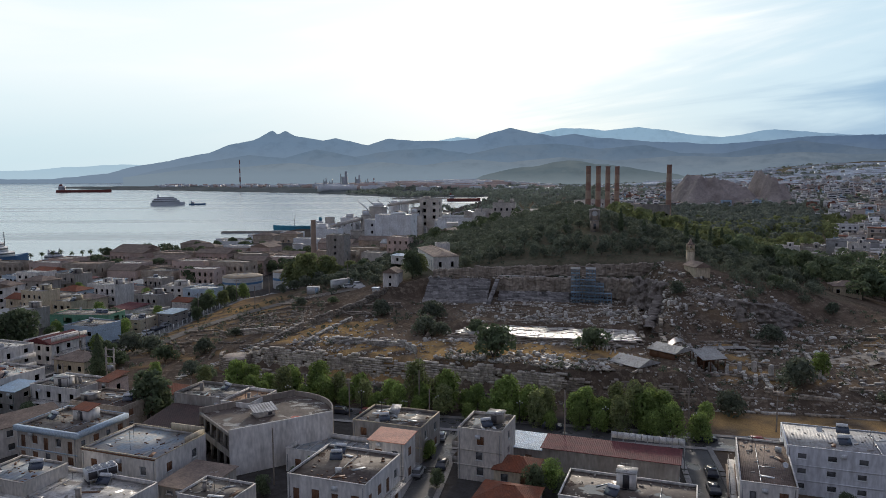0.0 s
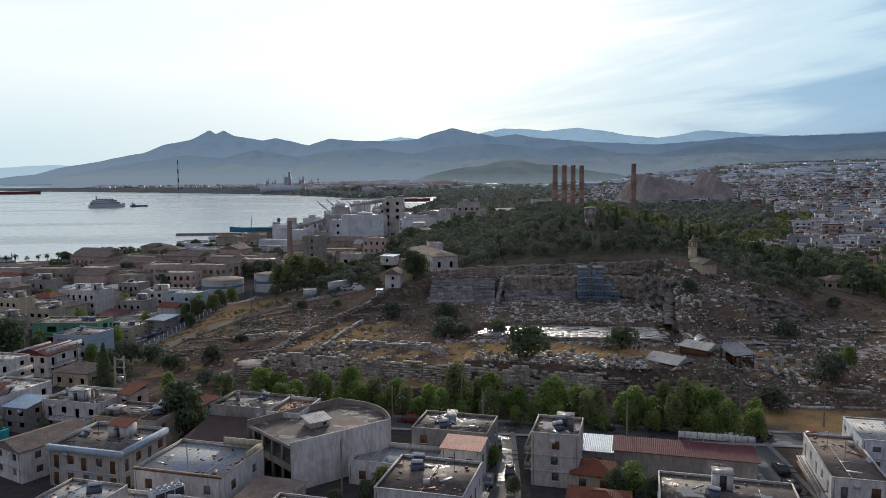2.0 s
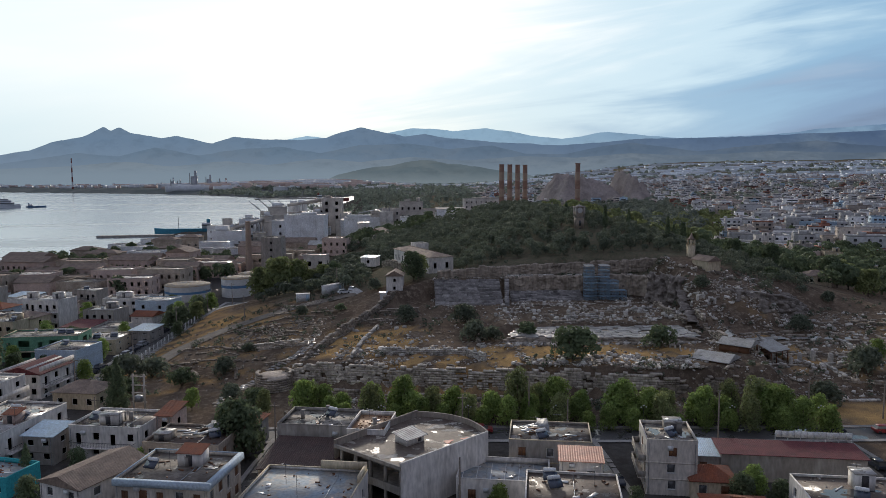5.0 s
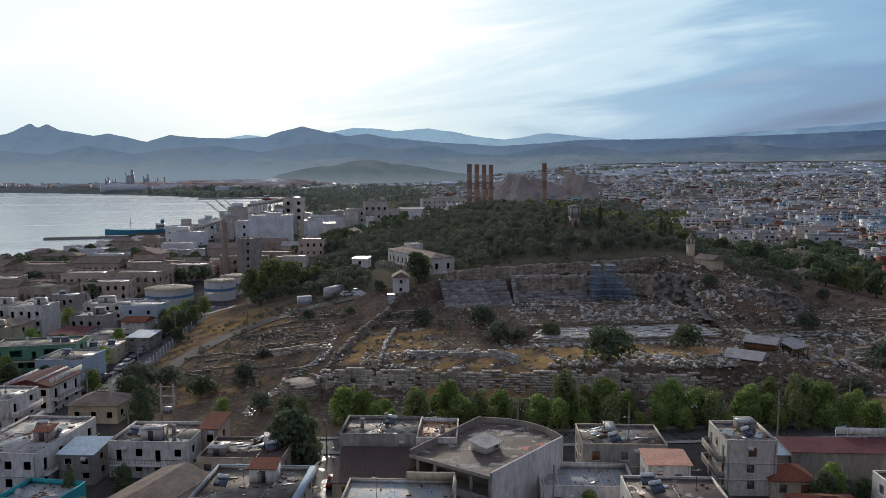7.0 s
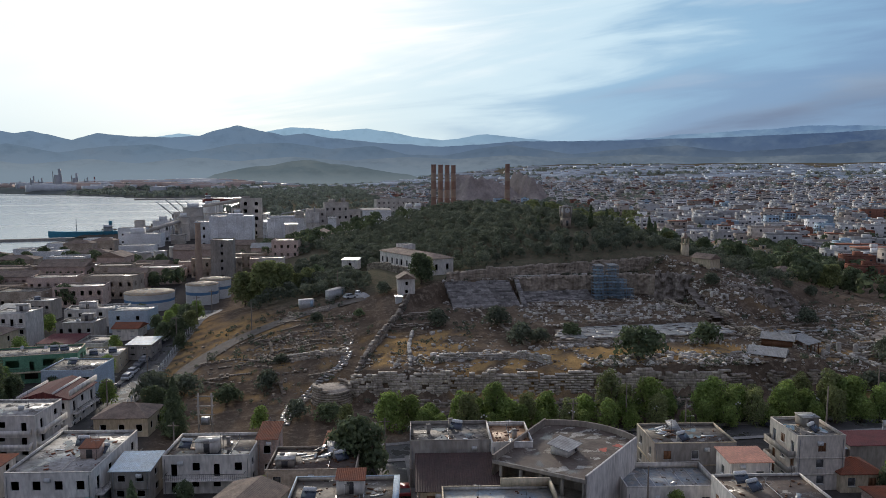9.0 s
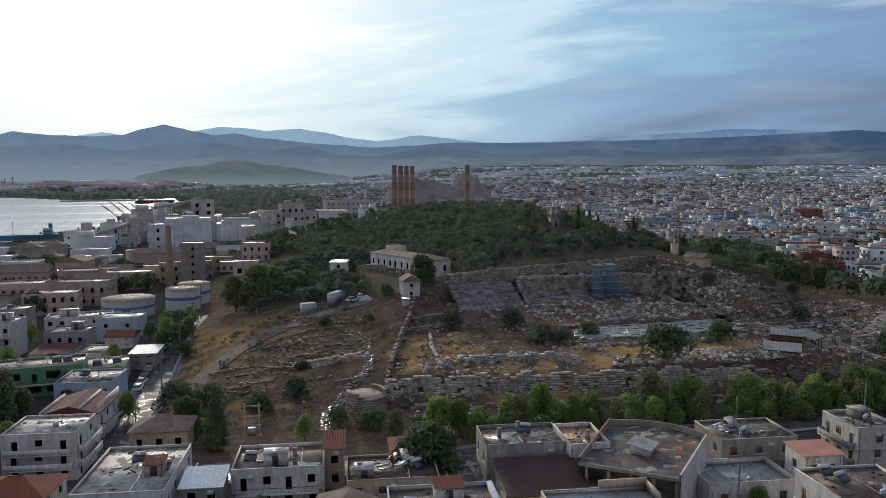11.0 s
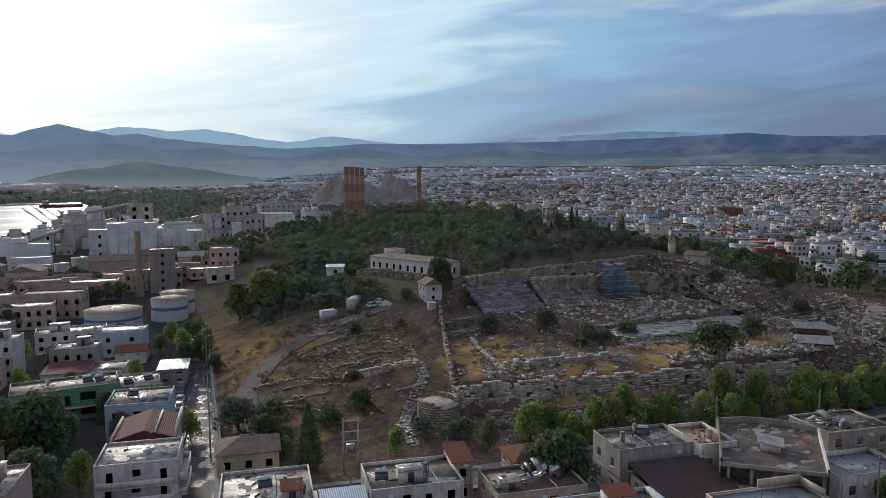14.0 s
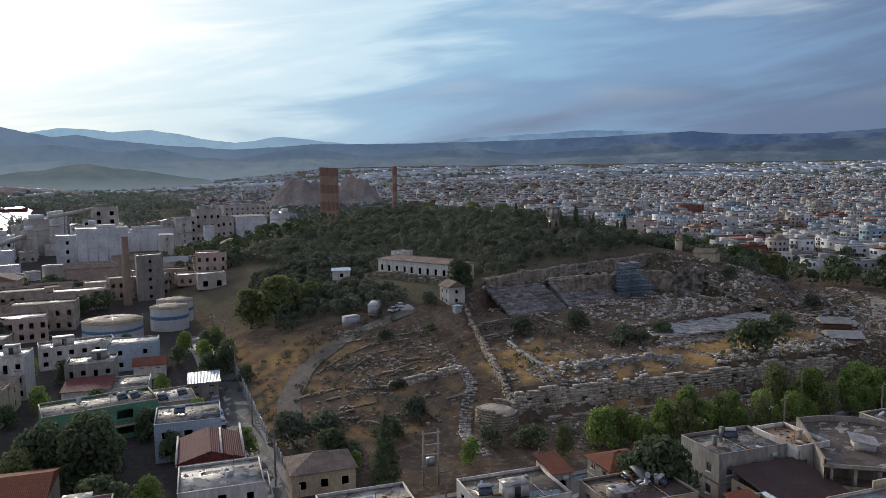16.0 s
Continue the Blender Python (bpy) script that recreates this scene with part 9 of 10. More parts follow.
def works_block(label, x, y, w, d, top, rot, wall, wins, tops=(), bays=0, win=(1.6, 2.2), roof="flat", rise=1.5, roof_mat=None):
    """A works building with roof houses and shallow wall piers."""
    z = height(x, y) - 0.5
    root = building(label, x, y, w, d, top, rot=rot, base=z, wall=wall, roof=roof, rise=rise, roof_mat=roof_mat or (ROOF_PALE if wall in (PLASTER_WHITE, WORKS_WHITE) else ROOF_GREY), rim=0.4, storeys=max(1, int((top - z) / 5.5)), wins=wins, win=win, shutters=0, name="works_hall", category="factory", group="cement works")
    h = top - z
    for tx, ty, tw, td, th in tops:
        part("roof_house", Shape().box(tx - tw / 2, tx + tw / 2, ty - td / 2, ty + td / 2, h - 0.4, h + th).box(tx - tw / 2 - 0.2, tx + tw / 2 + 0.2, ty - td / 2 - 0.2, ty + td / 2 + 0.2, h + th, h + th + 0.2), wall, root)
    for i in range(bays + 1 if bays else 0):
        q = -w / 2 + 0.3 + (w - 0.6) * i / bays
        part("pier", Shape().box(q - 0.25, q + 0.25, -d / 2 - 0.3, -d / 2 - 0.003, 0, h - 0.3), wall, root)
    return root


WORKS_WHITE = material("dusty_white_cladding", (0.80, 0.81, 0.82), 0.75, (0.52, 0.51, 0.50), 0.12, 1.5, 0.8, 0.1, rand=0.08)
WORKS_DUST = material("cement_dusted_concrete", (0.62, 0.57, 0.51), 0.9, (0.37, 0.33, 0.29), 0.15, 1.2, 0.9, 0.2, rand=0.14)


def cement_works():
    works_block("big dusty white cement store with ribbed walls", -37, 541, 28, 17, 22.6, -12, WORKS_WHITE, (0, 1, 1), ((2, 0, 10, 6, 1.2),), 5)
    works_block("lower white wing of the cement store", -54, 551, 12, 15, 18.5, -12, WORKS_WHITE, (1, 1, 0))
    works_block("tall dusty concrete preheater tower with open floors", -12.5, 634, 17, 14, 31.5, -10, WORKS_DUST, (2, 2, 2), ((-4, 0, 6, 6, 1.5),), 3, (2.6, 3.0))
    works_block("ragged concrete frame beside the preheater tower", -24, 628, 9, 10, 24, -10, WORKS_DUST, (2, 2, 1), (), 0, (2.0, 3.0))
    works_block("long white mill hall with vents along its roof", 12, 601, 34, 17, 16.8, -10, WORKS_WHITE, (0, 0, 0), ((0, 2, 30, 2.6, 1.4),), 6)
    works_block("beige kiln house with dark loading openings", 50, 604, 19, 14, 28.6, -8, WORKS_DUST, (4, 3, 3), ((-3, 0, 5, 5, 2.0), (6, 1, 3, 4, 3.0)), 0, (1.7, 2.2))
    works_block("lower beige wing of the kiln house", 33, 602, 15, 13, 23.6, -8, WORKS_DUST, (3, 2, 2), (), 3)
    works_block("stepped end wing of the kiln house", 65, 606, 10, 12, 22.5, -8, WORKS_DUST, (2, 2, 2))
    works_block("low annex with a slab roof before the kiln house", 36, 590, 20, 8, 12.5, -8, WORKS_DUST, (6, 1, 1))
    works_block("white packing hall with pale blue side", 84, 607, 24, 14, 22.0, -6, WORKS_WHITE, (0, 2, 0), (), 4, (1.6, 2.2), "slope", 0.9, CONCRETE)
    works_block("long grey concrete hall beyond the works", 172, 814, 50, 16, 23.5, -6, WORKS_DUST, (9, 2, 2), ((0, 0, 30, 4, 1.0),))
    works_block("white quayside office block with flat roofs", -92, 560, 22, 12, 11, -14, WORKS_WHITE, (5, 2, 2), ((-5, 0, 8, 7, 3.0),), 0, (1.2, 1.3))
    works_block("white quayside store with flat roof", -100, 590, 18, 12, 13, -14, WORKS_WHITE, (3, 2, 2), (), 0, (1.2, 1.4))
    works_block("pale loading house on the quay", -80, 604, 13, 12, 17, -10, WORKS_WHITE, (2, 2, 2), ((0, 0, 5, 5, 2.5),))
    works_block("low white switch house beside the quay road", -96, 505, 20, 10, 8, -14, WORKS_WHITE, (4, 2, 2), (), 0, (1.2, 1.3))
    works_block("brown brick depot under the hill with hipped roof", 9, 506, 21, 10, 10.5, -12, STONE_WALL, (5, 2, 2), (), 0, (1.2, 1.8), "hip", 2.4, TILES_BROWN)
    works_block("gabled stone depot at the foot of the hill", 3, 446, 13, 15, 16.0, -24, WORKS_DUST, (2, 3, 2), (), 0, (1.4, 1.8), "gable", 2.8, TILES_BROWN)
    works_block("ruined two-storey works office with dark doorway", -37, 370, 11, 9, 12.0, -14, WORKS_DUST, (2, 2, 1), (), 0, (2.0, 2.4))
    works_block("brown workshop with patched gable roof", -22, 405, 18, 12, 12.5, -16, STONE_WALL, (4, 2, 2), (), 0, (1.3, 1.6), "gable", 2.4, TILES_BROWN)
    works_block("rusty-roofed shed between the workshops", -30, 432, 16, 12, 11.0, -16, PLASTER_PINK, (3, 2, 1), (), 0, (1.3, 1.6), "gable", 2.2, SHEET_GREY)
    works_block("old boiler house with brown roof", -44, 452, 20, 12, 11.0, -14, STONE_WALL, (4, 2, 1), (), 0, (1.3, 1.8), "gable", 2.6, TILES_BROWN)
    works_block("stone carpentry hall of the old works", -66, 440, 22, 12, 10.5, -14, PLASTER_PINK, (5, 2, 1), (), 0, (1.3, 1.8), "gable", 2.4, TILES_BROWN)
    for i, (x, y, r, h) in enumerate(((-58, 622, 7.6, 24.0), (-45, 640, 5.0, 25), (-38, 655, 5.0, 25), (-66, 598, 4.2, 18), (131, 657, 4.6, 20), (141, 660, 4.6, 20), (-92, 478, 3.6, 4.5), (-84, 482, 3.6, 4.5), (-100, 484, 3.6, 4.5), (-74, 486, 5, 6.5), (-26, 612, 4, 19))):
        z = height(x, y) - 0.5
        root = thing("silo", pose(x, y, z), "dusty pale cylindrical silo with flat top", "silo", "silos of the works")
        part("shell", Shape().lathe((0, 0, 0), [(r, 0), (r, h)], 20), WORKS_WHITE if i % 3 else WORKS_DUST, root, smooth=True)
        part("roof", Shape().lathe((0, 0, h), [(r + 0.25, -0.3), (r + 0.25, 0.2), (0.05, 0.7)], 20), ROOF_PALE, root)
        if h > 15:
            part("head_house", Shape().box(-r * 0.55, r * 0.55, -r * 0.45, r * 0.45, h + 0.3, h + 3.2), WORKS_WHITE, root)
            part("gallery", Shape().lathe((0, 0, h * 0.72), [(r + 0.05, 0), (r + 0.6, 0.1), (r + 0.6, 0.5), (r + 0.05, 0.6)], 20), WORKS_DUST, root)
    for a, b in (((-50, 625, 26), (-18, 632, 31)), ((-38, 655, 26), (-14, 640, 30)), ((-66, 598, 17), (-92, 575, 11)), ((30, 606, 18), (10, 604, 17)), ((75, 606, 20), (62, 606, 22))):
        va, vb = Vector(a), Vector(b)
        d = vb - va
        root = thing("conveyor_gallery", Matrix.Translation(va), "sloping enclosed conveyor gallery on trestles", "conveyor", "conveyor galleries")
        s = Shape()
        yaw, pit = math.atan2(d.y, d.x), math.atan2(d.z, math.hypot(d.x, d.y))
        s.turned(tuple(d / 2), (d.length, 2.2, 2.2), yaw=yaw, roll=-pit)
        part("gallery", s, WORKS_DUST, root)
        for t in (0.35, 0.7):
            p = d * t
            part("trestle", Shape().rod((p.x - 1, p.y, p.z - 1.0), (p.x - 2, p.y, -va.z + 2), 0.25).rod((p.x + 1, p.y, p.z - 1.0), (p.x + 2, p.y, -va.z + 2), 0.25), METAL_GREY, root)
    for i, (x, y, w, d, h) in enumerate(((-152, 452, 20, 11, 6), (-128, 446, 18, 10, 7), (-166, 474, 16, 10, 6), (-142, 480, 20, 11, 7), (-118, 474, 16, 10, 6), (-152, 508, 18, 11, 6), (-128, 512, 16, 10, 8), (-138, 542, 20, 11, 6), (-116, 540, 14, 10, 7), (-122, 572, 16, 10, 6))):
        works_block(("brown stone quay warehouse with hipped roof", "white quay shed with a pale flat roof")[i % 2], x, y, w, d, height(x, y) + h, -14, (STONE_WALL, WORKS_WHITE)[i % 2], (3, 1, 0), (), 0, (1.3, 1.5), ("hip", "flat")[i % 2], 1.8, (TILES_BROWN, ROOF_PALE)[i % 2])
    for x, y, h, lean in ((-70, 690, 26, 14), (-62, 705, 28, 15), (-54, 720, 26, 14), (-46, 735, 25, 13)):
        root = thing("harbour_crane", pose(x, y, 1.6), "grey slewing harbour crane with raised jib", "crane", "harbour cranes")
        part("tower", Shape().rod((-2, -2, 0), (-0.5, -0.5, 13), 0.3).rod((2, -2, 0), (0.5, -0.5, 13), 0.3).rod((-2, 2, 0), (-0.5, 0.5, 13), 0.3).rod((2, 2, 0), (0.5, 0.5, 13), 0.3), METAL_GREY, root)
        part("cab", Shape().box(-1.6, 1.6, -1.6, 1.6, 12.5, 15.5), PLASTER_GREY, root)
        part("jib", Shape().rod((0, 0, 14), (-lean, 3, h), 0.45).rod((0, 0, 16), (-lean, 3, h), 0.15), METAL_GREY, root)


cement_works()


def works_plant():
    """Small process buildings, bins, pipes and stacks crowding the cement works."""
    rng = random.Random(19)
    for i in range(44):
        x, y = rng.uniform(-104, 96), rng.uniform(556, 668)
        if in_sea(np.array([x - 10]), np.array([y]))[0] or (x < -60 and y > 640):
            continue
        w, d, hh = rng.uniform(4, 11), rng.uniform(4, 9), rng.choice((6, 8, 10, 13, 16, 20))
        wall = rng.choice((WORKS_WHITE, WORKS_DUST, WORKS_DUST, PLASTER_WHITE, PLASTER_GREY))
        b = building(rng.choice(("small dusty process house of the works", "pale bin house crusted with cement", "grey pump house among the silos")), x, y, w, d, height(x, y) + hh, rot=-10 + rng.uniform(-4, 4), wall=wall, roof_mat=rng.choice((ROOF_PALE, ROOF_GREY)), roof=rng.choice(("flat", "flat", "slope", "gable")), rise=0.9, rim=0.3,
                     storeys=max(1, hh // 4), wins=(rng.choice((0, 1, 2)), 1, 1), win=(1.3, 1.6), glazed=False, name="process_house", category="factory", group="process houses of the works", seed=i)
        if i % 3 == 0:
            part("flue", Shape().lathe((w * 0.2, 0, hh - 0.5), [(0.45, 0), (0.4, rng.uniform(4, 9))], 8), METAL_GREY, b)
        if i % 2:
            part("walkway", Shape().box(-w / 2 - 0.9, w / 2 + 0.9, -d / 2 - 0.9, -d / 2 - 0.004, hh * 0.6, hh * 0.6 + 0.15).box(-w / 2 - 0.9, w / 2 + 0.9, -d / 2 - 0.9, -d / 2 - 0.82, hh * 0.6 + 0.9, hh * 0.6 + 1.0), METAL_GREY, b)
    for i in range(14):
        x, y = rng.uniform(-70, 70), rng.uniform(585, 650)
        z, ln = rng.uniform(8, 20), rng.uniform(8, 22)
        o = thing("process_pipe", pose(x, y, z, 0, 0, rng.choice((-10, 80))), "dusty grey process pipe between buildings", "pipe", "pipes of the works")
        part("run", Shape().rod((0, 0, 0), (ln, 0, rng.uniform(-4, 4)), 0.45, seg=8), METAL_GREY, o)
        part("riser", Shape().rod((0, 0, 0), (0, 0, height(x, y) - z), 0.45, seg=8), METAL_GREY, o)


works_plant()


# ---- ships and the far shore ----
HULL_BLUE = material("ship_hull_blue", (0.06, 0.14, 0.25), 0.5, (0.05, 0.1, 0.17), 0.1, 1, 0.6, 0.0)
HULL_TEAL = material("ship_hull_teal", (0.05, 0.24, 0.33), 0.5, (0.05, 0.16, 0.22), 0.1, 1, 0.6, 0.0)
HULL_RED = material("ship_hull_red", (0.22, 0.06, 0.05), 0.6, (0.16, 0.05, 0.04), 0.1, 1, 0.6, 0.0)
HULL_WHITE = material("ship_white", (0.66, 0.67, 0.68), 0.5, (0.5, 0.5, 0.5), 0.1, 1, 0.6, 0.0)


def ship(x, y, length, beam, side, turn, hull, decks, label):
    root = thing("ship", pose(x, y, 0.02, 0, 0, turn), label, "ship", "ships in the bay")
    s = Shape()
    n = 12
    st = []
    for i in range(n + 1):
        t = i / n
        w = beam / 2 * min(1, 0.75 + t * 1.5, (1.02 - t) * 3.2)
        st.append((-length / 2 + length * t, w, side * (1 + 0.35 * max(0, t - 0.75) * 4 * 0.5)))
    for (x0, w0, h0), (x1, w1, h1) in zip(st, st[1:]):
        s.quad((x0, -w0 * 0.85, -0.5), (x1, -w1 * 0.85, -0.5), (x1, -w1, h1), (x0, -w0, h0)).quad((x1, w1 * 0.85, -0.5), (x0, w0 * 0.85, -0.5), (x0, w0, h0), (x1, w1, h1))
        s.quad((x0, -w0, h0), (x1, -w1, h1), (x1, w1, h1), (x0, w0, h0))
    x0, w0, h0 = st[0]
    s.quad((x0, -w0, -0.5), (x0, -w0, h0), (x0, w0, h0), (x0, w0, -0.5))
    part("hull", s, hull, root)
    for k, (a, b, z0, z1, wf) in enumerate(decks):
        part("deckhouse", Shape().box(a * length, b * length, -beam / 2 * wf, beam / 2 * wf, side + z0, side + z1), HULL_WHITE, root)
        part("window_band", Shape().box(a * length - 0.05, b * length + 0.05, -beam / 2 * wf - 0.05, beam / 2 * wf + 0.05, side + z0 + (z1 - z0) * 0.45, side + z0 + (z1 - z0) * 0.75), GLASS, root)
    part("funnel", Shape().box(decks[-1][0] * length, decks[-1][0] * length + length * 0.05, -beam * 0.12, beam * 0.12, side + decks[-1][3], side + decks[-1][3] + side * 0.8), hull, root)
    part("mast", Shape().rod((0.1 * length, 0, side), (0.1 * length, 0, side + decks[-1][3] + side * 1.2), 0.25), METAL_GREY, root)


ship(-520, 1350, 60, 13, 5.5, 20, HULL_WHITE, [(-0.45, 0.35, 0, 4, 0.95), (-0.4, 0.28, 4, 7.5, 0.85), (-0.3, 0.2, 7.5, 10, 0.7)], "white car ferry lying at anchor in the bay")
ship(-468, 1362, 30, 8, 2.6, 5, HULL_BLUE, [(-0.4, -0.2, 0, 3, 0.7)], "low dark barge beside the ferry")
ship(-1330, 2660, 190, 28, 9, 8, HULL_RED, [(-0.45, -0.35, 0, 14, 0.8)], "long red tanker moored across the bay")
ship(-140, 690, 52, 10, 4.2, 175, HULL_TEAL, [(-0.42, -0.3, 0, 5, 0.8)], "blue coaster moored at the cement quay")
ship(-262, 418, 34, 9, 5.0, 60, HULL_BLUE, [(-0.4, 0.2, 0, 3, 0.9), (-0.35, 0.1, 3, 6, 0.8), (-0.25, 0.05, 6, 8.5, 0.6)], "blue and white ferry at the town quay")
ship(-236, 432, 18, 5, 2.0, 20, HULL_WHITE, [(-0.35, 0.2, 0, 2.4, 0.8), (-0.25, 0.1, 2.4, 4.2, 0.6)], "small white excursion boat at the quay")
ship(40, 1500, 70, 12, 5.5, 5, HULL_RED, [(-0.42, -0.3, 0, 7, 0.8)], "laid-up red coaster off the far quay")
tagged(new("quay_pier", Shape().box(-205, -128, 655, 663, -3, 1.6).mesh("quay_pier", CONCRETE)), "long low concrete pier of the cement quay", "pier", kind="structure")
tagged(new("quay_breakwater", Shape().box(-120, 60, 1655, 1668, -3, 2.2).mesh("quay_breakwater", CONCRETE)), "low breakwater across the inner bay", "breakwater", kind="structure")


def far_shore():
    rng = np.random.default_rng(66)
    C, S, A, M = [], [], [], []
    for _ in range(420):
        az = radians(rng.uniform(-22, 9))
        r = rng.uniform(2250, 3500) + max(0, -math.degrees(az)) * 55
        x, y = math.sin(az) * r, math.cos(az) * r
        if in_sea(np.array([x]), np.array([y]))[0]:
            continue
        z = height(x, y)
        big = rng.random() < 0.3
        s = (rng.uniform(25, 80), rng.uniform(15, 40), rng.uniform(7, 14)) if big else (rng.uniform(8, 20), rng.uniform(8, 16), rng.uniform(5, 14))
        C.append((x, y, z + s[2] / 2 - 2))
        S.append(s)
        A.append(rng.uniform(-0.5, 0.5))
        M.append(0 if rng.random() < 0.7 else 1)
    for _ in range(230):
        az, r = radians(rng.uniform(-9, 4.5)), rng.uniform(2280, 3100)
        x, y = math.sin(az) * r, math.cos(az) * r
        if in_sea(np.array([x]), np.array([y]))[0]:
            continue
        s = (rng.uniform(40, 130), rng.uniform(18, 40), rng.uniform(10, 20))
        C.append((x, y, height(x, y) + s[2] / 2 - 3))
        S.append(s)
        A.append(rng.uniform(-0.3, 0.3))
        M.append(0 if rng.random() < 0.6 else 1)
    v, f = boxes_np(C, S, A)
    tagged(new("shore_buildings", mesh_np("shore_buildings", v, f, [HULL_WHITE, PLASTER_PINK], np.repeat(M, 6))), "scattered pale sheds along the far shore", "buildings", kind="stuff")
    for i in range(22):
        az = radians(rng.uniform(-6, 8))
        r = rng.uniform(2250, 2700)
        x, y = math.sin(az) * r, math.cos(az) * r
        z = height(x, y)
        root = thing("fuel_tank", pose(x, y, z - 2), "big white fuel storage tank on the far shore", "tank", "fuel tanks of the refinery")
        q, h = rng.uniform(14, 24), rng.uniform(12, 17)
        part("shell", Shape().lathe((0, 0, 0), [(q, 0), (q, h)], 24), HULL_WHITE, root, smooth=True)
        part("roof", Shape().lathe((0, 0, h), [(q + 0.3, -0.3), (q + 0.3, 0.2), (0.1, 2.0)], 24), HULL_WHITE, root)
    for x, y, w, h in ((-345, 2500, 20, 68), (-300, 2520, 15, 55), (-395, 2530, 10, 40), (-415, 2520, 9, 46), (-270, 2530, 9, 42), (-455, 2540, 12, 30), (-235, 2550, 16, 28)):
        root = thing("process_tower", pose(x, y, 2), "dark refinery process tower of tubes and decks", "refinery tower", "refinery towers")
        part("frame", Shape().box(-w / 2, w / 2, -w / 2, w / 2, 0, h * 0.75), METAL_GREY, root)
        part("column", Shape().lathe((w * 0.2, 0, 0), [(w * 0.22, 0), (w * 0.22, h), (0.1, h + 2)], 12), METAL_GREY, root)
        part("flue", Shape().lathe((-w * 0.7, 0, 0), [(1.6, 0), (1.2, h * 0.9)], 10), METAL_GREY, root)
    for x, y, h in ((-790, 2790, 118), (-360, 2560, 50), (-250, 2560, 45)):
        root = thing("striped_stack", pose(x, y, 2), "tall red and white banded flare stack", "chimney", "banded stacks")
        for k in range(7):
            part("band", Shape().lathe((0, 0, 0), [(3.2 - 0.2 * k, h * k / 7), (3.0 - 0.2 * k, h * (k + 1) / 7)], 12), HULL_RED if k % 2 == 0 else HULL_WHITE, root)


far_shore()


def make_palm(seed):
    rng = np.random.default_rng(seed)
    root = thing("palm_tree", pose(0, 0, 0), "tall fan palm on the waterfront", "palm", "waterfront palms")
    part("trunk", Shape().lathe((0, 0, -0.2), [(0.3, 0), (0.2, 2), (0.17, 8.2)], 8), BARK, root)
    V = []
    for i in range(26):
        a, e = i * 2.4, rng.uniform(-0.5, 1.2)
        for k in range(6):
            t0, t1 = k / 6 * 2.2, (k + 1) / 6 * 2.2
            def pt(t, w):
                r = t * math.cos(e - t * 0.25)
                return (r * math.cos(a) - w * math.sin(a), r * math.sin(a) + w * math.cos(a), 8.2 + t * math.sin(e - t * 0.45))
            w0, w1 = 0.28 * math.sin(math.pi * (k + 0.3) / 6.6), 0.28 * math.sin(math.pi * min(1, (k + 1.3) / 6.6))
            V += [pt(t0, -w0), pt(t0, w0), pt(t1, w1), pt(t1, -w1)]
    V = np.array(V)
    part("fronds", mesh_np("fronds", V, np.arange(len(V)).reshape(-1, 4), LEAF_DARK), None, root)
    return root


PALM = [make_palm(5)]
for i in range(9):
    plant(PALM[0], -232 + i * 4.6, 398 + i * 2.0 + (i % 3), 0.85 + 0.05 * (i % 4), i * 40)
for x, y, s in ((-196, 414, 0.8), (-190, 418, 0.7), (-178, 425, 0.9), (-150, 470, 0.7), (-158, 455, 0.75), (-143, 482, 0.8), (-135, 492, 0.7), (-170, 436, 0.8)):
    plant(BIG[0], x, y, s, x * 7)


def quarry_hill():
    """Bare rose-grey rock left by quarrying, with two jagged heads."""
    nx_, ny_ = 110, 60
    xs, ys = np.linspace(325, 535, nx_), np.linspace(1005, 1165, ny_)
    V = np.zeros((ny_, nx_, 3))
    for j, y in enumerate(ys):
        for i, x in enumerate(xs):
            # a broad quarried bench cut off flat, and a jagged stack east of it
            across = float(step(1008, 1075, y) * step(1160, 1125, y))
            bench = float(step(332, 372, x) * step(480, 440, x)) * (45 - 13 * float(step(380, 450, x)))
            stack = float(step(458, 480, x) * step(522, 500, x)) * 33 + 15 * math.exp(-(((x - 484) / 6) ** 2))
            foot = 18 * math.exp(-(((x - 430) / 85) ** 2))
            big = max(bench, stack, foot) * across
            n = noise.ridged_multi_fractal(Vector((x * 0.035, y * 0.035, 3.1)), 0.9, 2.1, 6, 1.0, 2.0)
            V[j, i] = (x, y, height(x, y) - 3.5 + big * (0.62 + 0.30 * n))
    idx = np.arange(nx_ * ny_).reshape(ny_, nx_)
    q = np.stack([idx[:-1, :-1], idx[:-1, 1:], idx[1:, 1:], idx[1:, :-1]], -1).reshape(-1, 4)
    m = material("rose_quarry_rock", (0.37, 0.315, 0.285), 0.95, (0.22, 0.185, 0.165), 0.05, 0.4, 0.9, 0.8, spec=0.0)
    tagged(new("rock_quarry", mesh_np("rock_quarry", V, q, m)), "bare rose-grey quarried rock hill", "rock", kind="structure")


quarry_hill()

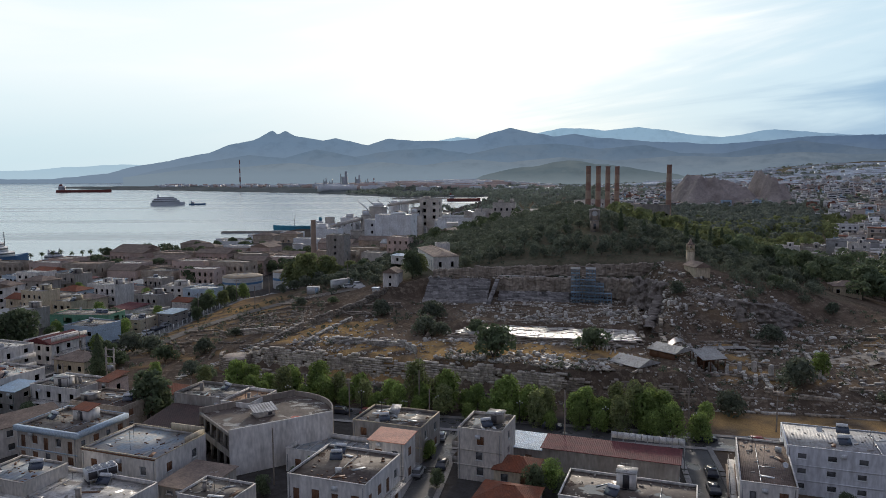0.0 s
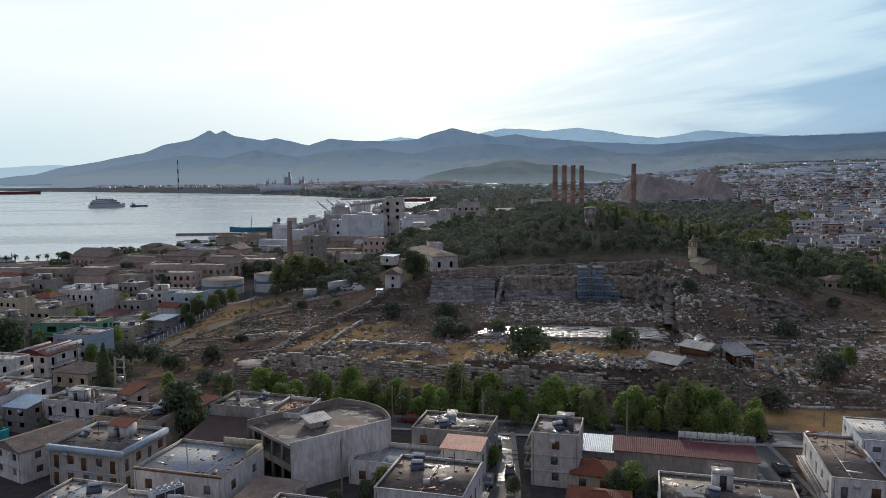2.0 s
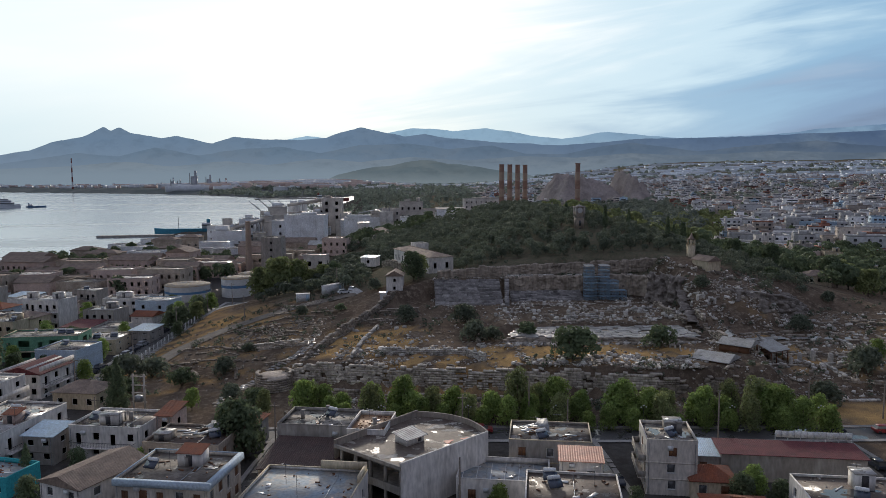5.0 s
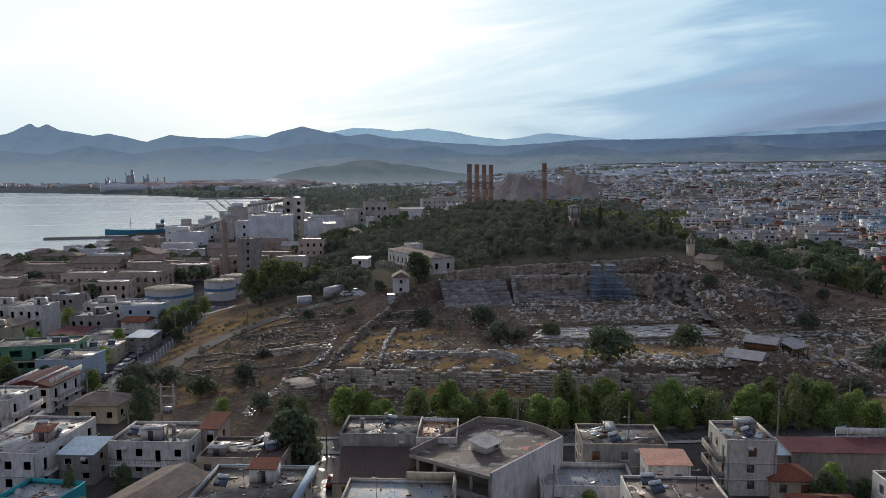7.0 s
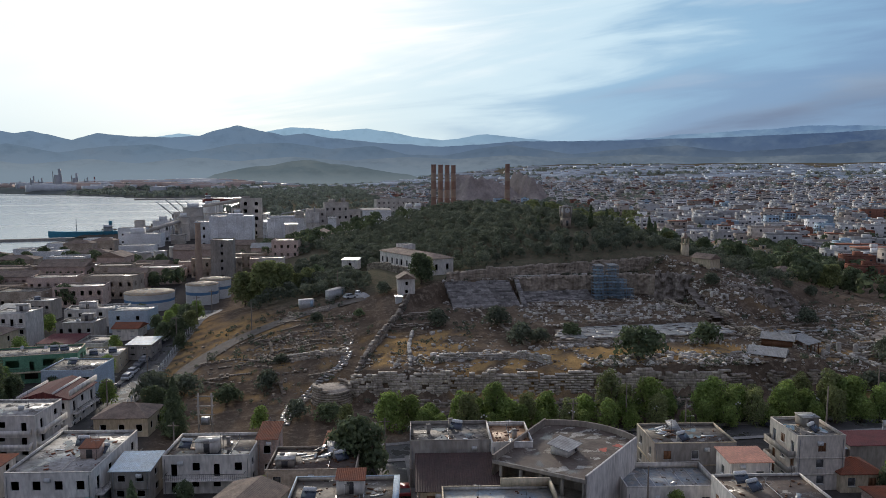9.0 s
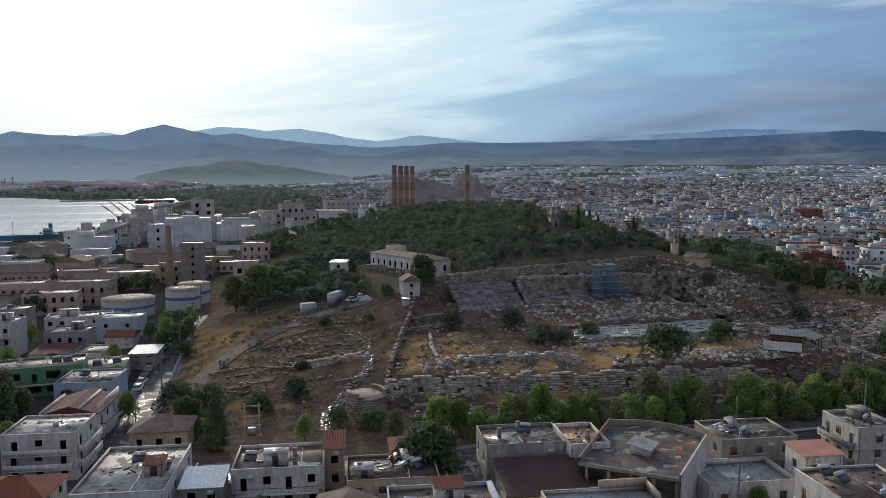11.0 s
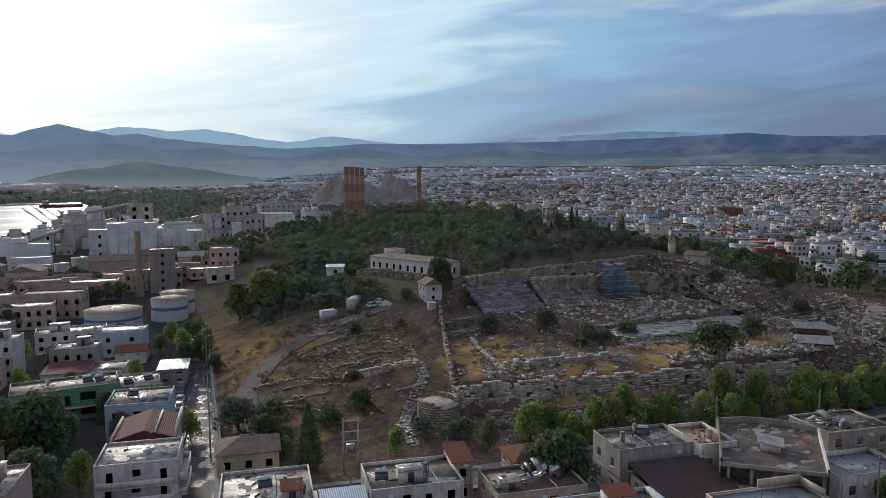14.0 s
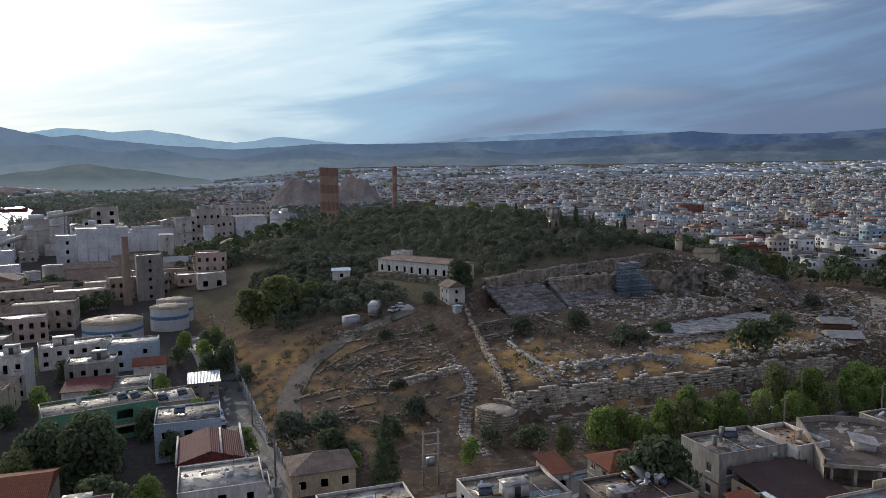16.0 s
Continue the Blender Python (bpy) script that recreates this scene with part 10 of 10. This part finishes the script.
# ---- the town on the plain ----
FAR_WALL = material("town_plaster", (0.60, 0.59, 0.58), 0.9, (0.33, 0.32, 0.31), 0.03, 0.6, 0.7, 0.0, island=0.5, spec=0.0)
FAR_WARM = material("town_warm_plaster", (0.44, 0.385, 0.34), 0.9, (0.31, 0.265, 0.23), 0.03, 0.6, 0.8, 0.0, island=0.35, spec=0.0)
FAR_ROOF = material("town_roofs", (0.30, 0.28, 0.265), 0.8, (0.13, 0.12, 0.11), 0.05, 0.8, 0.8, 0.0, island=0.6)
FAR_RED = material("town_red_roofs", (0.30, 0.12, 0.075), 0.85, (0.2, 0.09, 0.06), 0.05, 0.8, 0.8, 0.0, island=0.3)
FAR_DARK = material("town_openings", (0.05, 0.05, 0.055), 0.4, (0.03, 0.03, 0.035), 0.1, 1, 0.5, 0.0, island=0.4)
FAR_SHED = material("works_sheds", (0.68, 0.72, 0.76), 0.7, (0.48, 0.52, 0.55), 0.02, 0.5, 0.8, 0.0, island=0.3)
FAR_BRICK = material("town_brick_red", (0.26, 0.12, 0.085), 0.9, (0.18, 0.09, 0.07), 0.03, 0.6, 0.8, 0.0, island=0.3, spec=0.0)
FAR_BLUE = material("town_pale_blue", (0.34, 0.45, 0.54), 0.8, (0.25, 0.33, 0.40), 0.03, 0.6, 0.8, 0.0, island=0.3)
TOWN_ROT = radians(-27)


def town_spot(x, y):
    if x < 150 or in_sea(np.array([x]), np.array([y]))[0]:
        return False
    if y < 205 + max(0, 175 - x) * 1.2 or (x < 245 and y < 345 and (x - 118) < (y - 205) * 1.15):
        return False
    if math.hypot(x + 146, y - 81) < 395:
        return False
    if ((x - 430) / 125) ** 2 + ((y - 1085) / 95) ** 2 < 1:
        return False
    if x < 120 + (y - 300) * 0.75 - 5 and y < 720:
        return False
    if 15 < math.degrees(math.atan2(x, y)) < 27 and 520 < math.hypot(x, y) < 1000:
        return False
    return math.degrees(math.atan2(x, y)) > 13


def town():
    rng = np.random.default_rng(55)
    near, rest = [], []
    ca, sa = math.cos(TOWN_ROT), math.sin(TOWN_ROT)
    px, ix = -1800.0, 0
    while px < 3600:
        px += 14.5 + (8.0 if ix % 3 == 0 else 0)
        ix += 1
        py, iy = 0.0, 0
        while py < 3700:
            py += 14.0 + (8.5 if iy % 5 == 0 else 0)
            iy += 1
            x, y = px * ca - py * sa, px * sa + py * ca
            r = math.hypot(x, y)
            if r > 2300 or not town_spot(x, y) or rng.random() < 0.16 + 0.25 * (r > 1500):
                continue
            (near if r < 470 and len(near) < 18 else rest).append((x + rng.uniform(-3, 3), y + rng.uniform(-3, 3), r))
    # nearest houses, each a thing of its own
    protos = []
    mats = [PLASTER_WHITE, PLASTER_CREAM, PLASTER_WHITE, PLASTER_GREY, PLASTER_PINK, PLASTER_WHITE]
    labels = ["white flat-roofed town house with balconies", "cream town house with flat roof", "white town house with red tiled roof", "grey concrete apartment block", "rose plastered town house", "tall white apartment block with balconies"]
    for i in range(6):
        protos.append(building(labels[i], 0, 0, rng.uniform(9, 12), rng.uniform(9, 11), (6.6, 7.2, 6.2, 9.8, 7.0, 12.0)[i], rot=0, base=0, wall=mats[i], roof="hip" if i == 2 else "flat", roof_mat=TILES_RED if i == 2 else ROOF_GREY, rise=1.6,
                               storeys=(2, 2, 2, 3, 2, 4)[i], wins=(2, 2, 0), win=(1.6, 1.3), balcony="S" if i in (0, 3, 5) else "", seed=i, group="houses of the town", stair=(1, 1, 3, 2.6, 1.9, mats[i], "flat") if i != 2 else None))
    used = set()
    for x, y, r in near:
        i = int(rng.choice(6, p=[0.27, 0.18, 0.12, 0.15, 0.13, 0.15]))
        m = pose(x, y, height(x, y) - 0.3, 0, 0, math.degrees(TOWN_ROT) + (0, 90, 180, 270)[int(rng.integers(2))])
        if i in used:
            copy_thing(protos[i], m)
        else:
            used.add(i)
            protos[i].matrix_basis = m
    # the rest, past counting
    C, S, A, M, Q = [], [], [], [], []

    def pane(x, y, z, tx, ty, hl, hh):
        Q.extend(((x - tx * hl, y - ty * hl, z - hh), (x + tx * hl, y + ty * hl, z - hh), (x + tx * hl, y + ty * hl, z + hh), (x - tx * hl, y - ty * hl, z + hh)))

    def add(x, y, z, sx, sy, sz, a, m):
        C.append((x, y, z + sz / 2))
        S.append((sx, sy, sz))
        A.append(a)
        M.append(m)

    for x, y, r in rest:
        g = height(x, y) - 1.5
        a = TOWN_ROT + (0 if rng.random() < 0.8 else 0.2)
        w, d = rng.uniform(8, 14) * (2.0 if rng.random() < 0.22 else 1), rng.uniform(7, 12)
        st = int(rng.choice([1, 2, 2, 2, 3, 3, 4]))
        h = st * 3.1 + 1.5
        wall = int(rng.choice([0, 1, 6, 7], p=[0.66, 0.24, 0.05, 0.05]))
        add(x, y, g, w, d, h, a, wall)
        red = rng.random() < 0.16
        if red:
            add(x, y, g + h, w + 0.3, d + 0.3, 0.6, a, 3)
        else:
            add(x, y, g + h, w - 0.5, d - 0.5, 0.12, a, 2)
            if r < 1100:
                for ox, oy, lx, ly in ((0, -d / 2 + 0.15, w, 0.3), (-w / 2 + 0.15, 0, 0.3, d - 0.6), (w / 2 - 0.15, 0, 0.3, d - 0.6), (0, d / 2 - 0.15, w, 0.3)):
                    add(x + ox * math.cos(a) - oy * math.sin(a), y + ox * math.sin(a) + oy * math.cos(a), g + h, lx, ly, 0.8, a, wall)
        if rng.random() < 0.75:
            add(x + rng.uniform(-2, 2), y + rng.uniform(-2, 2), g + h, rng.uniform(2.5, 5), rng.uniform(2.5, 4), 2.4, a, wall)
        if r >= 1000 and r < 2000:
            for k in range(st):
                for nx, ny, tx, ty, half, length in ((math.sin(a), -math.cos(a), math.cos(a), math.sin(a), d / 2, w), (-math.cos(a), -math.sin(a), -math.sin(a), math.cos(a), w / 2, d)):
                    pane(x + nx * (half + 0.06), y + ny * (half + 0.06), g + 2.9 + k * 3.1, tx, ty, length * rng.uniform(0.25, 0.42), 0.65)
        if r < 1000:
            ux, uy = math.cos(a), math.sin(a)
            vx, vy = -uy, ux
            for k in range(st):
                zz = g + 1.9 + k * 3.1
                for nx, ny, tx, ty, half, length in ((-vx, -vy, ux, uy, d / 2, w), (-ux, -uy, vx, vy, w / 2, d)):
                    cx, cy = x + nx * half, y + ny * half
                    if rng.random() < 0.3 and k > 0:
                        C.append((cx + nx * 0.6, cy + ny * 0.6, zz - 0.4))
                        S.append((length * 0.8, 1.2, 1.0))
                        A.append(math.atan2(ty, tx))
                        M.append(wall)
                    for q in ((-0.3, 0.05, 0.33) if r < 750 else (-0.25, 0.25)):
                        if rng.random() < 0.85:
                            pane(cx + tx * q * length + nx * 0.06, cy + ty * q * length + ny * 0.06, zz + 0.75, tx, ty, rng.uniform(0.5, 1.1), 0.75)
    # works and greenhouses further out, both sides of the hill
    for bx, by, bw in ((1824, 1620, 170), (1500, 1500, 90), (2050, 1500, 120), (1250, 1600, 110)):
        add(bx, by, height(bx, by) - 3, bw, 50, 13, TOWN_ROT, 7)
    for _ in range(2300):
        az, r = radians(rng.uniform(9, 78)), rng.uniform(1900, 3900)
        x, y = math.sin(az) * r, math.cos(az) * r
        if az < radians(20) and r < 2900:
            continue
        if rng.random() < 0.5:
            add(x, y, height(x, y) - 3, rng.uniform(30, 110), rng.uniform(18, 45), rng.uniform(7, 12), TOWN_ROT + rng.normal(0, 0.15), 5)
        else:
            add(x, y, height(x, y) - 3, rng.uniform(12, 24), rng.uniform(10, 16), rng.uniform(6, 11), TOWN_ROT + rng.normal(0, 0.3), int(rng.choice([0, 0, 1])))
    v, f = boxes_np(C, S, A)
    f = np.concatenate([f, len(v) + np.arange(len(Q)).reshape(-1, 4)])
    v = np.concatenate([v, np.array(Q)])
    mats = np.concatenate([np.repeat(M, 6), np.full(len(Q) // 4, 4)])
    tagged(new("far_town", mesh_np("far_town", v, f, [FAR_WALL, FAR_WARM, FAR_ROOF, FAR_RED, FAR_DARK, FAR_SHED, FAR_BRICK, FAR_BLUE], mats)), "dense pale town of flat-roofed houses over the plain", "town", kind="stuff")


town()
